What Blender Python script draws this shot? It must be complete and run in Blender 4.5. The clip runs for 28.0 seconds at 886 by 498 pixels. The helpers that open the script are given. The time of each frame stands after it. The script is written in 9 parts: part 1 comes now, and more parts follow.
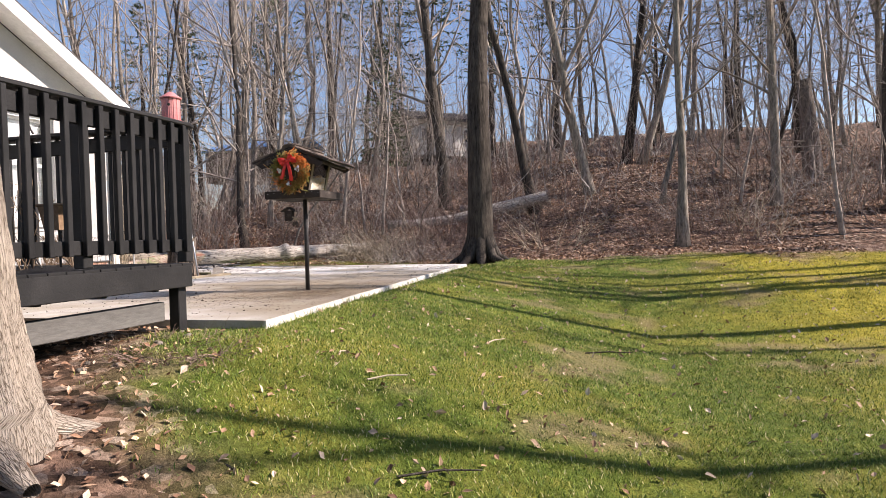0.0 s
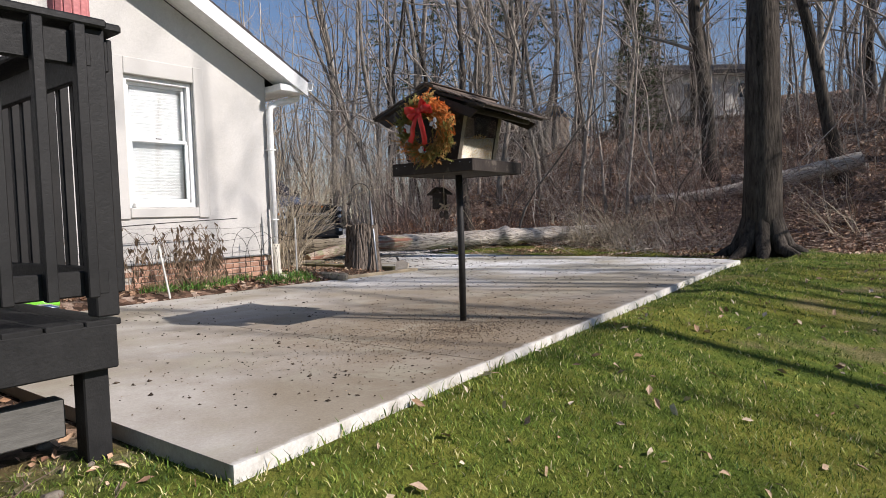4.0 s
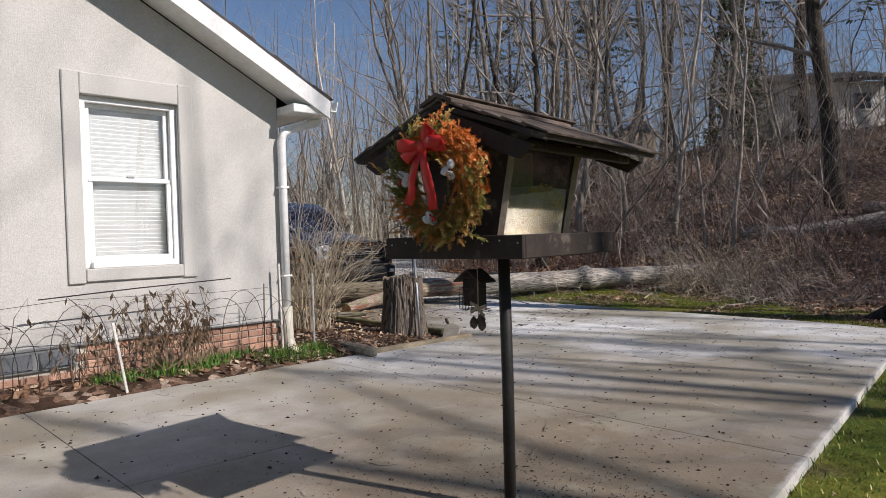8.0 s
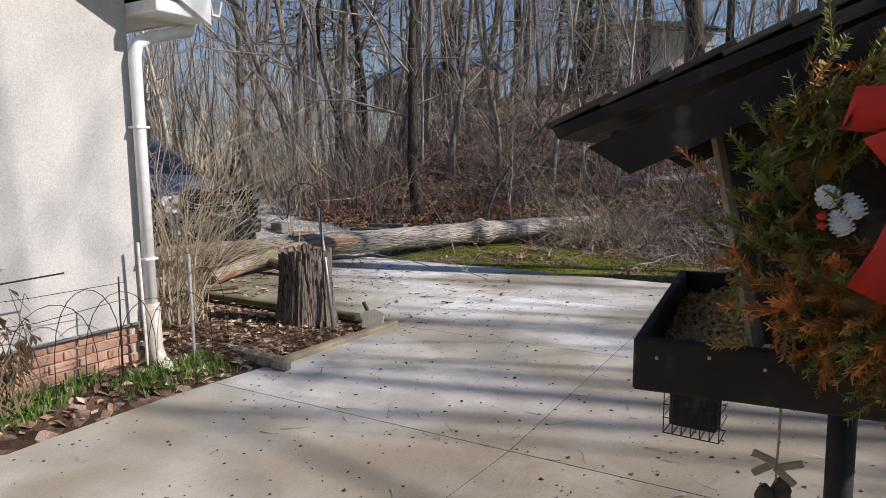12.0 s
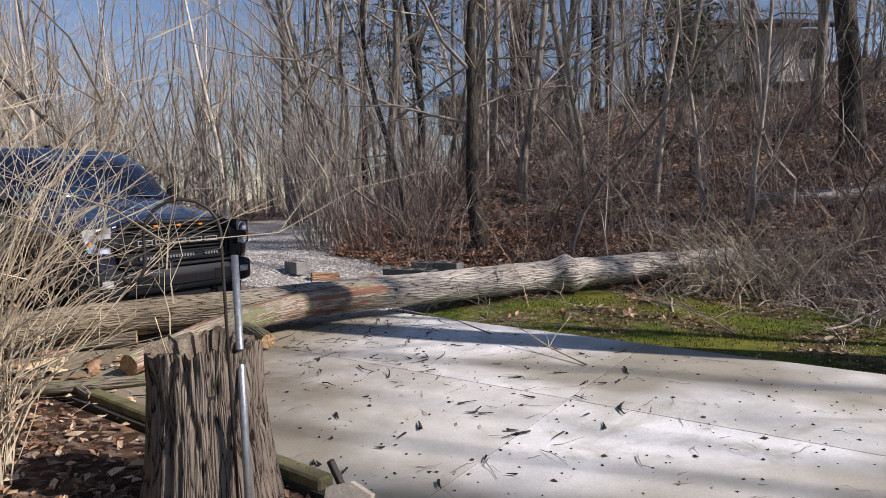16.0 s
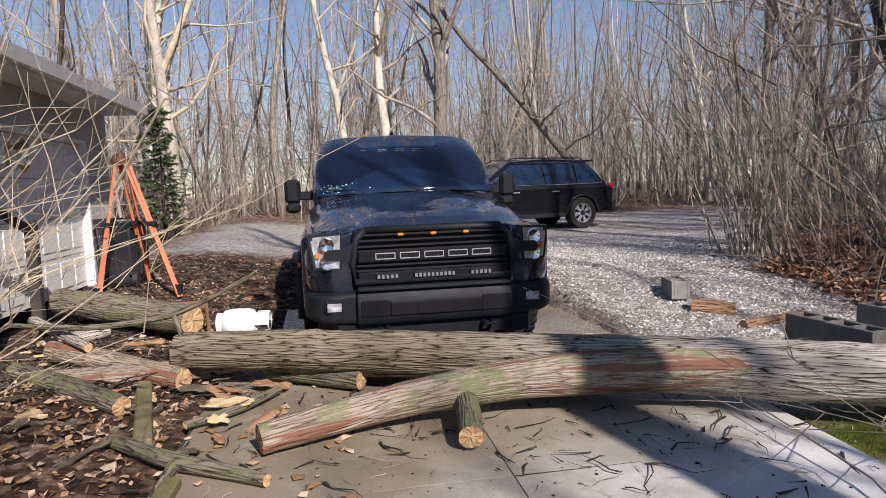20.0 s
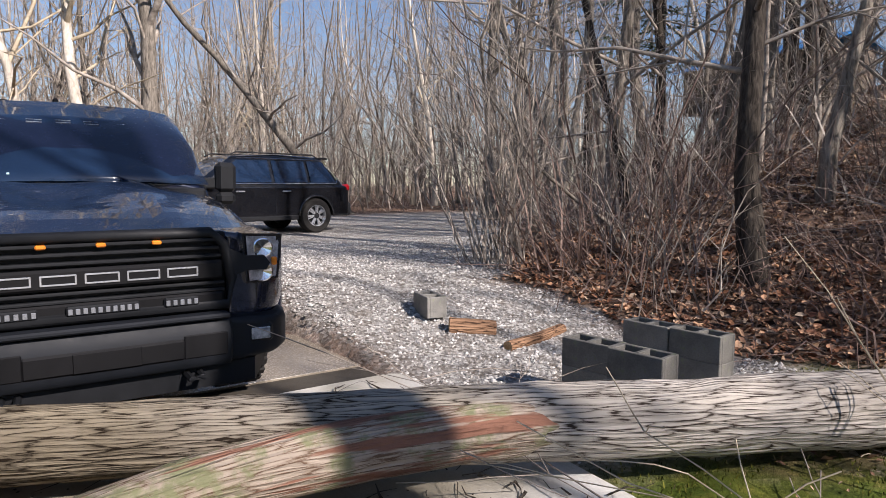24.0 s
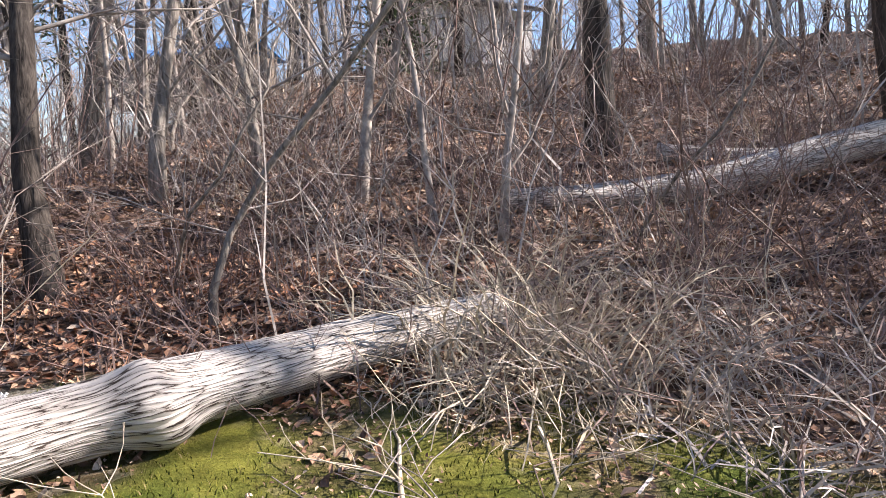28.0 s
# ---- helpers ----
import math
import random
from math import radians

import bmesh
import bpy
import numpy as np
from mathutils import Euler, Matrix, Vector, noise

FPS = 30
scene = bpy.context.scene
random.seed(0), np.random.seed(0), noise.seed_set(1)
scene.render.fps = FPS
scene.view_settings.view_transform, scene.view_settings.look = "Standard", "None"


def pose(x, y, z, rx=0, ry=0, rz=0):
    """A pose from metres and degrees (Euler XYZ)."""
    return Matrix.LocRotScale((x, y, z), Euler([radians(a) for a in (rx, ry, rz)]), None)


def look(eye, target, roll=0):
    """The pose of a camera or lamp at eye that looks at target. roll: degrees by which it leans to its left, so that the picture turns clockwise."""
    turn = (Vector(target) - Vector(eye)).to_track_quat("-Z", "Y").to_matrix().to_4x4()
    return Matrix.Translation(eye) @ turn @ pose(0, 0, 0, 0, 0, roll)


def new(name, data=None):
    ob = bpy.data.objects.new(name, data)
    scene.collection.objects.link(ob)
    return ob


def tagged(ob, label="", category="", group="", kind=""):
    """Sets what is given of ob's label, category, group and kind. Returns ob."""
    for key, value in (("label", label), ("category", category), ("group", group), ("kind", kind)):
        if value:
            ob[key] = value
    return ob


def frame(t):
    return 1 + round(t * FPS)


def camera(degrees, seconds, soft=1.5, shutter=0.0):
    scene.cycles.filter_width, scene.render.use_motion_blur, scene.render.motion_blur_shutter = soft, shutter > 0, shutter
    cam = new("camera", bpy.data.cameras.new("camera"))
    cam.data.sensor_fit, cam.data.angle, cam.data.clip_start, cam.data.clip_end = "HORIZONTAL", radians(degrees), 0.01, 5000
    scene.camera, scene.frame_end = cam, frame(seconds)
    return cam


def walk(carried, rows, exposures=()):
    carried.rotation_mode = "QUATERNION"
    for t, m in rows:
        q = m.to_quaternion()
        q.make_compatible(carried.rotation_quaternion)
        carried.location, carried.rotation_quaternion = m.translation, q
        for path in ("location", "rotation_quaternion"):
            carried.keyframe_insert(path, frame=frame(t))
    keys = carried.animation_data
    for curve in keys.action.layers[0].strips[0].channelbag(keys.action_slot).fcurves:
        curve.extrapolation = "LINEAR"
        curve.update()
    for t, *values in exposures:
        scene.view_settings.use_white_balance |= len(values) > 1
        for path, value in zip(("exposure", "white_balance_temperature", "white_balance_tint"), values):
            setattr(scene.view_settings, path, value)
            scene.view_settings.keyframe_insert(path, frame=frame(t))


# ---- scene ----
cam = camera(68.5, 28.0, 0.8)
PATH = [
    (0, (-0.107, 0.344, 0.664), (-0.662, 2.265, 0.625), -1.6),
    (0.5, (-0.291, 0.870, 0.651), (-0.996, 2.742, 0.603), 0.9),
    (1, (-0.378, 1.325, 0.720), (-1.148, 3.169, 0.645), 0),
    (1.5, (-0.427, 1.770, 0.790), (-1.448, 3.490, 0.815), -0.2),
    (2, (-0.576, 2.220, 0.797), (-1.607, 3.935, 0.818), 0.7),
    (2.5, (-0.671, 2.620, 0.810), (-1.697, 4.336, 0.784), -1.1),
    (3, (-0.702, 3.060, 0.796), (-1.847, 4.699, 0.747), -2.3),
    (3.5, (-0.876, 3.480, 0.825), (-2.098, 5.062, 0.740), -1.8),
    (5.5, (-1.401, 4.715, 1.017), (-2.715, 6.220, 0.917), -3.6),
    (6, (-1.605, 4.968, 1.091), (-2.999, 6.398, 1.000), -3.5),
    (6.5, (-1.682, 5.184, 1.161), (-3.114, 6.581, 1.184), -2.5),
    (7, (-1.906, 5.362, 1.203), (-3.259, 6.837, 1.220), -1),
    (7.5, (-2.121, 5.589, 1.229), (-3.418, 7.110, 1.208), -1.4),
    (8, (-2.276, 5.790, 1.294), (-3.698, 7.197, 1.255), -1.7),
    (8.5, (-2.517, 5.972, 1.351), (-3.963, 7.351, 1.281), -1.8),
    (9, (-2.807, 6.088, 1.405), (-4.070, 7.638, 1.356), -3.5),
    (9.5, (-3.024, 6.155, 1.460), (-4.320, 7.676, 1.377), -1.9),
    (10, (-3.220, 6.280, 1.502), (-4.607, 7.718, 1.423), -1.2),
    (10.5, (-3.506, 6.302, 1.570), (-4.650, 7.939, 1.465), -2.3),
    (11, (-3.717, 6.282, 1.590), (-4.737, 7.986, 1.346), -1.9),
    (11.5, (-4.000, 6.417, 1.603), (-5.061, 8.094, 1.352), 0),
    (13.5, (-5.116, 7.191, 1.569), (-5.818, 9.045, 1.301), -4.2),
    (14, (-5.353, 7.662, 1.593), (-6.200, 9.466, 1.425), -6.1),
    (14.5, (-5.544, 8.187, 1.556), (-6.522, 9.915, 1.315), -2.7),
    (15, (-5.740, 8.734, 1.500), (-6.674, 10.485, 1.250), -4.9),
    (15.5, (-5.893, 9.242, 1.456), (-6.946, 10.927, 1.223), -2.2),
    (16, (-6.105, 9.740, 1.432), (-7.296, 11.339, 1.263), -1.6),
    (16.5, (-6.227, 10.226, 1.386), (-7.593, 11.678, 1.223), -2.2),
    (17, (-6.169, 10.679, 1.388), (-7.779, 11.855, 1.226), -1.7),
    (17.5, (-6.420, 11.156, 1.393), (-8.099, 12.237, 1.273), -1.3),
    (18, (-6.609, 11.593, 1.382), (-8.385, 12.508, 1.281), -1.2),
    (18.5, (-6.773, 11.991, 1.383), (-8.630, 12.724, 1.259), -2),
    (19, (-7.077, 12.284, 1.423), (-8.947, 12.982, 1.294), -2.4),
    (19.5, (-7.306, 12.576, 1.463), (-9.211, 13.168, 1.305), -1.4),
    (20, (-7.511, 12.854, 1.527), (-9.472, 13.195, 1.340), -2),
    (20.5, (-7.841, 12.992, 1.548), (-9.770, 13.482, 1.353), -0.1),
    (22.5, (-8.349, 12.835, 1.604), (-10.332, 12.740, 1.360), -2.7),
    (23, (-8.776, 13.064, 1.506), (-10.752, 13.231, 1.254), -1.7),
    (23.5, (-8.900, 13.220, 1.460), (-10.767, 13.898, 1.222), -0.8),
    (24, (-8.901, 13.297, 1.476), (-10.561, 14.396, 1.281), 0),
    (24.5, (-8.865, 13.329, 1.479), (-10.390, 14.608, 1.280), -0.7),
    (25, (-8.851, 13.342, 1.455), (-10.316, 14.680, 1.209), -2.6),
    (25.5, (-8.759, 13.497, 1.426), (-9.940, 15.076, 1.094), -3.9),
    (26, (-8.523, 13.739, 1.442), (-9.441, 15.491, 1.150), -3.6),
    (26.5, (-8.377, 13.912, 1.462), (-8.830, 15.836, 1.151), -1.8),
    (27, (-8.212, 14.269, 1.487), (-8.491, 16.220, 1.149), -0.5),
    (27.5, (-7.902, 14.464, 1.516), (-8.377, 16.391, 1.265), -0.5),
    (28, (-7.667, 14.701, 1.517), (-8.091, 16.642, 1.284), -1.6),
]
EXPOSURES = [(t, e + 0.35, k - 100, q) for t, e, k, q in ((0, 0.8, 6750, 22), (2, 0.5, 6550, 18), (3.5, 0.25, 6350, 16), (5.5, -0.22, 6350, 16), (11, -0.1, 6350, 16), (14, 0.15, 6350, 17), (17, 0.1, 6350, 18), (22.5, 0.15, 6450, 18), (25, 0.5, 6450, 19), (26.5, 0.85, 6450, 20), (28, 1.3, 6350, 20))]
walk(cam, [(t, look(eye, target, roll)) for t, eye, target, roll in PATH], EXPOSURES)

# ---- world, sun ----
SUN_FROM = Vector((0.960, 0.31, 0.73)).normalized()
world = bpy.data.worlds.new("sky")
scene.world = world
world.use_nodes = True
_wn = world.node_tree.nodes
_sky = _wn.new("ShaderNodeTexSky")
_sky.sky_type = "NISHITA"
_sky.sun_disc = False
_sky.sun_elevation = math.asin(SUN_FROM.z)
_sky.sun_rotation = math.atan2(SUN_FROM.x, SUN_FROM.y)
_sky.air_density, _sky.dust_density, _sky.ozone_density = 1.0, 0.2, 2.5
world.node_tree.links.new(_sky.outputs[0], _wn["Background"].inputs[0])
_wn["Background"].inputs[1].default_value = 0.076
_sun = new("sun", bpy.data.lights.new("sun", "SUN"))
_sun.data.energy, _sun.data.angle, _sun.data.color = 5.0, radians(0.55), (1.0, 0.93, 0.83)
_sun.matrix_world = look((0, 0, 40), Vector((0, 0, 40)) - SUN_FROM)

# ---- mesh tools ----
rnd = random.Random(7)


class Geo:
    """Vertices and faces of one mesh."""

    def __init__(self):
        self.v, self.f = [], []

    def add(self, verts, faces, m=None):
        n = len(self.v)
        self.v.extend([tuple(m @ Vector(p)) for p in verts] if m is not None else [tuple(p) for p in verts])
        self.f.extend([tuple(i + n for i in q) for q in faces])
        return self

    def box(self, c, s, bevel=0.006, m=None):
        """A box of centre c and size s with chamfered edges."""
        h = [q / 2 for q in s]
        b = min(bevel, min(h) * 0.6)
        verts, index = [], {}
        for sx in (-1, 1):
            for sy in (-1, 1):
                for sz in (-1, 1):
                    for ax in range(3):
                        p = [sx * (h[0] - b), sy * (h[1] - b), sz * (h[2] - b)]
                        p[ax] = (sx, sy, sz)[ax] * h[ax]
                        index[sx, sy, sz, ax] = len(verts)
                        verts.append([p[i] + c[i] for i in range(3)])
        faces = []
        g = lambda sg, ax: index[sg[0], sg[1], sg[2], ax]
        for ax in range(3):
            o1, o2 = (ax + 1) % 3, (ax + 2) % 3
            for sd in (-1, 1):
                q = []
                for a, bb in ((-1, -1), (1, -1), (1, 1), (-1, 1)):
                    sg = [0, 0, 0]
                    sg[ax], sg[o1], sg[o2] = sd, a, bb
                    q.append(g(sg, ax))
                faces.append(q if sd > 0 else q[::-1])
            for a in (-1, 1):
                for bb in (-1, 1):
                    lo, hi = [0, 0, 0], [0, 0, 0]
                    lo[ax], hi[ax] = -1, 1
                    lo[o1] = hi[o1] = a
                    lo[o2] = hi[o2] = bb
                    q = [g(lo, o1), g(hi, o1), g(hi, o2), g(lo, o2)]
                    faces.append(q if a * bb > 0 else q[::-1])
        for sx in (-1, 1):
            for sy in (-1, 1):
                for sz in (-1, 1):
                    q = [index[sx, sy, sz, 0], index[sx, sy, sz, 1], index[sx, sy, sz, 2]]
                    faces.append(q if sx * sy * sz > 0 else q[::-1])
        return self.add(verts, faces, m)

    def tube(self, pts, radii, sides=6, caps=True, wob=0.0, seed=0):
        """A tapered tube along points; wob: unevenness of its outline."""
        n0 = len(self.v)
        k = len(pts)
        rg = random.Random(seed)
        pts = [Vector(p) for p in pts]
        ref = Vector((0.31, 0.87, 0.19)).normalized()
        for i, p in enumerate(pts):
            d = pts[min(i + 1, k - 1)] - pts[max(i - 1, 0)]
            if d.length < 1e-6:
                d = Vector((0, 0, 1))
            d.normalize()
            a = d.cross(ref)
            if a.length < 1e-3:
                a = d.cross(Vector((1, 0, 0)))
            a.normalize()
            b = d.cross(a)
            for j in range(sides):
                t = 2 * math.pi * j / sides
                r = radii[i] * (1 + (wob * (noise.noise((math.cos(t) * 1.3 + seed, math.sin(t) * 1.3, i * 0.7)) + rg.uniform(-.3, .3)) if wob else 0))
                q = p + a * (math.cos(t) * r) + b * (math.sin(t) * r)
                self.v.append((q.x, q.y, q.z))
        for i in range(k - 1):
            for j in range(sides):
                j2 = (j + 1) % sides
                self.f.append((n0 + i * sides + j, n0 + i * sides + j2, n0 + (i + 1) * sides + j2, n0 + (i + 1) * sides + j))
        if caps:
            self.f.append(tuple(n0 + j for j in range(sides))[::-1])
            self.f.append(tuple(n0 + (k - 1) * sides + j for j in range(sides)))
        return self

    def lathe(self, prof, sides=20, m=None, caps=True):
        """A body turned round z from (radius, height) pairs."""
        verts = [(r * math.cos(2 * math.pi * j / sides), r * math.sin(2 * math.pi * j / sides), z) for r, z in prof for j in range(sides)]
        faces = [(i * sides + j, i * sides + (j + 1) % sides, (i + 1) * sides + (j + 1) % sides, (i + 1) * sides + j) for i in range(len(prof) - 1) for j in range(sides)]
        if caps:
            faces += [tuple(range(sides))[::-1], tuple(range((len(prof) - 1) * sides, len(prof) * sides))]
        return self.add(verts, faces, m)

    def prism(self, poly, lo, hi, axis="z", m=None):
        """A polygon drawn out along an axis from lo to hi. For x the polygon is (y, z), for y (x, z)."""
        put = {"z": lambda p, h: (p[0], p[1], h), "x": lambda p, h: (h, p[0], p[1]), "y": lambda p, h: (p[0], h, p[1])}[axis]
        n = len(poly)
        verts = [put(p, lo) for p in poly] + [put(p, hi) for p in poly]
        faces = [tuple(range(n))[::-1], tuple(range(n, 2 * n))] + [(i, (i + 1) % n, n + (i + 1) % n, n + i) for i in range(n)]
        return self.add(verts, faces, m)

    def mesh(self, name, mat, smooth=False, fix=True):
        me = bpy.data.meshes.new(name)
        me.from_pydata(self.v, [], self.f)
        if fix:
            bm = bmesh.new()
            bm.from_mesh(me)
            bmesh.ops.recalc_face_normals(bm, faces=bm.faces)
            bm.to_mesh(me)
            bm.free()
        if smooth:
            me.polygons.foreach_set("use_smooth", [True] * len(me.polygons))
        me.materials.append(mat)
        return me


def thing(name, at=(0, 0, 0), label="", category="", group="", kind="", rz=0, m=None):
    ob = new(name)
    ob.matrix_basis = m if m is not None else pose(*at, 0, 0, rz)
    return tagged(ob, label, category, group, kind)


def part(name, geo, mat, parent, label="", smooth=False, fix=True):
    ob = new(name, geo.mesh(name, mat, smooth, fix))
    ob.parent = parent
    if label:
        ob["label"] = label
    return ob


def solid(name, geo, mat, label="", category="", kind="", smooth=False, at=(0, 0, 0), group="", fix=True, rz=0):
    ob = new(name, geo.mesh(name, mat, smooth, fix))
    ob.matrix_basis = pose(*at, 0, 0, rz)
    return tagged(ob, label, category, group, kind)


def again(me, name, parent, m, mat=None):
    """One more object on a mesh that exists."""
    ob = new(name, me)
    ob.parent = parent
    ob.matrix_basis = m
    return ob


# ---- materials ----
def material(name, build, rough=0.7, metal=0.0):
    mt = bpy.data.materials.new(name)
    mt.use_nodes = True
    nt = mt.node_tree
    bs = nt.nodes["Principled BSDF"]
    bs.inputs["Roughness"].default_value = rough
    bs.inputs["Metallic"].default_value = metal
    bs.inputs["Specular IOR Level"].default_value = 0.12 if rough >= 0.8 else (0.25 if rough >= 0.55 else 0.5)
    build(nt, bs)
    return mt


def nd(nt, kind, **sets):
    n = nt.nodes.new(kind)
    for k, val in sets.items():
        n.inputs[k.replace("_", " ")].default_value = val
    return n


def coords(nt, scale=(1, 1, 1), world_space=False):
    if world_space:
        src = nt.nodes.new("ShaderNodeNewGeometry").outputs["Position"]
    else:
        src = nt.nodes.new("ShaderNodeTexCoord").outputs["Object"]
    mp = nt.nodes.new("ShaderNodeMapping")
    mp.inputs["Scale"].default_value = scale
    nt.links.new(src, mp.inputs["Vector"])
    return mp.outputs["Vector"]


def noise_node(nt, vec, scale, detail=4.0, rough=0.6, dist=0.0):
    n = nt.nodes.new("ShaderNodeTexNoise")
    n.inputs["Scale"].default_value = scale
    n.inputs["Detail"].default_value = detail
    n.inputs["Roughness"].default_value = rough
    n.inputs["Distortion"].default_value = dist
    nt.links.new(vec, n.inputs["Vector"])
    return n.outputs["Fac"]


def ramp(nt, fac, stops):
    r = nt.nodes.new("ShaderNodeValToRGB")
    el = r.color_ramp.elements
    while len(el) < len(stops):
        el.new(0.5)
    for e, (p, c) in zip(el, stops):
        e.position, e.color = p, (*c, 1)
    nt.links.new(fac, r.inputs["Fac"])
    return r.outputs["Color"]


def mix(nt, fac, a, b, mode="MIX"):
    n = nt.nodes.new("ShaderNodeMix")
    n.data_type, n.blend_type = "RGBA", mode
    for sock, val in ((n.inputs[0], fac), (n.inputs[6], a), (n.inputs[7], b)):
        if hasattr(val, "links"):
            nt.links.new(val, sock)
        elif isinstance(val, (int, float)):
            sock.default_value = val
        else:
            sock.default_value = (*val, 1)
    return n.outputs[2]


def bump(nt, bs, height, strength=0.4, dist=0.02):
    b = nt.nodes.new("ShaderNodeBump")
    b.inputs["Strength"].default_value = strength
    b.inputs["Distance"].default_value = dist
    nt.links.new(height, b.inputs["Height"])
    nt.links.new(b.outputs[0], bs.inputs["Normal"])


def varied(name, c1, c2, scale=3.0, fine=40.0, rough=0.7, metal=0.0, strength=0.25, dist=0.01, stretch=(1, 1, 1), c3=None, rnd_mix=0.0):
    """A surface with large patches between two colours, fine grain and relief."""
    def build(nt, bs):
        vec = coords(nt, stretch)
        big = noise_node(nt, vec, scale, 5, 0.6)
        fin = noise_node(nt, vec, fine, 4, 0.7)
        col = ramp(nt, big, [(0.3, c1), (0.7, c2)])
        grain = ramp(nt, fin, [(0.25, (0.72, 0.72, 0.72)), (0.75, (1.18, 1.18, 1.18))])
        col = mix(nt, 1.0, col, grain, "MULTIPLY")
        if c3:
            spots = ramp(nt, noise_node(nt, vec, scale * 4, 3, 0.5), [(0.6, (0, 0, 0)), (0.68, (1, 1, 1))])
            col = mix(nt, spots, col, c3)
        if rnd_mix:
            oi = nt.nodes.new("ShaderNodeObjectInfo")
            tone = ramp(nt, oi.outputs["Random"], [(0, (1 - rnd_mix,) * 3), (1, (1 + rnd_mix,) * 3)])
            col = mix(nt, 1.0, col, tone, "MULTIPLY")
        nt.links.new(col, bs.inputs["Base Color"])
        rr = ramp(nt, fin, [(0.2, (max(rough - .12, .02),) * 3), (0.8, (min(rough + .12, 1),) * 3)])
        nt.links.new(rr, bs.inputs["Roughness"])
        if strength:
            bump(nt, bs, fin, strength, dist)
    return material(name, build, rough, metal)


def islands(name, stops, rough=0.8, trans=0.0, fine=60):
    """Each loose piece of the mesh takes a colour of its own."""
    def build(nt, bs):
        g = nt.nodes.new("ShaderNodeNewGeometry")
        col = ramp(nt, g.outputs["Random Per Island"], stops)
        fin = noise_node(nt, coords(nt), fine, 3, 0.6)
        col = mix(nt, 1.0, col, ramp(nt, fin, [(0.3, (0.75, 0.75, 0.75)), (0.7, (1.15, 1.15, 1.15))]), "MULTIPLY")
        nt.links.new(col, bs.inputs["Base Color"])
    return material(name, build, rough)


def bark(name, dark, light, scale=9.0, stretch=0.18, strength=0.9, moss=None, dist=0.03):
    """Bark with ridges that run along z."""
    def build(nt, bs):
        vec = coords(nt, (1, 1, stretch))
        rid = noise_node(nt, vec, scale * 2.2, 6, 0.65, 0.6)
        big = noise_node(nt, vec, scale * 0.35, 3, 0.5)
        col = ramp(nt, rid, [(0.32, dark), (0.68, light)])
        col = mix(nt, 1.0, col, ramp(nt, big, [(0.3, (0.75, 0.74, 0.72)), (0.7, (1.2, 1.2, 1.2))]), "MULTIPLY")
        if moss:
            col = mix(nt, ramp(nt, noise_node(nt, coords(nt), 3.5, 5, 0.7), [(0.52, (0, 0, 0)), (0.66, (1, 1, 1))]), col, moss)
        oi = nt.nodes.new("ShaderNodeObjectInfo")
        col = mix(nt, 1.0, col, ramp(nt, oi.outputs["Random"], [(0, (0.7, 0.69, 0.68)), (1, (1.25, 1.24, 1.22))]), "MULTIPLY")
        nt.links.new(col, bs.inputs["Base Color"])
        bump(nt, bs, rid, strength, dist)
    return material(name, build, 0.9)


def plain(name, c, rough=0.5, metal=0.0, grain=0.06, coat=0.0):
    """An even coat of paint or plastic with faint unevenness."""
    def build(nt, bs):
        fin = noise_node(nt, coords(nt), 14, 6, 0.7)
        lo, hi = tuple(q * (1 - grain * 2) for q in c), tuple(q * (1 + grain * 2) for q in c)
        nt.links.new(ramp(nt, fin, [(0.3, lo), (0.7, hi)]), bs.inputs["Base Color"])
        nt.links.new(ramp(nt, fin, [(0.3, (max(rough - .06, .02),) * 3), (0.7, (min(1, rough + .06),) * 3)]), bs.inputs["Roughness"])
        bs.inputs["Coat Weight"].default_value = coat
        bs.inputs["Coat Roughness"].default_value = 0.04
    return material(name, build, rough, metal)


def soften(ob, width, segments=2, angle=35):
    b = ob.modifiers.new("bevel", "BEVEL")
    b.width, b.segments, b.limit_method, b.angle_limit, b.harden_normals = width, segments, "ANGLE", radians(angle), True
    ob.data.polygons.foreach_set("use_smooth", [True] * len(ob.data.polygons))
    return ob


def loft(rings, closed=True, cap=True):
    """A skin through rings of points."""
    g = Geo()
    n = len(rings[0])
    for r in rings:
        g.v.extend([tuple(p) for p in r])
    for k in range(len(rings) - 1):
        for i in range(n if closed else n - 1):
            j = (i + 1) % n
            g.f.append((k * n + i, k * n + j, (k + 1) * n + j, (k + 1) * n + i))
    if cap:
        g.f += [tuple(range(n))[::-1], tuple(range((len(rings) - 1) * n, len(rings) * n))]
    return g


def mirror_y(half):
    """A ring from its half with y >= 0, going from the bottom middle to the top middle."""
    return half + [(x, -y, z) for x, y, z in reversed(half) if y > 1e-4]


def smooth01(a, b, q):
    u = min(max((q - a) / (b - a), 0.0), 1.0)
    return u * u * (3 - 2 * u)


def toe(x):
    """Where the wooded bank begins, along y."""
    return 18.2 + max(0.0, -15.0 - x) * 0.85 + max(0.0, x + 2) * 0.10


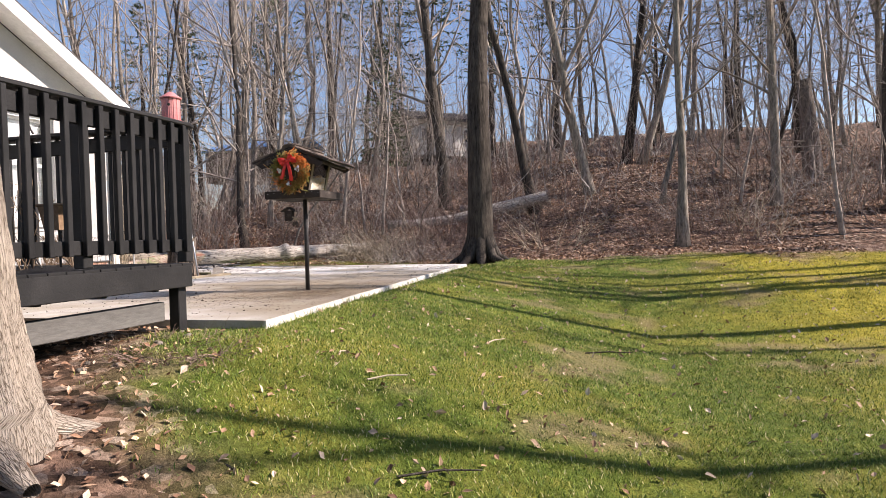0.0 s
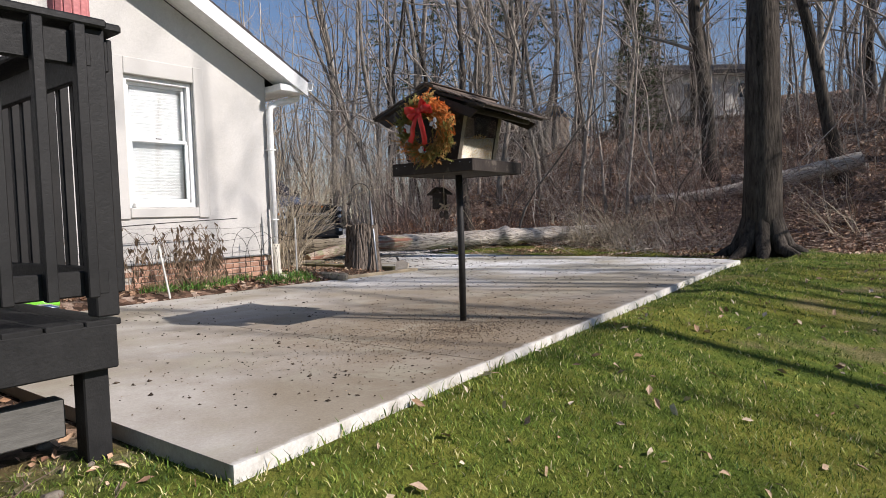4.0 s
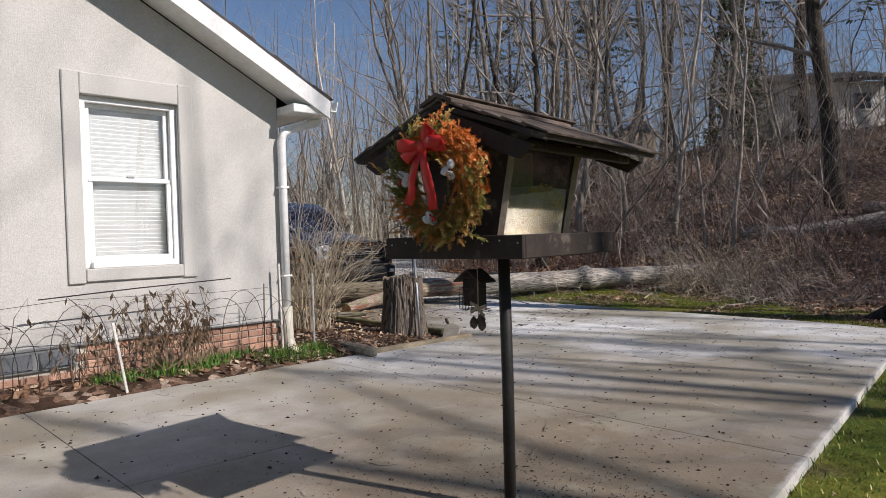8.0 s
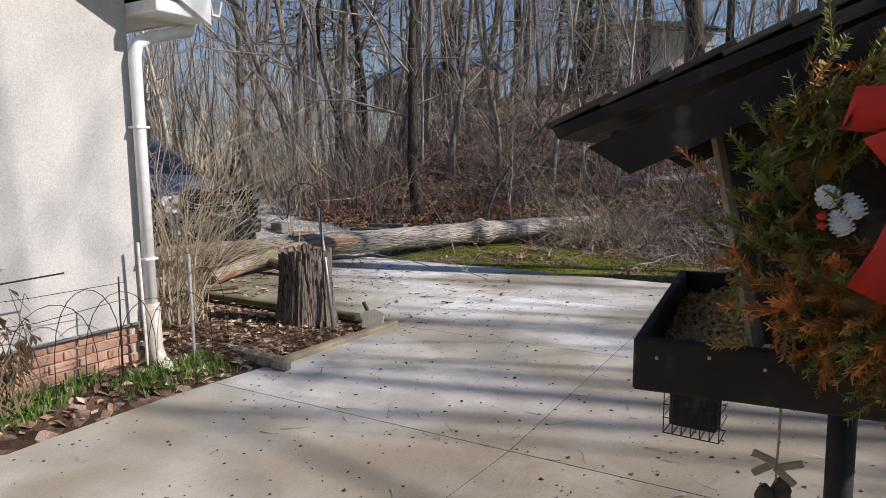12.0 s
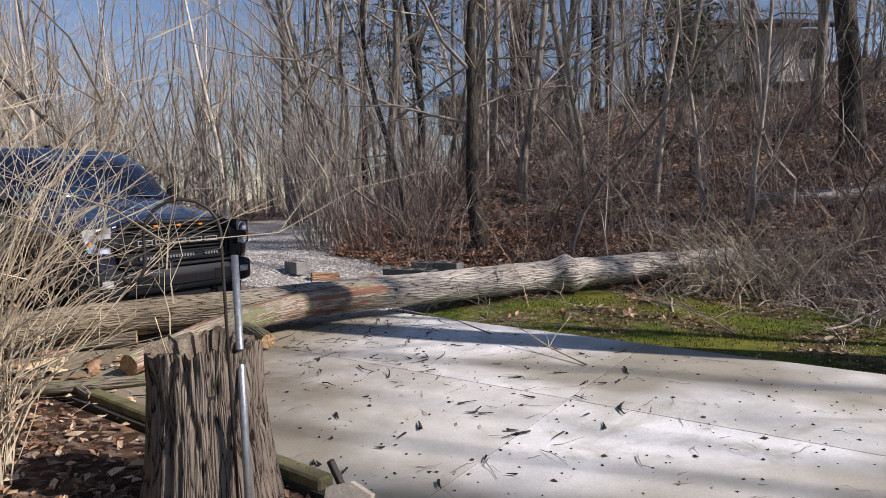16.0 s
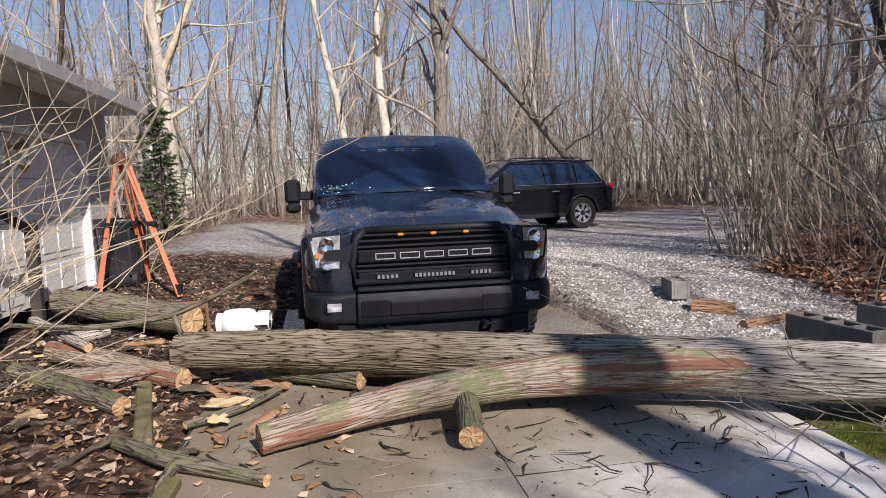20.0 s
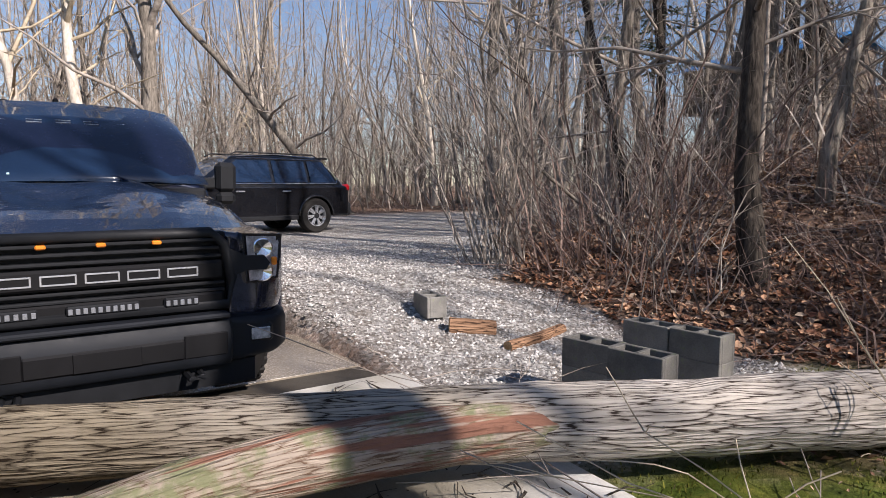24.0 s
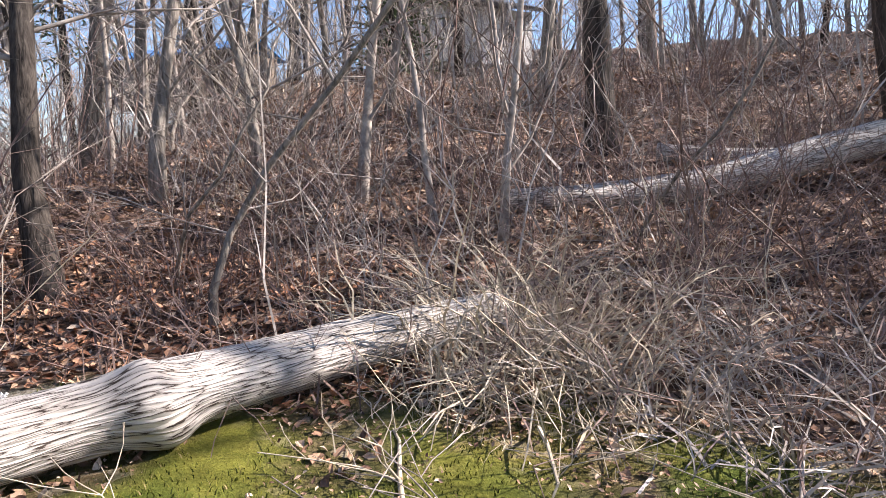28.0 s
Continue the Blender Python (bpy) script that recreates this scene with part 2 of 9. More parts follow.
def height(x, y, rough=True):
    """Height of the ground."""
    low = -0.06 - 0.24 * min(max(x + 3.0, 0.0), 3.2) * smooth01(-1.0, 2.0, y) - 0.10 * max(0.0, 4.6 - y) * smooth01(-9, -3, x)
    low = max(low, -0.95)
    z = low + (0.12 - low) * smooth01(9.0, 18.5, y) * smooth01(-6, 0, x)
    if x < -3.2:
        z = min(z, -0.07)
    bed = smooth01(-7.9, -8.6, x) * smooth01(4.6, 6.0, y)
    z += 0.16 * bed * smooth01(12.4, 10.5, y)
    side = smooth01(14.6, 15.8, y)
    drive = smooth01(-14.0 + 1.6 * side, -19.5 + 3.5 * side, x) * smooth01(7.5, 9.5, y)
    z += 0.50 * drive
    z += (0.10 * smooth01(15.6, 17.0, y) * smooth01(-7, -10, x)) * (1 - drive)
    d = y - toe(x)
    if d > 0:
        steep = 0.295
        run = math.sqrt(d * d + 2.25) - 1.5
        rise = steep * min(run, 12.5) + 0.225 * min(max(run - 12.5, 0.0), 18.0) + 0.10 * max(run - 30.5, 0.0) * (1 - 0.6 * smooth01(40, 90, d))
        z += rise * smooth01(-60, -22, x)
    far = max(abs(x + 6), abs(y - 10)) - 45
    if far > 0:
        z += 0.6 * smooth01(0, 60, far)
    if rough:
        z += 0.05 * noise.noise((x * 0.35, y * 0.35, 3.1)) * (1.0 if (y > 17 or x > 1) else 0.4)
        if d > 0:
            z += 0.16 * noise.noise((x * 0.8, y * 0.8, 9.1)) * smooth01(0, 4, d) + 0.5 * noise.noise((x * 0.12, y * 0.12, 1.7)) * smooth01(3, 14, d)
    return z


def in_patio(x, y, pad=0.0):
    right = -3.05 - 0.08 * (y - 5.15)
    left = (-8.45 + 0.1 * (y - 6.9)) if y < 11.85 else -15.2
    return 5.15 - pad < y < 15.45 + pad - 0.03 * (x + 4) * 0.9 and left - pad < x < right + pad


def lawn_mask(x, y):
    """1 on the lawn, 0 on leaf litter."""
    n = 0.9 * noise.noise((x * 0.5, y * 0.5, 5.5)) + 0.5 * noise.noise((x * 1.9, y * 1.9, 2.5))
    edge = 17.0 + n if x > -3 else 17.7 + 0.9 * smooth01(-5.5, -7.5, x) + 0.4 * n
    m = smooth01(edge + 0.5, edge - 0.5, y)
    if x < -3.2 and y < 5.3:
        m *= smooth01(-4.6, -3.4, x + n * 0.5)
    m *= smooth01(3.2 + n, 4.6 + n, y + 0.9 * (x + 3.0)) if x < 0 else 1
    if x < -3.6 and y > 15.3:
        m *= 0.35 + 0.65 * smooth01(-0.25, 0.2, noise.noise((x * 1.4, y * 1.4, 3.0)))
    if x < -8 and y < 15.5:
        m = 0
    if x < -10.5:
        m *= smooth01(-12.5, -11.0, x + n * 0.5)
    return m


def golden(x, y):
    """1 where yellow moss has taken over the lawn."""
    n = 1.1 * noise.noise((x * 0.45, y * 0.45, 12.5)) + 0.5 * noise.noise((x * 1.6, y * 1.6, 7.5))
    return 0.85 * smooth01(0.7, 3.2, x + n) * smooth01(4.2, 6.4, y + n)


def worn(x, y):
    """1 on bare trodden patches of the lawn."""
    n = noise.noise((x * 0.9, y * 0.9, 6.0)) + 0.5 * noise.noise((x * 2.7, y * 2.7, 1.0))
    return smooth01(0.16, 0.55, n + 0.35 * noise.noise((x * 6.5, y * 6.5, 2.0)) + 0.2 * smooth01(4.6, 3.2, y))


def gravel_mask(x, y):
    """1 on the gravel drive."""
    n = 0.5 * noise.noise((x * 0.6, y * 0.6, 8.5)) + 0.2 * noise.noise((x * 2.3, y * 2.3, 4.5))
    m = smooth01(-11.0, -11.8, x + n * 0.6) * smooth01(15.4, 15.9, y + n * 0.5) * smooth01(toe(x) + 0.35, toe(x) - 0.35, y + n)
    west = smooth01(-18.6, -19.6, x + n) * smooth01(9.0, 10.5, y + n) * smooth01(toe(x) + 0.35, toe(x) - 0.35, y + n)
    return max(m, west) * smooth01(-31, -28, x)


def axis_lines(stops):
    out = []
    for (a, sa), (b, sb) in zip(stops, stops[1:]):
        q, st = a, sa
        while q < b:
            out.append(q)
            u = (q - a) / (b - a)
            q += sa + (sb - sa) * u
    out.append(stops[-1][0])
    return out


def build_ground():
    xs = axis_lines([(-700, 90), (-120, 12), (-40, 2.0), (-20, 0.4), (-10, 0.22), (3, 0.22), (8, 0.5), (30, 3), (110, 14), (700, 90)])
    ys = axis_lines([(-700, 90), (-110, 14), (-25, 2.5), (-4, 0.4), (2, 0.2), (22, 0.22), (32, 0.5), (60, 2.0), (130, 14), (700, 90)])
    ng = Geo()
    mask, stony, gold, bare = [], [], [], []
    for y in ys:
        for x in xs:
            z = height(x, y)
            if in_patio(x, y, -0.27):
                z -= 0.16
            ng.v.append((x, y, z))
            mask.append(lawn_mask(x, y))
            stony.append(gravel_mask(x, y))
            near = -5 < x < 9 and 0 < y < 19
            gold.append(golden(x, y) if near else 0.0)
            bare.append(worn(x, y) if near else 0.0)
    w = len(xs)
    ng.f = [(j * w + i, j * w + i + 1, (j + 1) * w + i + 1, (j + 1) * w + i) for j in range(len(ys) - 1) for i in range(w - 1)]

    def build(nt, bs):
        vec = coords(nt, world_space=True)
        at = nt.nodes.new("ShaderNodeAttribute")
        at.attribute_name = "lawn"
        fin = noise_node(nt, vec, 38, 5, 0.75)
        mid = noise_node(nt, vec, 5.0, 5, 0.65)
        big = noise_node(nt, vec, 0.7, 3, 0.5)
        grass = ramp(nt, mid, [(0.28, (0.045, 0.07, 0.011)), (0.5, (0.11, 0.15, 0.022)), (0.72, (0.22, 0.22, 0.042))])
        grass = mix(nt, ramp(nt, big, [(0.45, (0, 0, 0)), (0.66, (0.5, 0.5, 0.5))]), grass, (0.28, 0.24, 0.04))
        at3, at4 = nt.nodes.new("ShaderNodeAttribute"), nt.nodes.new("ShaderNodeAttribute")
        at3.attribute_name, at4.attribute_name = "golden", "worn"
        grass = mix(nt, at3.outputs["Fac"], grass, ramp(nt, mid, [(0.3, (0.22, 0.19, 0.016)), (0.7, (0.44, 0.36, 0.04))]))
        grass = mix(nt, ramp(nt, at4.outputs["Fac"], [(0.1, (0, 0, 0)), (0.9, (0.5, 0.5, 0.5))]), grass, ramp(nt, fin, [(0.3, (0.13, 0.085, 0.05)), (0.7, (0.36, 0.26, 0.17))]))
        vor = nt.nodes.new("ShaderNodeTexVoronoi")
        vor.inputs["Scale"].default_value = 13.0
        nt.links.new(vec, vor.inputs["Vector"])
        sp = nt.nodes.new("ShaderNodeSeparateColor")
        nt.links.new(vor.outputs["Color"], sp.inputs[0])
        litter = ramp(nt, sp.outputs[0], [(0.0, (0.045, 0.027, 0.019)), (0.4, (0.15, 0.088, 0.058)), (0.75, (0.34, 0.215, 0.15)), (1.0, (0.64, 0.50, 0.39))])
        litter = mix(nt, ramp(nt, mid, [(0.35, (0.9, 0.9, 0.9)), (0.6, (0, 0, 0))]), litter, (0.055, 0.036, 0.024))
        col = mix(nt, at.outputs["Fac"], litter, grass)
        at2 = nt.nodes.new("ShaderNodeAttribute")
        at2.attribute_name = "stony"
        vor2 = nt.nodes.new("ShaderNodeTexVoronoi")
        vor2.inputs["Scale"].default_value = 34.0
        nt.links.new(vec, vor2.inputs["Vector"])
        sp2 = nt.nodes.new("ShaderNodeSeparateColor")
        nt.links.new(vor2.outputs["Color"], sp2.inputs[0])
        stone = ramp(nt, sp2.outputs[0], [(0.0, (0.22, 0.20, 0.18)), (0.5, (0.42, 0.40, 0.37)), (1.0, (0.68, 0.66, 0.62))])
        stone = mix(nt, ramp(nt, mid, [(0.30, (0.85, 0.85, 0.85)), (0.52, (0, 0, 0))]), stone, (0.20, 0.165, 0.13))
        col = mix(nt, at2.outputs["Fac"], col, stone)
        col = mix(nt, 1.0, col, ramp(nt, fin, [(0.25, (0.55, 0.55, 0.55)), (0.75, (1.35, 1.35, 1.35))]), "MULTIPLY")
        nt.links.new(col, bs.inputs["Base Color"])
        bump(nt, bs, fin, 0.9, 0.05)
    ob = solid("ground", ng, material("ground", build, 0.95), "sloping lawn turning to leaf-covered forest floor", "ground", "structure", smooth=True, fix=False)
    ob.data.attributes.new("lawn", "FLOAT", "POINT").data.foreach_set("value", mask)
    ob.data.attributes.new("stony", "FLOAT", "POINT").data.foreach_set("value", stony)
    ob.data.attributes.new("golden", "FLOAT", "POINT").data.foreach_set("value", gold)
    ob.data.attributes.new("worn", "FLOAT", "POINT").data.foreach_set("value", bare)
    return ob


build_ground()


# ---- concrete ----
def concrete_mat():
    def build(nt, bs):
        vec = coords(nt, world_space=True)
        fin = noise_node(nt, vec, 60, 5, 0.75)
        mid = noise_node(nt, vec, 2.4, 6, 0.65)
        big = noise_node(nt, vec, 0.55, 3, 0.5)
        col = ramp(nt, mid, [(0.3, (0.55, 0.54, 0.52)), (0.7, (0.78, 0.775, 0.75))])
        col = mix(nt, ramp(nt, big, [(0.42, (0, 0, 0)), (0.58, (0.9, 0.9, 0.9))]), col, (0.33, 0.30, 0.235))
        # spilled husks and dirt round the feeder, widened to paint in some tree shade
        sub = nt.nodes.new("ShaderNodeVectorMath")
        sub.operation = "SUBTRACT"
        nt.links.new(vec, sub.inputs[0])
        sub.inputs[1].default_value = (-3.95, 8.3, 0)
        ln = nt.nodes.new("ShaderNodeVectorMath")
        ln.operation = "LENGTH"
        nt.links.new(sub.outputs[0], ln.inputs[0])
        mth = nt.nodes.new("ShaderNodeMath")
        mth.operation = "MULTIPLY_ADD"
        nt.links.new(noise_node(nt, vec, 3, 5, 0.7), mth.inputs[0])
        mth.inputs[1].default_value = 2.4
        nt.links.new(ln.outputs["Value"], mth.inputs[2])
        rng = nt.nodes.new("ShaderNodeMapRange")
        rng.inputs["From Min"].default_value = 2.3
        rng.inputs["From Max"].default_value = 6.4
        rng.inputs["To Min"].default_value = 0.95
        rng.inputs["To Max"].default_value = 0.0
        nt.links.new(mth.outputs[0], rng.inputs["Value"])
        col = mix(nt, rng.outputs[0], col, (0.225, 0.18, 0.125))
        # clean pale lawn-side edge, its sunlit side face painted into the colour too
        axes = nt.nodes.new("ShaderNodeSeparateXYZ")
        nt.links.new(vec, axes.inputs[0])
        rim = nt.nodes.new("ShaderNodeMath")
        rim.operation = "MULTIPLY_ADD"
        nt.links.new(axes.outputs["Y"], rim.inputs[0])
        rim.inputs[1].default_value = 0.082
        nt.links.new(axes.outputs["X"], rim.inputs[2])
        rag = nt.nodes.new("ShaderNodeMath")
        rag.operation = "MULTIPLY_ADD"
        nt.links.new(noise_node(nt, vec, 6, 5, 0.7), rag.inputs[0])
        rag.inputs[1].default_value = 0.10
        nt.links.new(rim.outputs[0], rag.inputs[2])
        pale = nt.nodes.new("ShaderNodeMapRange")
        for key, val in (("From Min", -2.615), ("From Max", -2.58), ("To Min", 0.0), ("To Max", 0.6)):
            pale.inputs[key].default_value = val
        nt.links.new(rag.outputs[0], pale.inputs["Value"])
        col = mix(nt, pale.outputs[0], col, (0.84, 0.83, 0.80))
        # mud and bark dust under the felled wood
        sub2 = nt.nodes.new("ShaderNodeVectorMath")
        sub2.operation = "DISTANCE"
        nt.links.new(vec, sub2.inputs[0])
        sub2.inputs[1].default_value = (-11.6, 12.4, 0)
        mth2 = nt.nodes.new("ShaderNodeMath")
        mth2.operation = "MULTIPLY_ADD"
        nt.links.new(noise_node(nt, vec, 1.9, 6, 0.7), mth2.inputs[0])
        mth2.inputs[1].default_value = 2.6
        nt.links.new(sub2.outputs["Value"], mth2.inputs[2])
        mud = nt.nodes.new("ShaderNodeMapRange")
        for key, val in (("From Min", 2.4), ("From Max", 4.3), ("To Min", 0.85), ("To Max", 0.0)):
            mud.inputs[key].default_value = val
        nt.links.new(mth2.outputs[0], mud.inputs["Value"])
        col = mix(nt, mud.outputs[0], col, (0.235, 0.19, 0.125))
        col = mix(nt, 1.0, col, ramp(nt, fin, [(0.25, (0.80, 0.80, 0.80)), (0.75, (1.10, 1.10, 1.10))]), "MULTIPLY")
        oi = nt.nodes.new("ShaderNodeObjectInfo")
        col = mix(nt, 1.0, col, ramp(nt, oi.outputs["Random"], [(0.0, (0.86, 0.85, 0.82)), (1.0, (1.04, 1.04, 1.05))]), "MULTIPLY")
        blot = ramp(nt, noise_node(nt, vec, 1.3, 7, 0.72, 0.8), [(0.52, (0, 0, 0)), (0.64, (0.55, 0.55, 0.55))])
        col = mix(nt, blot, col, (0.34, 0.32, 0.25))
        nt.links.new(col, bs.inputs["Base Color"])
        bump(nt, bs, fin, 0.25, 0.01)
    return material("concrete", build, 0.85)


CONCRETE = concrete_mat()


def slab_piece(poly, gap=0.0035, z0=-0.13, z1=0.0):
    """A slab with a rounded arris, drawn in from its outline by half a joint."""
    g = Geo()
    c = Vector((sum(p[0] for p in poly) / len(poly), sum(p[1] for p in poly) / len(poly)))
    def ring(inset, z):
        out = []
        n = len(poly)
        for i, p in enumerate(poly):
            a, b = Vector(poly[i - 1]), Vector(poly[(i + 1) % n])
            p = Vector(p)
            d1, d2 = (a - p).normalized(), (b - p).normalized()
            bis = d1 + d2
            if bis.length < 0.02:
                bis = Vector((-d1.y, d1.x))
                if bis.dot(c - p) < 0:
                    bis = -bis
                q = p + bis.normalized() * inset
            else:
                s = abs(d1.x * d2.y - d1.y * d2.x) / bis.length
                q = p + bis.normalized() * (inset / max(s, 0.2) * (1 if bis.dot(c - p) > 0 else -1))
            out.append((q.x, q.y, z))
        return out
    n = len(poly)
    rings = [ring(gap, z0), ring(gap, z1 - 0.004), ring(gap + 0.0002, z1 - 0.0008), ring(gap + 0.0006, z1)]
    for r in rings:
        g.v.extend(r)
    for k in range(3):
        g.f += [(k * n + i, k * n + (i + 1) % n, (k + 1) * n + (i + 1) % n, (k + 1) * n + i) for i in range(n)]
    g.f.append(tuple(range(3 * n, 4 * n)))
    return g


def build_patio():
    root = thing("pavement", (0, 0, 0), "pale poured concrete patio in jointed slabs", "patio", kind="structure")
    R = lambda y: -3.05 - 0.082 * (y - 5.15)
    L = lambda y: -8.45 + 0.1 * (min(y, 11.85) - 6.9)
    far = lambda x: 15.42 - 0.045 * (x + 4.6)
    ys = [5.15, 7.0, 9.75, 11.85, 13.75]
    part("joint_bed", Geo().prism([(L(5.2), 5.2), (R(5.2) - 0.05, 5.2), (R(15) - 0.05, 15.0), (-4.7, 15.3), (-15, 15.75), (-15, 11.95), (-8.0, 11.8)], -0.15, -0.003), varied("joint_dirt", (0.04, 0.034, 0.027), (0.08, 0.07, 0.056)), root)
    X = lambda y: -6.05 + 0.045 * (y - 5.15) if y < 7.1 else (-5.97 + 0.08 * (y - 7.0) if y < 11 else -5.76)
    for a, b in zip(ys, ys[1:]):
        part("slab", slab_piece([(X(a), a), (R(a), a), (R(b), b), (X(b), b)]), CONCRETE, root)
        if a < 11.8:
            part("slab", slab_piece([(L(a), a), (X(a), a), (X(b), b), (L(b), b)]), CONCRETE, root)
    part("slab", slab_piece([(X(13.75), 13.75), (R(13.75), 13.75), (-3.78, 15.0), (-4.0, 15.2), (-4.55, 15.4), (X(15), far(X(15)))]), CONCRETE, root)
    part("slab", slab_piece([(L(12), 11.85), (X(11.85), 11.85), (X(13.75), 13.75), (-8.05, 13.75)]), CONCRETE, root)
    part("slab", slab_piece([(-8.05, 13.75), (X(13.75), 13.75), (X(15), far(X(15))), (-8.15, far(-8.15))]), CONCRETE, root)
    part("slab", slab_piece([(-10.7, 11.9), (L(12), 11.88), (-8.05, 13.75), (-10.72, 13.75)]), CONCRETE, root)
    part("slab", slab_piece([(-10.72, 13.75), (-8.05, 13.75), (-8.15, far(-8.15)), (-10.72, far(-10.7))]), CONCRETE, root)
    for xa, xb in ((-10.7, -13.3),):
        part("slab", slab_piece([(xb, 11.9), (xa, 11.9), (xa - 0.02, 13.75), (xb - 0.02, 13.75)]), CONCRETE, root)
        part("slab", slab_piece([(xb, 13.75), (xa, 13.75), (xa - 0.02, far(xa)), (xb - 0.02, far(xb))]), CONCRETE, root)
    return root


PATIO = build_patio()

# ---- house ----
STUCCO = varied("stucco", (0.47, 0.455, 0.425), (0.57, 0.555, 0.525), 1.2, 90, 0.9, 0, 0.5, 0.006)
WHITE = plain("white_paint", (0.80, 0.80, 0.78), 0.45)
BRICK = varied("brick", (0.36, 0.20, 0.135), (0.50, 0.31, 0.22), 6, 60, 0.9, 0, 0.5, 0.01, rnd_mix=0.28)
MORTAR = varied("mortar", (0.42, 0.38, 0.33), (0.52, 0.48, 0.42), 8, 80, 0.95)
SHINGLE = varied("shingle", (0.055, 0.05, 0.05), (0.09, 0.08, 0.078), 8, 90, 0.95, 0, 0.5, 0.01, rnd_mix=0.3)
GLASS = material("window_glass", lambda nt, bs: (setattr(bs.inputs["Transmission Weight"], "default_value", 1.0), setattr(bs.inputs["IOR"], "default_value", 1.45), setattr(bs.inputs["Base Color"], "default_value", (0.93, 0.96, 0.96, 1))), 0.02)
METAL_GREY = varied("weathered_metal", (0.22, 0.23, 0.23), (0.33, 0.34, 0.34), 5, 60, 0.5, 0.7)
BLIND = plain("blind_slat", (0.58, 0.59, 0.59), 0.5)
GX, GY = -8.85, 9.7
SLOPE = 0.52


def wall_with_hole(x0, x1, ylo, yhi, z0, top, holes):
    """A wall in the x plane with openings (y0, y1, z0, z1); top(y) is its upper edge."""
    g = Geo()
    ycut = sorted({ylo, yhi, *[q for h in holes for q in h[:2]]})
    for a, b in zip(ycut, ycut[1:]):
        spans, base = [], z0
        for h in sorted((h for h in holes if h[0] <= a and h[1] >= b), key=lambda h: h[2]):
            spans.append((base, h[2], base, h[2]))
            base = h[3]
        spans.append((base, None, base, None))
        for s in spans:
            ta, tb = (top(a), top(b)) if s[1] is None else (s[1], s[1])
            g.prism([(a, s[0]), (b, s[0]), (b, tb), (a, ta)], x0, x1, "x")
    return g


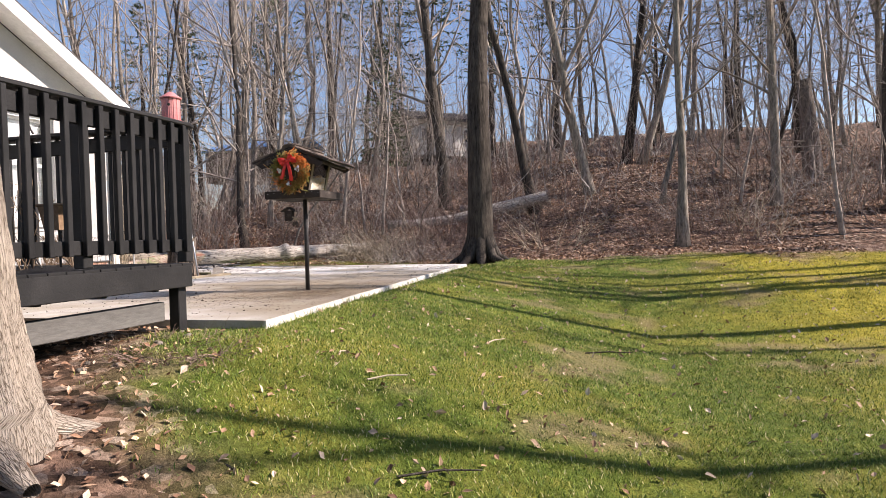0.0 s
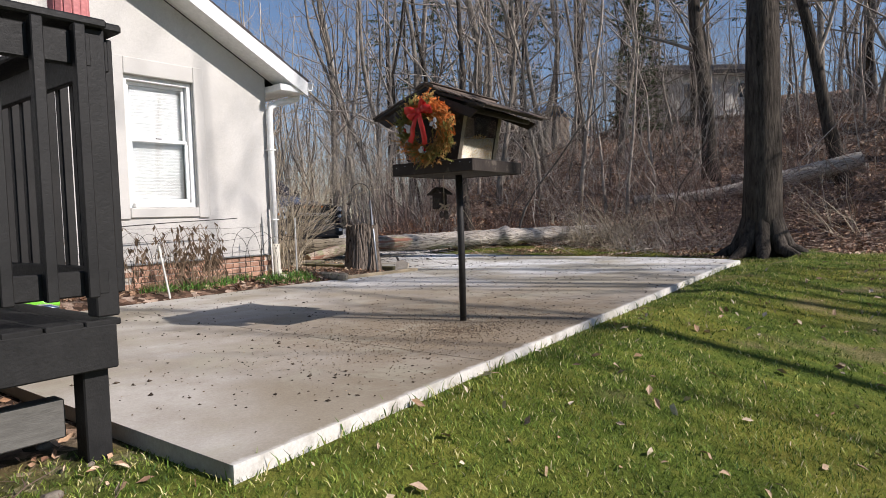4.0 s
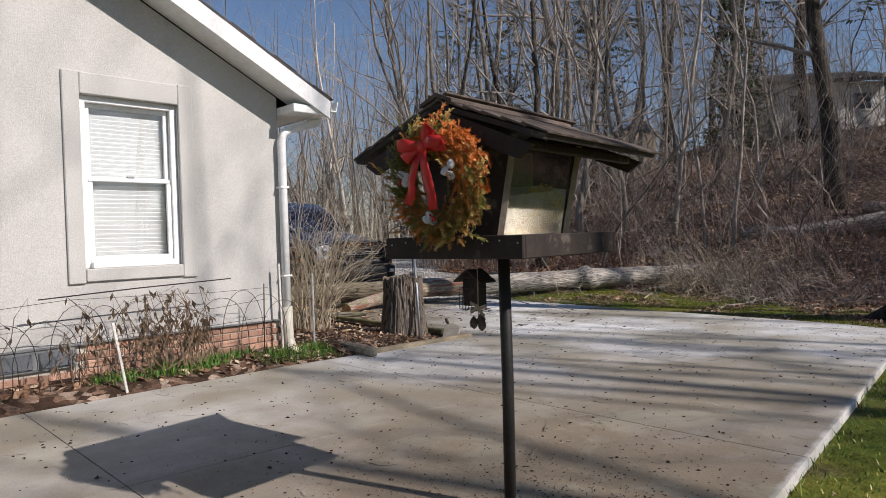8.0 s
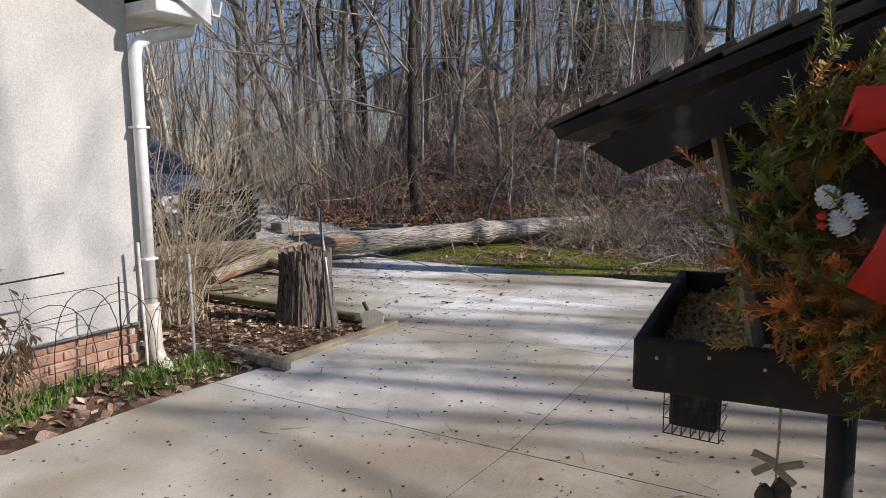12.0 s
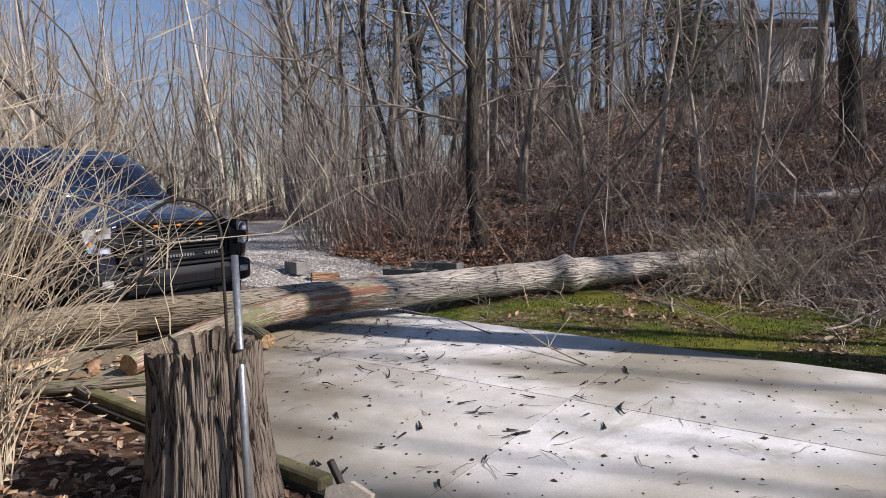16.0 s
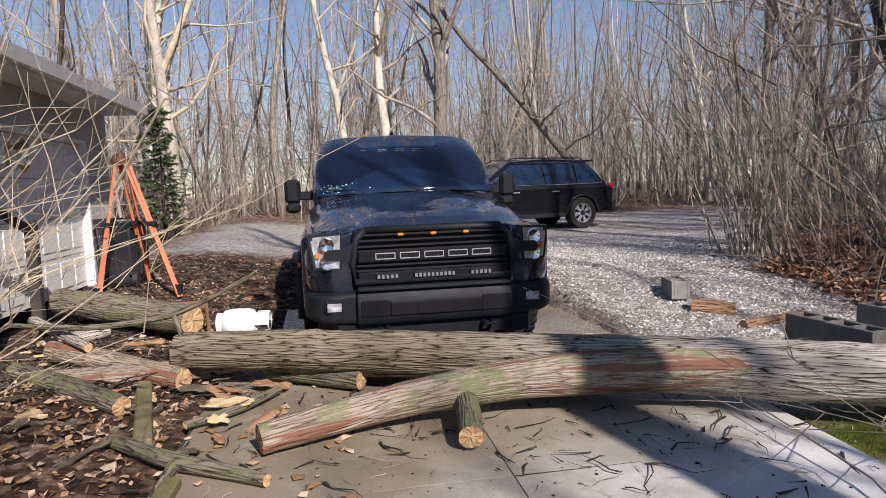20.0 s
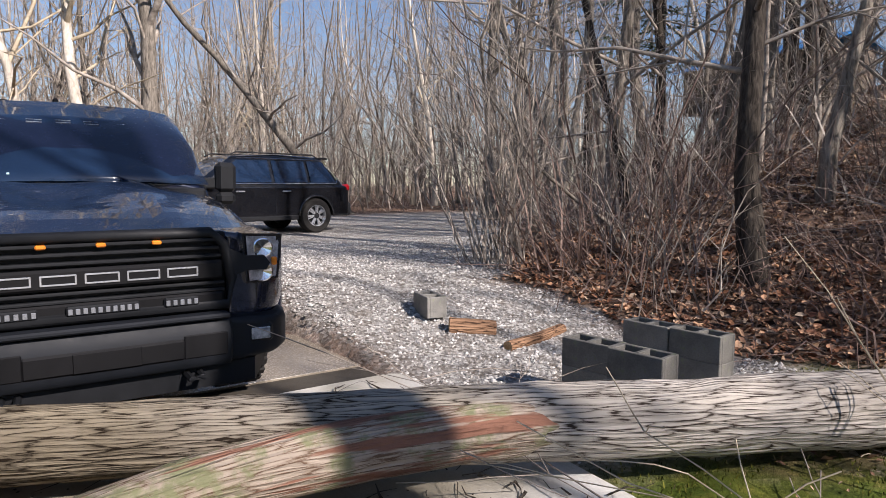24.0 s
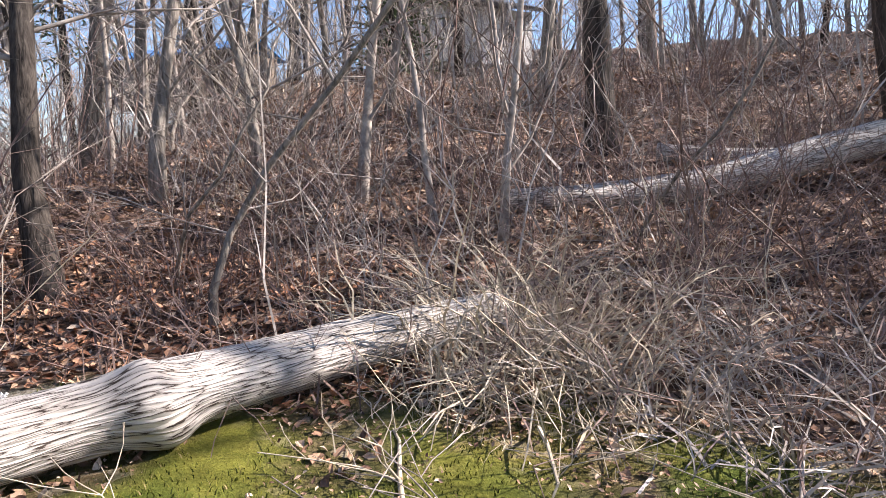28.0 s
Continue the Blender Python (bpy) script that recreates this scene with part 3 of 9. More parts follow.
def build_house():
    house = thing("house", (0, 0, 0), "pale stucco house with gable end, brick base and attached garage", "house")
    ridge_y = 4.6
    top = lambda y: 2.92 + SLOPE * (GY - max(y, 2 * ridge_y - y))
    win = (7.66, 8.56, 1.09, 2.70)
    part("wall", wall_with_hole(GX - 0.28, GX, -0.5, GY, 0.40, top, [win]), STUCCO, house, "cream stucco gable wall")
    # brick base, laid in courses
    base = part("brick_base", Geo().box((GX - 0.16, 4.6, 0.1), (0.26, 10.1, 0.62), 0.004), MORTAR, house, "orange brick base course")
    me = Geo().box((0, 0, 0), (0.03, 0.205, 0.062), 0.005).mesh("brick", BRICK)
    for row in range(4):
        y = GY - 0.11 - (0.107 if row % 2 else 0)
        while y > 4.6:
            if not (6.88 < y < 7.58 and row in (1, 2, 3)):
                again(me, "brick", base, pose(GX - 0.028 + rnd.uniform(-.003, .003), y, 0.135 + row * 0.074, 0, 0, rnd.uniform(-.6, .6)))
            y -= 0.216
    vent = part("crawl_vent", Geo().box((GX - 0.02, 7.23, 0.30), (0.05, 0.64, 0.19), 0.004), METAL_GREY, house, "grey louvred crawl-space vent")
    for k in range(2):
        part("vent_panel", Geo().box((GX + 0.012, 7.07 + 0.32 * k, 0.30), (0.012, 0.27, 0.14), 0.003), varied("vent_dark", (0.09, 0.1, 0.11), (0.16, 0.17, 0.18)), vent)
    part("drip_edge", Geo().box((GX + 0.008, 4.6, 0.405), (0.022, 10.2, 0.02), 0.003), METAL_GREY, house)
    # raised band round the window
    for c, s in (((GX + 0.012, 7.585, 1.93), (0.03, 0.145, 1.95)), ((GX + 0.012, 8.635, 1.93), (0.03, 0.145, 1.95)), ((GX + 0.012, 8.11, 2.80), (0.03, 0.90, 0.2)), ((GX + 0.014, 8.11, 1.03), (0.034, 0.90, 0.12))):
        part("window_band", Geo().box(c, s, 0.008), STUCCO, house)
    build_window(house, win)
    # other walls
    part("wall", Geo().box((-13.25, -0.36, 2.0), (8.6, 0.28, 3.4)), STUCCO, house)
    part("wall", wall_with_hole(-17.88, -17.6, -0.5, GY, 0.0, top, []), STUCCO, house)
    door = (-16.95, -14.25, 0.38, 2.27)
    side = (-13.4, -12.5, 1.45, 2.75)
    for a, b, lo, hi in ((-17.6, door[0], 0, 2.95), (door[1], side[0], 0, 2.95), (side[1], GX - 0.28, 0, 2.95), (door[0], door[1], door[3], 2.95), (side[0], side[1], 0, side[2]), (side[0], side[1], side[3], 2.95)):
        part("wall", Geo().box(((a + b) / 2, GY - 0.14, (lo + hi) / 2), (b - a, 0.28, hi - lo), 0.0004), STUCCO, house, "cream stucco garage wall")
    sidewin = part("window", Geo().box(((side[0] + side[1]) / 2, GY - 0.1, 2.1), (0.86, 0.05, 1.26), 0.01), WHITE, house)
    part("pane", Geo().box(((side[0] + side[1]) / 2, GY - 0.07, 2.1), (0.7, 0.02, 1.1), 0.002), plain("dark_glass", (0.02, 0.022, 0.025), 0.08), sidewin)
    build_garage_door(house, door)
    # roof
    ov, eave = 0.38, 0.46
    y_e, z_e = GY + eave, 2.92 - SLOPE * eave + 0.10
    zr = z_e + SLOPE * (y_e - ridge_y)
    for sgn in (1, -1):
        yy = ridge_y + sgn * (y_e - ridge_y)
        roof = part("roof", Geo().prism([(yy, z_e), (ridge_y, zr), (ridge_y, zr + 0.14), (yy, z_e + 0.14)], -18.0, GX + ov, "x"), SHINGLE, house, "dark asphalt shingle roof")
        if sgn > 0:
            sh = Geo().box((0, 0, 0), (0.30, 0.30, 0.012), 0.002).mesh("shingle", SHINGLE)
            tilt = math.degrees(math.atan(SLOPE))
            for k in range(14):
                for r in range(6):
                    again(sh, "shingle", roof, pose(GX + ov - 0.165 - 0.32 * k - 0.15 * (r % 2), y_e - 0.06 - 0.24 * r, z_e + 0.16 + SLOPE * (0.06 + 0.24 * r), -tilt, 0, 0))
            part("roof_edge", Geo().box((GX + ov + 0.004, (y_e + ridge_y) / 2, (z_e + zr) / 2 + 0.155), (0.05, 0.02, 0.02), 0.004), SHINGLE, roof)
    # rake board, soffit, fascia
    run = y_e - ridge_y
    part("rake_board", Geo().prism([(y_e, z_e - 0.10), (ridge_y, zr - 0.10), (ridge_y, zr + 0.10), (y_e, z_e + 0.10)], GX + ov - 0.025, GX + ov + 0.01, "x"), WHITE, house, "white rake board")
    part("rake_board", Geo().prism([(2 * ridge_y - y_e, z_e - 0.10), (ridge_y, zr - 0.10), (ridge_y, zr + 0.10), (2 * ridge_y - y_e, z_e + 0.10)], GX + ov - 0.025, GX + ov + 0.01, "x"), WHITE, house)
    part("soffit", Geo().prism([(y_e - 0.02, z_e - 0.075), (ridge_y, zr - 0.075), (ridge_y, zr - 0.05), (y_e - 0.02, z_e - 0.05)], GX, GX + ov - 0.027, "x"), WHITE, house)
    part("soffit", Geo().prism([(2 * ridge_y - y_e, z_e - 0.075), (ridge_y, zr - 0.075), (ridge_y, zr - 0.05), (2 * ridge_y - y_e, z_e - 0.05)], GX, GX + ov - 0.027, "x"), WHITE, house)
    part("soffit", Geo().box((-13.25, GY + eave / 2, z_e - 0.03), (9.2, eave - 0.03, 0.02), 0.004), WHITE, house)
    part("fascia", Geo().box((-13.25, y_e - 0.01, z_e + 0.03), (9.5, 0.025, 0.16), 0.004), WHITE, house)
    part("eave_return", Geo().box((GX + 0.17, GY + eave / 2 - 0.02, z_e - 0.02), (0.37, eave - 0.05, 0.09), 0.006), WHITE, house)
    gut = part("gutter", Geo().prism([(y_e, z_e + 0.10), (y_e + 0.02, z_e - 0.02), (y_e + 0.09, z_e - 0.02), (y_e + 0.12, z_e + 0.10), (y_e + 0.11, z_e + 0.10), (y_e + 0.085, z_e - 0.008), (y_e + 0.025, z_e - 0.008), (y_e + 0.008, z_e + 0.10)], -18.0, GX + ov + 0.005, "x"), WHITE, house, "white metal gutter")
    sp = Geo()
    xs, ys = GX + 0.02, GY - 0.02
    sp.tube([(GX + 0.10, y_e + 0.05, z_e - 0.02), (GX + 0.10, y_e + 0.03, z_e - 0.10), (xs + 0.05, ys + 0.18, z_e - 0.20), (xs + 0.045, ys + 0.06, z_e - 0.26), (xs + 0.045, ys + 0.03, z_e - 0.36), (xs + 0.045, ys + 0.03, 0.45)], [0.048] * 6, 8)
    spout = part("downspout", sp, WHITE, house, "white downspout with a dented elbow", smooth=True)
    part("boot", Geo().tube([(xs + 0.05, ys + 0.03, 0.55), (xs + 0.05, ys + 0.03, 0.20), (xs + 0.08, ys + 0.04, 0.08), (xs + 0.28, ys - 0.02, 0.05)], [0.058, 0.062, 0.068, 0.07], 10), plain("aged_plastic", (0.55, 0.51, 0.42), 0.5), spout, "beige plastic drain boot", smooth=True)
    for z in (0.9, 1.9):
        part("strap", Geo().box((xs + 0.04, ys + 0.03, z), (0.11, 0.11, 0.02), 0.004), WHITE, spout)
    return house


def build_window(house, win):
    y0, y1, z0, z1 = win
    cy, w, x = (y0 + y1) / 2, y1 - y0, GX - 0.07
    w1 = part("window", Geo().box((x - 0.03, y0 + 0.03, (z0 + z1) / 2), (0.12, 0.06, z1 - z0), 0.006), WHITE, house, "white double-hung window with closed blinds")
    for c, s in (((x - 0.03, y1 - 0.03, (z0 + z1) / 2), (0.12, 0.06, z1 - z0)), ((x - 0.03, cy, z1 - 0.03), (0.12, w - 0.12, 0.06)), ((x, cy, z0 + 0.03), (0.2, w - 0.12, 0.06))):
        part("jamb", Geo().box(c, s, 0.006), WHITE, w1)
    zm = z0 + 0.52 * (z1 - z0)
    for lo, hi, dx in ((z0 + 0.06, zm + 0.02, -0.01), (zm - 0.02, z1 - 0.06, -0.045)):
        sash = part("sash", Geo().box((x + dx, cy, lo + 0.025), (0.035, w - 0.14, 0.05), 0.005), WHITE, w1)
        part("rail", Geo().box((x + dx, cy, hi - 0.02), (0.035, w - 0.14, 0.04), 0.005), WHITE, sash)
        for yy in (y0 + 0.085, y1 - 0.085):
            part("stile", Geo().box((x + dx, yy, (lo + hi) / 2), (0.035, 0.045, hi - lo - 0.09), 0.005), WHITE, sash)
        pane = part("pane", Geo().box((x + dx - 0.005, cy, (lo + hi) / 2), (0.006, w - 0.2, hi - lo - 0.08), 0.001), GLASS, sash)
        pane.visible_shadow = False
    part("lock", Geo().box((x - 0.0, cy, zm + 0.03), (0.03, 0.07, 0.02), 0.004), METAL_GREY, w1)
    blind = part("blind", Geo().box((x - 0.1, cy, z1 - 0.09), (0.04, w - 0.16, 0.04), 0.004), BLIND, w1, "white slatted blind, closed")
    slat = Geo().box((0, 0, 0), (0.004, w - 0.17, 0.046), 0.002).mesh("slat", BLIND)
    for k in range(36):
        z = z1 - 0.13 - 0.042 * k
        if z > z0 + 0.08:
            again(slat, "slat", blind, pose(x - 0.1, cy, z, 0, 32, 0))
    part("room_wall", Geo().box((x - 0.35, cy, (z0 + z1) / 2), (0.05, w + 0.4, z1 - z0 + 0.4)), plain("room_dark", (0.3, 0.29, 0.27), 0.9), w1)


def build_garage_door(house, door):
    x0, x1, z0, z1 = door
    gd = part("garage_door", Geo().box(((x0 + x1) / 2, GY - 0.12, (z0 + z1) / 2), (x1 - x0, 0.04, z1 - z0), 0.004), WHITE, house, "white panelled garage door, closed")
    rows, cols = 4, 6
    for r in range(rows):
        for c in range(cols):
            w, h = (x1 - x0) / cols, (z1 - z0) / rows
            part("door_panel", Geo().box((x0 + w * (c + .5), GY - 0.102, z0 + h * (r + .5)), (w - 0.10, 0.022, h - 0.14), 0.012), WHITE, gd)
        part("door_seam", Geo().box(((x0 + x1) / 2, GY - 0.101, z0 + (z1 - z0) * (r + 1) / rows - 0.01), (x1 - x0 - 0.04, 0.008, 0.012), 0.002), METAL_GREY, gd)
    for c, s in (((x0 - 0.02, GY - 0.08, (z0 + z1) / 2), (0.05, 0.18, z1 - z0)), ((x1 + 0.02, GY - 0.08, (z0 + z1) / 2), (0.05, 0.18, z1 - z0)), (((x0 + x1) / 2, GY - 0.08, z1 + 0.02), (x1 - x0 + 0.08, 0.18, 0.05))):
        part("door_jamb", Geo().box(c, s, 0.004), WHITE, gd)


HOUSE = build_house()

# ---- deck ----
DECK_PAINT = varied("deck_paint", (0.008, 0.008, 0.008), (0.020, 0.0195, 0.019), 3, 50, 0.6, 0, 0.35, 0.006, c3=None, rnd_mix=0.15)


def build_deck():
    X, Y, S = -3.74, 5.07, 0.6
    deck = thing("deck", (0, 0, 0), "dark grey painted wooden deck with slatted railing", "deck")
    part("rim_beam", Geo().box((X + 0.02, (Y + S) / 2, 0.39), (0.045, Y - S, 0.18), 0.006), DECK_PAINT, deck)
    part("rim_beam", Geo().box(((X + GX) / 2, Y - 0.02, 0.39), (X - GX, 0.045, 0.18), 0.006), DECK_PAINT, deck)
    part("lower_beam", Geo().box((X - 0.17, (Y + S) / 2, 0.10), (0.09, Y - S - 0.3, 0.16), 0.006), varied("grey_timber", (0.09, 0.087, 0.08), (0.16, 0.155, 0.14), 3, 50, 0.85, 0, 0.4, 0.01, (1, 0.2, 1)), deck, "weathered grey support beam")
    for k in range(8):
        part("joist", Geo().box(((X + GX) / 2, 0.9 + 0.55 * k, 0.36), (X - GX - 0.1, 0.04, 0.16), 0.004), DECK_PAINT, deck)
    y = S
    me = Geo().box((0, 0, 0), (X - GX + 0.04, 0.138, 0.026), 0.004).mesh("deck_board", DECK_PAINT)
    while y < Y - 0.05:
        again(me, "deck_board", deck, pose((X + GX) / 2 + 0.02, y + 0.07, 0.485))
        y += 0.145
    for p in ((X - 0.06, Y - 0.07), (X - 0.06, 2.6), (X - 0.06, S + 0.1), (-6.3, Y - 0.07)):
        part("post", Geo().box((p[0], p[1], -0.02), (0.10, 0.10, 0.72), 0.006), DECK_PAINT, deck)
    bal = Geo().box((0, 0, 0), (0.042, 0.042, 1.05), 0.004)
    bal_me = bal.mesh("baluster", DECK_PAINT)
    def railing(a, b, out):
        a, b = Vector((*a, 0)), Vector((*b, 0))
        d = (b - a)
        ln = d.length
        ang = math.degrees(math.atan2(d.y, d.x))
        m = pose(a.x, a.y, 0, 0, 0, ang)
        part("top_rail", Geo().box((ln / 2, 0.0, 1.665), (ln + 0.1, 0.165, 0.035), 0.008, m), DECK_PAINT, deck)
        part("upper_rail", Geo().box((ln / 2, 0.03 * out, 1.56), (ln, 0.035, 0.13), 0.006, m), DECK_PAINT, deck)
        part("bottom_rail", Geo().box((ln / 2, 0.03 * out, 0.65), (ln + 0.04, 0.035, 0.10), 0.006, m), DECK_PAINT, deck)
        k = 0.08
        while k < ln:
            q = m @ Vector((k, 0.07 * out, 1.12))
            again(bal_me, "baluster", deck, pose(q.x, q.y, q.z, 0, 0, ang))
            k += 0.148
        k = 0.0
        while k < ln + 0.1:
            part("rail_post", Geo().box((min(k, ln), -0.03 * out, 1.08), (0.09, 0.09, 1.14), 0.006, m), DECK_PAINT, deck)
            k += 1.7
    railing((X, S), (X, Y - 0.04), -1)
    railing((X, Y), (GX + 0.05, Y), -1)
    return deck


DECK = build_deck()

# ---- trees ----
BARK_GREY = bark("bark_grey", (0.09, 0.078, 0.066), (0.38, 0.34, 0.29), 8, 0.2)
BARK_DARK = bark("bark_dark", (0.018, 0.015, 0.013), (0.105, 0.09, 0.076), 9, 0.15)
BARK_PALE = bark("bark_pale", (0.34, 0.30, 0.25), (0.66, 0.61, 0.53), 4, 0.4, 0.4)
BARK_NEAR = bark("bark_furrowed", (0.10, 0.08, 0.06), (0.42, 0.37, 0.30), 14, 0.22, 1.0, None, 0.02)
BARK_FAR = bark("bark_far", (0.07, 0.06, 0.05), (0.33, 0.29, 0.24), 4, 0.3, 0.3)
TWIG = varied("twig", (0.17, 0.14, 0.115), (0.50, 0.44, 0.375), 4, 30, 0.9, 0, 0.0)
CROWN = varied("crown_twig", (0.14, 0.118, 0.098), (0.50, 0.44, 0.375), 4, 30, 0.9, 0, 0.0)
STEM_PALE = varied("stem_pale", (0.24, 0.205, 0.175), (0.62, 0.56, 0.49), 4, 30, 0.9, 0, 0.0)
TWIG_PALE = varied("twig_pale", (0.36, 0.29, 0.20), (0.58, 0.50, 0.37), 4, 30, 0.85, 0, 0.0)
TWIG_RED = varied("twig_reddish", (0.085, 0.055, 0.044), (0.36, 0.26, 0.215), 4, 30, 0.9, 0, 0.0)


def grow(g, rg, p, d, length, r, depth, sides, bend=0.18, up=0.1, split=3, shrink=0.55):
    """A limb with its side limbs, down to twigs."""
    steps = max(2, 4 if depth > 1 else 3)
    pts, rad, dirs = [p.copy()], [r], [d.copy()]
    for i in range(steps):
        d = (d + Vector((rg.gauss(0, bend), rg.gauss(0, bend), rg.gauss(0, bend) + up))).normalized()
        p = p + d * (length / steps)
        pts.append(p.copy())
        rad.append(max(r * (1 - 0.8 * (i + 1) / steps), 0.0028))
        dirs.append(d.copy())
    g.tube(pts, rad, sides, caps=False)
    if depth <= 0:
        return
    for k in range(split):
        i = rg.randint(1, steps) if depth > 1 else rg.randint(0, steps)
        side = Vector((rg.gauss(0, 1), rg.gauss(0, 1), rg.gauss(0.2, 0.7)))
        nd_ = (dirs[i] * 0.75 + side.normalized() * 0.8).normalized()
        grow(g, rg, pts[i], nd_, length * rg.uniform(0.4, 0.7), max(rad[i] * shrink, 0.003), depth - 1, max(3, sides - 1), bend, up, split, shrink)


def tree_geo(seed, h=16.0, r=0.16, lean=(0, 0), first=0.35, limbs=14, depth=2, sides=9, flare=1.5, wig=0.12, split=3, spread=0.24, lsides=5, forks=0):
    """Trunk and crown of a bare tree whose foot is at the origin."""
    rg = random.Random(seed)
    trunk, crown = Geo(), Geo()
    n = 12
    pts, rad = [], []
    ox = oy = 0.0
    sx = sy = 0.0
    for i in range(n + 1):
        u = i / n
        sx, sy = 0.6 * sx + rg.gauss(0, wig), 0.6 * sy + rg.gauss(0, wig)
        ox, oy = ox + sx, oy + sy
        pts.append(Vector((lean[0] * h * u + ox * min(1.0, 2 * u), lean[1] * h * u + oy * min(1.0, 2 * u), -0.35 if i == 0 else h * u ** 1.25)))
        rad.append(r * (1 - 0.86 * u) * (flare if i == 0 else (1 + (flare - 1) * 0.35 if i == 1 and h * u ** 1.25 < 0.8 else 1)))
    trunk.tube(pts, rad, sides, True, 0.10, seed)
    for k in range(forks):
        i = rg.randint(4, 7)
        a = rg.uniform(0, 2 * math.pi)
        d = Vector((math.cos(a) * 0.55, math.sin(a) * 0.55, 1.0)).normalized()
        grow(crown, rg, pts[i], d, h * rg.uniform(0.35, 0.5), rad[i] * rg.uniform(0.5, 0.72), depth, lsides + 1, 0.16, 0.06, split + 1)
    for k in range(limbs):
        u = first + (1 - first) * (k + rg.random()) / limbs
        i = min(int(u * n), n - 1)
        fr = u * n - i
        p = pts[i].lerp(pts[i + 1], fr)
        rr = rad[i] * (1 - fr) + rad[i + 1] * fr
        a = rg.uniform(0, 2 * math.pi)
        d = Vector((math.cos(a), math.sin(a), rg.uniform(0.3, 1.2))).normalized()
        grow(crown, rg, p, d, h * spread * (1.25 - u) * rg.uniform(0.6, 1.3) + 0.5, rr * rg.uniform(0.24, 0.46), depth, lsides, 0.26, 0.08, split)
    return trunk, crown


def tree_meshes(seed, mat, twig, **kw):
    t, c = tree_geo(seed, **kw)
    return t.mesh("trunk", mat, True, False), c.mesh("crown", twig, True, False)


def place_tree(meshes, x, y, s=1.0, rz=0.0, label="", name="tree", group="", z=None, category="tree", tilt=(0, 0)):
    ob = thing(name, label=label, category=category, group=group, m=pose(x, y, height(x, y) - 0.02 if z is None else z, tilt[0], tilt[1], rz))
    for nm, me in zip(("trunk", "crown"), meshes):
        o = new(nm, me)
        o.parent = ob
        o.matrix_basis = Matrix.Scale(s, 4)
    return ob


def clear_of(x, y):
    """True where wild trees may stand."""
    if in_patio(x, y, 1.0) or (-19.5 < x < -7 and -2 < y < 15.8):
        return False
    if -9 < x < 40 and y < 18.6:
        return False
    if -34 < x < -11.5 and 9 < y < toe(x) + 0.6:
        return False
    if (x + 23) ** 2 + (y - 18.5) ** 2 < 16:
        return False
    return True


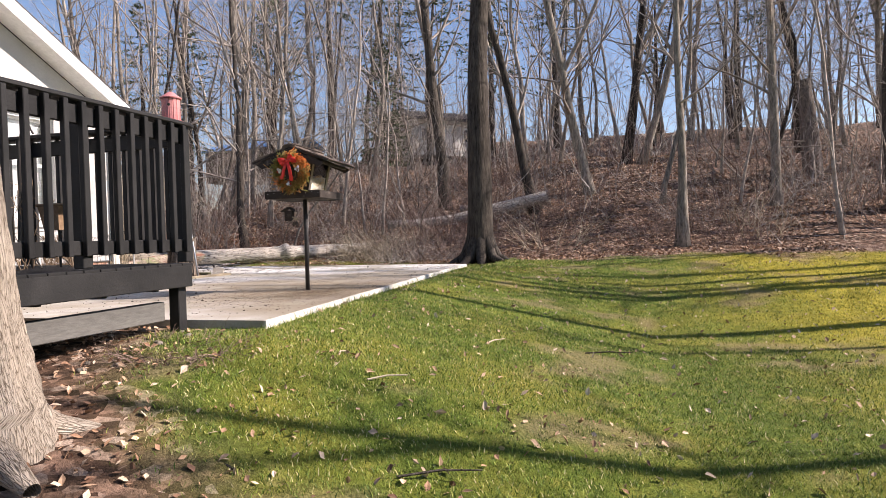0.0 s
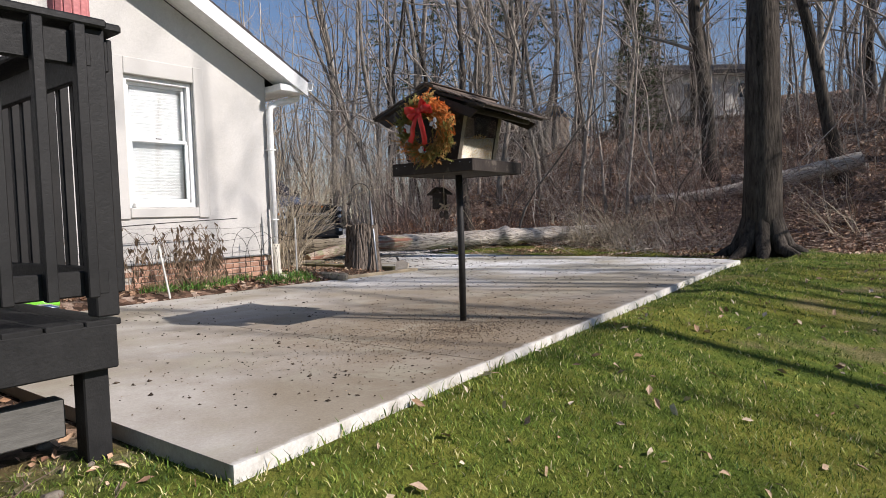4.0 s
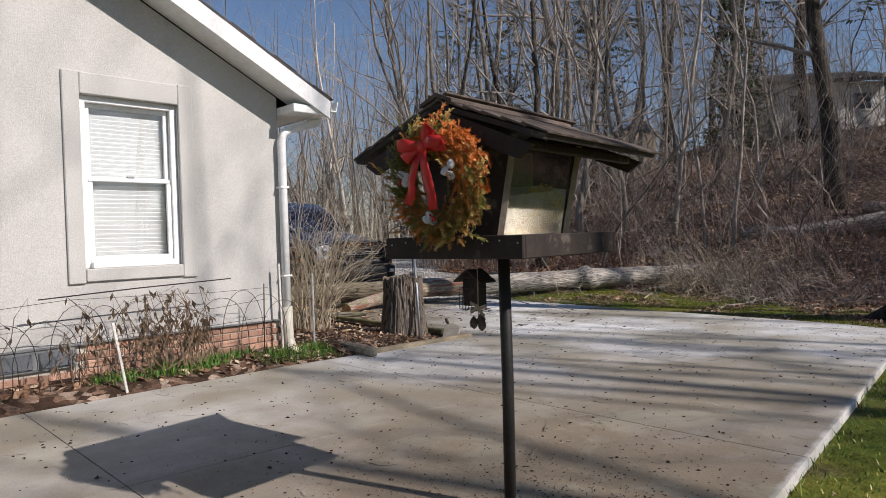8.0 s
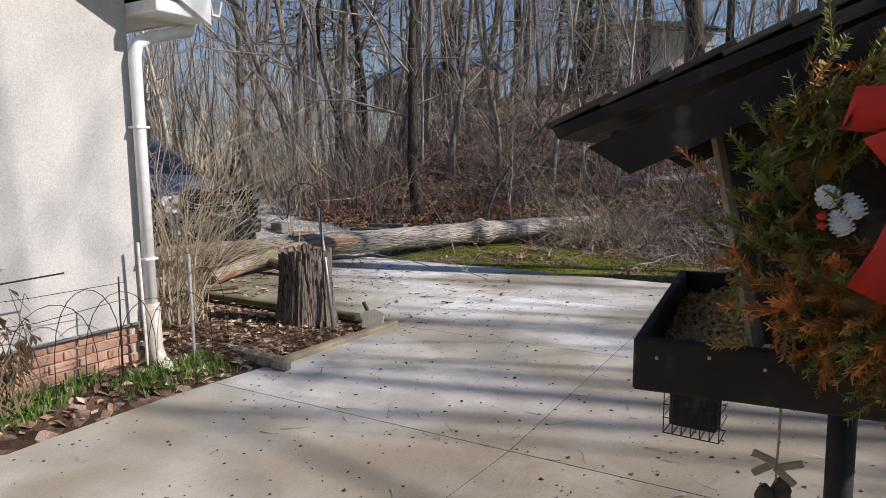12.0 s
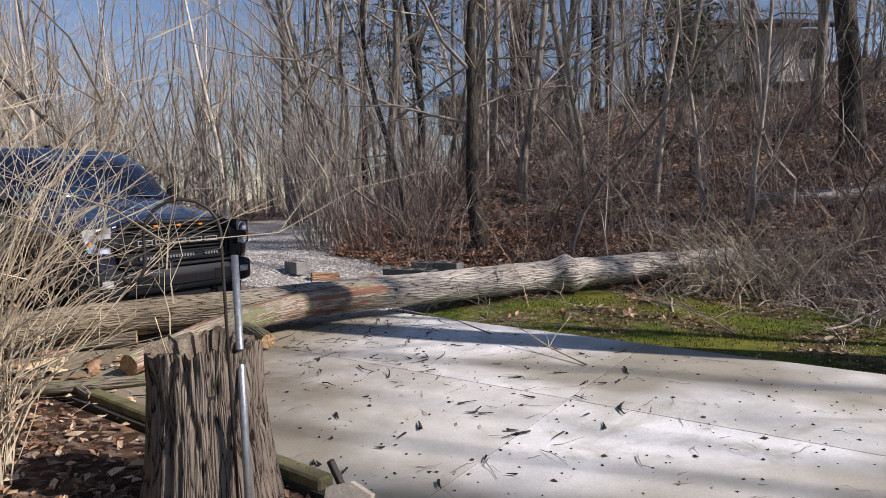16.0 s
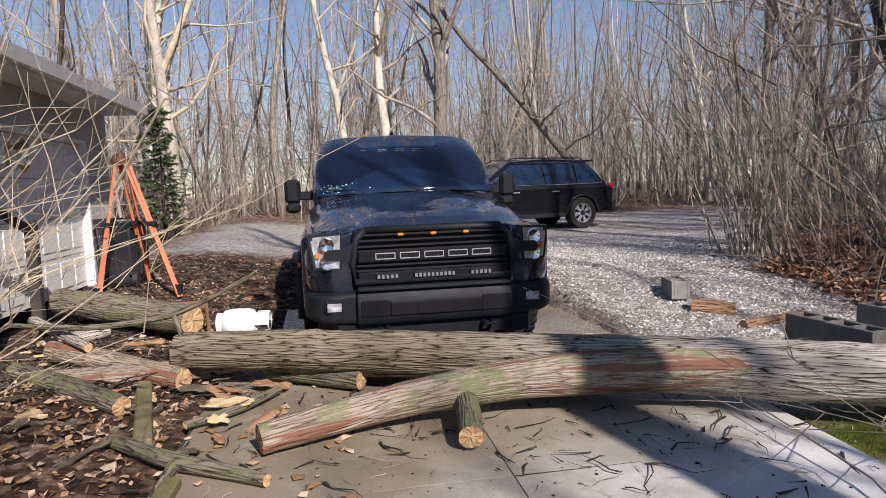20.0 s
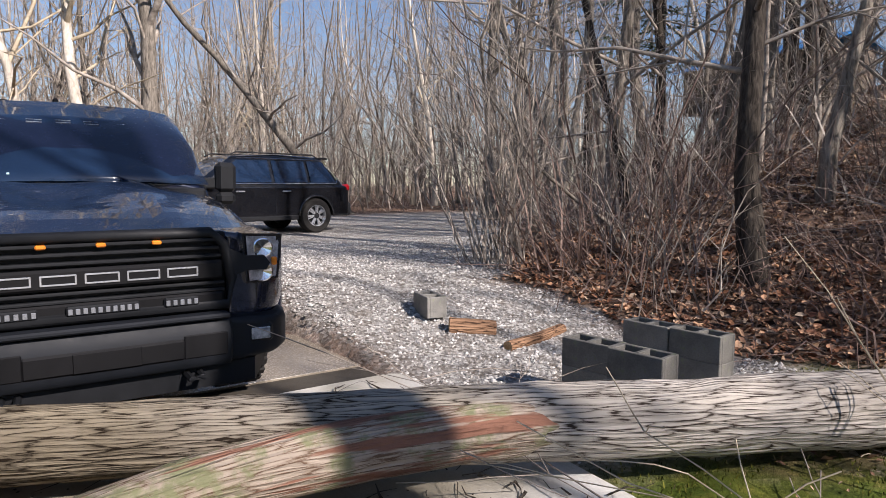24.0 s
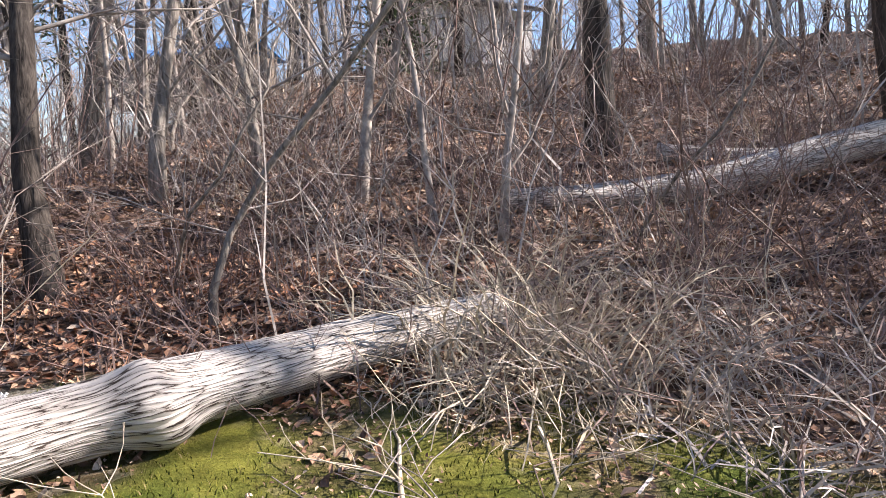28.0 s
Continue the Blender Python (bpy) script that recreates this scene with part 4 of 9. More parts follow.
def plant_trees():
    T = tree_meshes
    # the large oak at the patio's far corner
    rg = random.Random(3)
    t, c = tree_geo(101, h=19, r=0.37, first=0.42, limbs=16, depth=3, sides=20, flare=1.05, wig=0.06)
    for k in range(9):
        a = 2 * math.pi * k / 9 + rg.uniform(-.2, .2)
        L = rg.uniform(0.75, 1.2)
        pr = [(0.17, 1.0, 0.10), (0.30, 0.45, 0.15), (0.48, 0.16, 0.13), (L, -0.05, 0.06)]
        t.tube([(math.cos(a) * q[0], math.sin(a) * q[0], q[1]) for q in pr], [q[2] for q in pr], 7, False)
    place_tree((t.mesh("trunk", BARK_DARK, True, False), c.mesh("crown", CROWN, True, False)), -3.87, 16.9, 1, 0, "large dark oak trunk with spreading root flare beside the patio", z=-0.08)
    # slim tree at the far edge of the lawn
    place_tree(T(103, BARK_GREY, CROWN, h=16, r=0.135, lean=(0.0, 0.02), first=0.3, limbs=16, flare=1.9, wig=0.05), 1.25, 19.3, 1, 0, "slim bare tree with pale bark at the edge of the lawn")
    # trees of the wood; h, r, first limb, wander
    tall = [T(200 + k, (BARK_GREY, BARK_DARK)[k % 3 == 1], CROWN, h=h_, r=r_, first=f_ * 0.55, limbs=13, depth=2, wig=w_ * 0.9, split=3, forks=1) for k, (h_, r_, f_, w_) in enumerate(((18, .14, .3, .16), (20, .17, .4, .12), (15, .085, .25, .2), (17, .11, .35, .24), (13, .07, .2, .2), (20, .18, .4, .2), (16, .10, .3, .12)))]
    slim = [T(300 + k, (TWIG, BARK_GREY)[k % 2], CROWN, h=h_, r=r_, first=.1, limbs=13, depth=2, sides=6, wig=w_ * 0.75, split=3, lsides=4, forks=1) for k, (h_, r_, w_) in enumerate(((9, .045, .16), (7, .035, .2), (11, .06, .14), (5.5, .028, .26)))]
    pale = [T(400 + k, BARK_PALE, TWIG_PALE, h=h_, r=r_, first=.16, limbs=18, depth=2, wig=.12, split=3, forks=1) for k, (h_, r_) in enumerate(((18, .15), (15, .09), (20, .19)))]
    # the trees that stand out: x, y, height, radius, lean, bark, words
    single = (
        (-7.35, 26.0, 20, .26, (-0.025, 0.0), BARK_DARK, "dark leaning tree trunk on the wooded slope"),
        (-3.4, 24.4, 17, .19, (-0.17, -0.03), BARK_DARK, "dark tree leaning over the wooded slope"),
        (-1.55, 27.0, 19, .22, (-0.14, -0.02), BARK_GREY, "grey tree leaning on the wooded slope"),
        (-0.3, 31.5, 20, .24, (0.12, 0.05), BARK_DARK, "tall leaning tree, one of a pair on the slope"),
        (0.35, 31.7, 20, .20, (0.20, 0.08), BARK_GREY, "pale leaning tree, one of a pair on the slope"),
        (4.65, 24.6, 19, .18, (0.005, 0.02), BARK_GREY, "straight grey tree on the slope behind the lawn"),
        (-13.0, 20.25, 12, .15, (-0.13, 0.10), BARK_DARK, "leaning dark tree at the edge of the gravel"),
        (-29.2, 8.3, 20, .24, (-0.03, 0.0), BARK_PALE, "tall smooth pale tree beyond the garage"),
        (-33.0, 7.2, 19, .20, (0.02, 0.0), BARK_PALE, "white-barked tree beyond the garage"),
        (-36.0, 5.6, 21, .22, (-0.04, 0.03), BARK_PALE, "white-barked tree beyond the garage"),
        (-33.6, 17.6, 19, .36, (0.0, -0.06), BARK_GREY, "thick old tree with a split trunk behind the truck"),
        (-34.5, 15.6, 20, .25, (-0.02, 0.0), BARK_PALE, "pale tree behind the parked truck"),
        (-36.0, 14.0, 20, .20, (0.02, 0.0), BARK_PALE, "pale tree behind the parked truck"),
        (-30.3, 23.6, 13, .20, (-0.20, -0.62), BARK_GREY, "dead tree leaning steeply behind the car"),
        (-24.5, 25.5, 18, .20, (-0.10, -0.05), BARK_GREY, "grey tree at the bend of the gravel drive"),
        (-26.5, 27.5, 18, .16, (0.08, 0.0), BARK_GREY, "grey tree at the bend of the gravel drive"),
    )
    for k, (x, y, h_, r_, ln, mt, words) in enumerate(single):
        place_tree(T(600 + k, mt, TWIG_PALE if mt is BARK_PALE else CROWN, h=h_, r=r_, lean=ln, first=0.24, limbs=18, depth=2, wig=0.09, split=3, sides=12, flare=1.35, forks=1), x, y, 1, 0, words, group="forest trees")
    spots = [(x, y) for x, y, *_ in single]
    done = spots + [(-4.1, 17.6), (1.2, 19.3)]
    rg = random.Random(21)
    def scatter(n, box, pool, label, gap, smin=0.8, smax=1.25, ok=clear_of, group="forest trees", name="tree"):
        c = tries = 0
        while c < n and tries < n * 40:
            tries += 1
            x, y = rg.uniform(box[0], box[1]), rg.uniform(box[2], box[3])
            if not ok(x, y) or (-7.0 < x < 0.5 and y < 31) or any((x - a) ** 2 + (y - b) ** 2 < gap * gap for a, b in done):
                continue
            done.append((x, y))
            place_tree(rg.choice(pool), x, y, rg.uniform(smin, smax), rg.uniform(0, 360), label, group=group, tilt=(rg.gauss(0, 4), rg.gauss(0, 4)), name=name)
            c += 1
    scatter(54, (-22, 19, 23, 52), tall, "bare grey-brown forest tree on the wooded slope", 1.8)
    scatter(58, (-16, 14, 19.5, 38), slim, "thin bare sapling on the wooded slope", 0.8, name="sapling", group="saplings")
    scatter(24, (1, 22, 27, 52), tall, "bare grey-brown forest tree on the wooded slope", 1.8)
    scatter(85, (-75, -29, -6, 50), pale + tall, "sunlit pale bare tree beyond the gravel drive", 2.4)
    scatter(22, (-25, -11, 22.5, 36), tall, "bare tree at the hill foot beyond the gravel", 1.4)
    scatter(30, (-45, -14, 20, 42), slim, "thin bare sapling beside the gravel drive", 1.2, name="sapling", group="saplings")


plant_trees()


def far_woods():
    """The depth of the wood: many thin bare trees joined."""
    rg = random.Random(5)
    stems, twigs = Geo(), Geo()
    small = []
    for k in range(5):
        a, b = tree_geo(500 + k, h=15, r=.085, first=.1, limbs=13, depth=1, sides=4, split=3, wig=.16, lsides=3, forks=1)
        small.append((np.array(a.v), a.f, np.array(b.v), b.f))
    count = 0
    while count < 620:
        x, y = (rg.uniform(-100, 75), rg.uniform(-20, 100)) if count < 380 else (rg.uniform(-85, -42), rg.uniform(-12, 48))
        near = (x + 7) ** 2 + (y - 14) ** 2
        if near < 32 ** 2 or (y < 24 and x > -28) or (x > 20 and y < 75) or (x > -34 and rg.random() < 0.6):
            continue
        va, fa, vb, fb = rg.choice(small)
        s, c, sn = rg.uniform(0.7, 1.5), *[(math.cos(q), math.sin(q)) for q in (rg.uniform(0, 6.28),)][0]
        rot = np.array(((c, sn, 0), (-sn, c, 0), (0, 0, 1))) * s
        off = np.array((x, y, height(x, y, False)))
        for g, vv, ff in ((stems, va, fa), (twigs, vb, fb)):
            n = len(g.v)
            g.v.extend(map(tuple, vv @ rot + off))
            g.f.extend([tuple(i + n for i in q) for q in ff])
        count += 1
    solid("far_woods", stems, BARK_FAR, "distant bare tree trunks in the wood", "woods", "stuff", fix=False)
    solid("far_branches", twigs, TWIG, "distant bare branches in the wood", "woods", "stuff", fix=False)


far_woods()

# ---- vehicles ----
NAVY = plain("navy_metal_paint", (0.008, 0.012, 0.031), 0.24, 0.35, 0.05, 1.0)
BLACKCAR = plain("black_metal_paint", (0.008, 0.009, 0.012), 0.2, 0.2, 0.05, 1.0)
TRIM = plain("black_trim", (0.010, 0.011, 0.013), 0.58, 0.0, 0.1)
GUNMETAL = plain("dark_grey_trim", (0.010, 0.012, 0.016), 0.6, 0.0, 0.08)
RUBBER = varied("tyre_rubber", (0.016, 0.016, 0.016), (0.032, 0.03, 0.028), 6, 60, 0.85)
CHROME = plain("chrome", (0.72, 0.73, 0.75), 0.12, 1.0, 0.02)
SILVER = plain("silver_trim", (0.55, 0.56, 0.58), 0.3, 0.7)
# blue base colour stands in for sky mirrored in the glass
CARGLASS = plain("sky_blue_glass", (0.008, 0.019, 0.045), 0.03, 0.0, 0.02, 1.0)
LENS = plain("lamp_lens", (0.66, 0.68, 0.72), 0.2, 0.6, 0.4, 1.0)
LAMP_HOUSE = plain("lamp_housing", (0.03, 0.032, 0.036), 0.2, 0.3, 0.2, 1.0)
GRILLE_BLACK = plain("grille_black", (0.004, 0.004, 0.005), 0.6)
DIODE = plain("diode_lens", (0.22, 0.23, 0.25), 0.3, 0.3)
AMBER = plain("amber_lens", (0.75, 0.22, 0.02), 0.2, 0, 0.1, 0.6)
REDLENS = plain("red_lens", (0.55, 0.015, 0.02), 0.15, 0, 0.1, 0.8)
CRAZED = varied("crazed_glass", (0.20, 0.42, 0.44), (0.55, 0.75, 0.74), 14, 120, 0.4)


def arch_profile(x0, x1, zb, zt, wheels, r, tip=None):
    """Side outline between x0 (rear) and x1 (front) with round wheel openings."""
    poly = [(x0, zt), (x0, zb)]
    for wx in sorted(wheels):
        for k in range(9):
            a = math.pi * (1 - k / 8)
            poly.append((wx + r * math.cos(a), max(zb, 0.40 + r * math.sin(a)) if 0 < k < 8 else zb))
    poly += [(x1, zb), (x1, zt)]
    return poly


def wheel(parent, x, y, z, r, w, spokes, rimmat, tread=True):
    side = 1 if y > 0 else -1
    tyre = part("tyre", Geo().lathe([(r * 0.62, -w / 2), (r * 0.93, -w / 2), (r * 0.99, -w * 0.36), (r, 0), (r * 0.99, w * 0.36), (r * 0.93, w / 2), (r * 0.62, w / 2)], 32, pose(x, y, z, 90), False), RUBBER, parent, smooth=False)
    if tread:
        tr = Geo()
        for k in range(26):
            a = 2 * math.pi * k / 26
            for sd in (-1, 0, 1):
                a2 = a + (0.11 if sd == 0 else 0)
                tr.box((0, 0, 0), (0.055, w * 0.27, 0.03), 0.005, pose(x + math.cos(a2) * r, y + sd * w * 0.33, z + math.sin(a2) * r, 0, 90 - math.degrees(a2), 0))
        part("tread", tr, RUBBER, tyre)
    yo = y + side * (w / 2 - 0.03)
    rim = part("rim", Geo().lathe([(r * 0.60, -0.09), (r * 0.64, 0.015), (r * 0.60, 0.03), (r * 0.55, 0.0), (r * 0.53, -0.09)], 28, pose(x, yo, z, -90 * side), False), rimmat, parent, smooth=False)
    part("hub", Geo().lathe([(0.001, -0.06), (r * 0.55, -0.06), (r * 0.2, -0.02), (r * 0.16, 0.02), (0.001, 0.025)], 16, pose(x, yo, z, -90 * side)), TRIM, rim)
    sp = Geo()
    for k in range(spokes):
        a = 360 * k / spokes + 10
        sp.box((r * 0.33, 0, 0.0), (r * 0.5, r * 0.12, 0.03), 0.006, pose(x, yo, z, -90 * side) @ pose(0, 0, 0, 0, 0, a - 7))
        sp.box((r * 0.33, 0, 0.0), (r * 0.5, r * 0.06, 0.03), 0.006, pose(x, yo, z, -90 * side) @ pose(0, 0, 0, 0, 0, a + 8))
    part("spokes", sp, rimmat, rim)


def build_truck():
    m = pose(-12.65, 13.66, 0.035, 0, 0, 0) @ pose(0, 0, 0, 0, 2.6, 0) @ Matrix.Diagonal((1, 1.04, 1, 1))
    tr = thing("pickup_truck", m=m, label="dark navy pickup truck with dented hood and cracked windshield", category="truck")
    wx = (-0.98, -4.65)
    for s in (1, -1):
        y0, y1 = (0.80, 1.00) if s > 0 else (-1.00, -0.80)
        fr = part("side_panel", Geo().prism(arch_profile(-5.85, -0.22, 0.52, 1.13, wx, 0.47), y0, y1, "y"), NAVY, tr)
        soften(fr, 0.05, 3)
        for x in wx:
            pts = [(x + 0.50 * math.cos(a), 1.015 * s, 0.40 + 0.50 * math.sin(a)) for a in [math.pi * (k / 10) for k in range(11)]]
            part("fender_flare", Geo().tube(pts, [0.045] * 11, 6), TRIM, tr, smooth=True)
        for x in wx:
            wheel(tr, x, s * 0.87, 0.41, 0.425, 0.30, 6, GUNMETAL)
    part("underbody", Geo().box((-2.95, 0, 0.72), (5.6, 1.64, 0.5), 0.05), TRIM, tr)
    # hood with dents
    rg = random.Random(4)
    rings = []
    for i in range(15):
        u = i / 14
        x = -0.10 - 1.44 * u
        w = 0.90 + 0.06 * u - 0.05 * (1 - u) ** 3
        row = []
        for j in range(25):
            v = -1 + 2 * j / 24
            crown = 1.245 + 0.12 * u - 0.055 * (1 - u) ** 4 - 0.12 * abs(v) ** 6
            crown += 0.035 * smooth01(0.62, 0.42, abs(v)) * smooth01(0.0, 0.3, u)
            dent = 0.022 * noise.noise((x * 1.9, v * 2.0, 1.3)) + 0.005 * noise.noise((x * 5, v * 5, 2.2))
            dent -= 0.05 * math.exp(-((v + 0.15) ** 2 + (u - 0.55) ** 2) * 14)
            row.append((x - 0.16 * abs(v) ** 3 * (1 - u), v * w, crown + dent * smooth01(0, 0.2, u) * smooth01(1.0, 0.75, abs(v))))
        rings.append(row + [(x, v * w, 0.98) for v in (1, 0.5, -0.5, -1)])
    part("hood", loft(rings), NAVY, tr, "dented navy hood", smooth=False)
    tr.children[-1].data.polygons.foreach_set("use_smooth", [True] * len(tr.children[-1].data.polygons))
    # cowl, cab
    part("cowl", Geo().box((-1.60, 0, 1.30), (0.20, 1.72, 0.10), 0.02), TRIM, tr)
    def ring(x, wb, zb, wt, zt):
        return mirror_y([(x, 0, zb), (x, wb, zb), (x, wb - (wb - wt) * 0.12, zb + 0.06), (x, wt + 0.015, zt - 0.13), (x, wt - 0.015, zt - 0.055), (x, wt - 0.08, zt - 0.005), (x, wt - 0.24, zt + 0.03), (x, 0, zt + 0.052)])
    cab = loft([ring(-1.62, 0.93, 1.10, 0.90, 1.36), ring(-2.02, 0.96, 1.10, 0.895, 1.70), ring(-2.48, 0.96, 1.10, 0.85, 1.945), ring(-3.1, 0.96, 1.10, 0.84, 1.975), ring(-3.9, 0.96, 1.10, 0.84, 1.95), ring(-4.15, 0.95, 1.10, 0.82, 1.50)])
    soften(part("cab", cab, NAVY, tr), 0.02, 2, 30)
    ws = Geo()
    def wsp(v, u):
        x = -1.665 - 0.77 * u
        hw = 0.905 - 0.115 * u - 0.05 * smooth01(0.8, 1.0, u)
        bow = 0.09 * (1 - v * v)
        return (x + bow + 0.015, v * hw, 1.395 + 0.535 * u - 0.03 * v * v * (1 + u))
    nu, nv = 6, 12
    ws.v = [wsp(-1 + 2 * j / nv, i / nu) for i in range(nu + 1) for j in range(nv + 1)]
    ws.f = [(i * (nv + 1) + j, i * (nv + 1) + j + 1, (i + 1) * (nv + 1) + j + 1, (i + 1) * (nv + 1) + j) for i in range(nu) for j in range(nv)]
    pane = part("windshield", ws, CARGLASS, tr, "windshield with sky blue painted into the glass, crazed at one lower corner", smooth=True)
    sol = pane.modifiers.new("thick", "SOLIDIFY")
    sol.thickness, sol.offset = 0.012, 1
    cr = Geo()
    rgc = random.Random(8)
    for k in range(60):
        a, d = rgc.uniform(0, 6.28), abs(rgc.gauss(0, 0.075))
        v, u = -0.76 + d * 1.6 * math.cos(a), 0.13 + d * 0.9 * math.sin(a)
        if abs(v) < 0.97 and 0.02 < u < 0.4:
            p = Vector(wsp(v, u)) + Vector((0.013, 0, 0.008))
            s_ = rgc.uniform(0.006, 0.02)
            cr.add([(0, -s_, 0), (0, s_ * 0.6, -s_), (0, s_, s_ * 0.4), (0.002, 0, s_)], [(0, 1, 2, 3)], Matrix.Translation(p) @ pose(0, 0, 0, rgc.uniform(0, 360), 0, 0) @ pose(0, 0, 0, 0, -52, 0))
    part("crazing", cr, CRAZED, pane, "shattered pale crazing in the glass")
    ban = Geo()
    for k in range(5):
        y = 0.34 - 0.17 * k
        for dz in (0, 0.035):
            p = Vector(wsp(y / 0.75, 0.80 + dz))
            ban.box((p.x + 0.028, p.y, p.z), (0.003, 0.10, 0.003), 0.0008)
    part("window_banner", ban, SILVER, pane, "pale outlined lettering strip")
    for y in (-0.42, 0.30):
        part("wiper", Geo().tube([(-1.55, y, 1.385), (-1.63, y - 0.02, 1.42), (-1.66, y - 0.52, 1.44)], [0.012, 0.010, 0.006], 5), TRIM, tr)
    for s in (1, -1):
        part("side_window", Geo().add([(-2.15, 0.868 * s, 1.42), (-3.0, 0.868 * s, 1.40), (-3.0, 0.79 * s, 1.86), (-2.52, 0.79 * s, 1.86)], [(0, 1, 2, 3)]).add([(-3.08, 0.87 * s, 1.40), (-3.85, 0.87 * s, 1.42), (-3.8, 0.79 * s, 1.86), (-3.08, 0.79 * s, 1.86)], [(0, 1, 2, 3)]), CARGLASS, tr)
        mir = part("mirror", Geo().box((-1.98, s * 1.12, 1.42), (0.11, 0.16, 0.25), 0.045), TRIM, tr, "tall black towing mirror")
        part("mirror_glass", Geo().box((-1.975, s * 1.12, 1.245), (0.10, 0.15, 0.10), 0.03), TRIM, mir)
        part("mirror_arm", Geo().box((-2.0, s * 1.0, 1.37), (0.05, 0.20, 0.09), 0.01), TRIM, mir)
        # corner of the front: headlamp, fender nose
        nose = loft([[(x, s * yy, zz) for yy, zz in ((w0, 0.66), (w1 - 0.03, 0.67), (w1, 0.76), (w1 + 0.005, 0.98), (w1 - 0.025, 1.09), (w1 - 0.10, 1.155), (w0, 1.19))] for x, w0, w1 in ((-0.46, 0.56, 0.99), (-0.28, 0.56, 0.985), (-0.15, 0.56, 0.955), (-0.06, 0.58, 0.885), (-0.01, 0.60, 0.79))])
        soften(part("fender_nose", nose, NAVY, tr), 0.03, 3, 25)
        hl = part("headlight", loft([[(x + dx, s * yy, zz) for yy, zz, dx in ((0.70, 0.885, 0.035), (0.90, 0.895, -0.03), (0.945, 1.15, -0.09), (0.68, 1.175, 0.03))] for x in (-0.14, 0.0)]), LAMP_HOUSE, tr, "clear headlight with amber reflector")
        lens = part("lens", loft([[(x + dx, s * yy, zz) for yy, zz, dx in ((0.715, 0.90, 0.035), (0.885, 0.91, -0.03), (0.925, 1.135, -0.09), (0.70, 1.16, 0.03))] for x in (0.0, 0.008)]), LENS, hl)
        for zz in (0.945, 1.085):
            part("lamp_bowl", Geo().lathe([(0.001, -0.01), (0.045, 0.0), (0.058, 0.022), (0.05, 0.026), (0.001, 0.01)], 16, pose(-0.01, s * 0.80, zz, 0, 90, 0)), CHROME, hl)
        part("turn_lamp", Geo().box((-0.022, s * 0.875, 1.0), (0.03, 0.03, 0.05), 0.008), AMBER, hl)
        part("lamp_divider", loft([[(x, s * yy, zz) for yy, zz in ((0.60, 0.93), (0.70, 0.965), (0.81, 0.965), (0.83, 1.0), (0.80, 1.045), (0.70, 1.05), (0.60, 1.10))] for x in (-0.05, 0.045)]), GUNMETAL, hl)
        cn = part("bumper_corner", loft([[(x, s * yy, zz) for yy, zz in ((0.52, 0.44), (w, 0.47), (w, 0.69), (0.52, 0.72))] for x, w in ((-0.40, 1.0), (-0.20, 0.99), (-0.07, 0.955), (0.02, 0.89), (0.075, 0.78))]), GUNMETAL, tr)
        soften(cn, 0.04, 3, 25)
        fog = part("fog_light", Geo().box((0.045, s * 0.765, 0.60), (0.06, 0.15, 0.115), 0.02), TRIM, tr)
        part("lens", Geo().box((0.073, s * 0.765, 0.60), (0.012, 0.105, 0.068), 0.012), LENS, fog)
        part("side_marker", Geo().box((-0.50, s * 1.03, 0.86), (0.07, 0.02, 0.03), 0.006), AMBER, tr)
    # bumper
    soften(part("bumper", Geo().prism([(-0.20, 0.44), (0.09, 0.45), (0.125, 0.50), (0.125, 0.65), (0.09, 0.715), (-0.20, 0.73)], -0.60, 0.60, "y"), GUNMETAL, tr), 0.015, 2)
    part("bumper_recess", Geo().box((0.112, 0, 0.575), (0.05, 0.72, 0.12), 0.02), GRILLE_BLACK, tr)
    for s in (1, -1):
        part("bumper_pad", Geo().box((0.122, s * 0.46, 0.585), (0.02, 0.22, 0.13), 0.015), GRILLE_BLACK, tr)
    part("plate_recess", Geo().box((0.135, 0, 0.575), (0.012, 0.30, 0.10), 0.01), GRILLE_BLACK, tr)
    part("bumper_step", Geo().box((0.085, 0, 0.735), (0.09, 1.18, 0.03), 0.012), GUNMETAL, tr)
    part("valance", loft([[(x, yy, zz) for yy, zz in ((-w, 0.32), (w, 0.32), (w, 0.45), (-w, 0.45))] for x, w in ((-0.30, 0.90), (0.04, 0.74))]), TRIM, tr)
    for s in (1, -1):
        part("tow_hook", Geo().tube([(0.02, s * 0.44, 0.42), (0.13, s * 0.44, 0.41), (0.14, s * 0.38, 0.41), (0.02, s * 0.37, 0.42)], [0.018] * 4, 6), TRIM, tr)
    # grille
    gr = part("grille", Geo().box((-0.04, 0, 0.975), (0.05, 1.22, 0.42), 0.02), GRILLE_BLACK, tr, "black slatted grille")
    fr_pts = [(0.0, -0.52, 1.185), (0.02, -0.585, 1.12), (0.03, -0.62, 0.93), (0.03, -0.60, 0.78), (0.035, 0.60, 0.78), (0.03, 0.62, 0.93), (0.02, 0.585, 1.12), (0.0, 0.52, 1.185)]
    part("surround", Geo().tube(fr_pts + fr_pts[:1], [0.03] * 9, 8), TRIM, gr, smooth=True)
    for z in (0.865, 0.905, 1.055, 1.10, 1.145):
        part("slat", Geo().box((0.0, 0, z), (0.055, 1.18, 0.02), 0.006), TRIM, gr)
    part("slat", Geo().box((0.02, 0, 0.98), (0.045, 1.16, 0.105), 0.016), GRILLE_BLACK, gr)
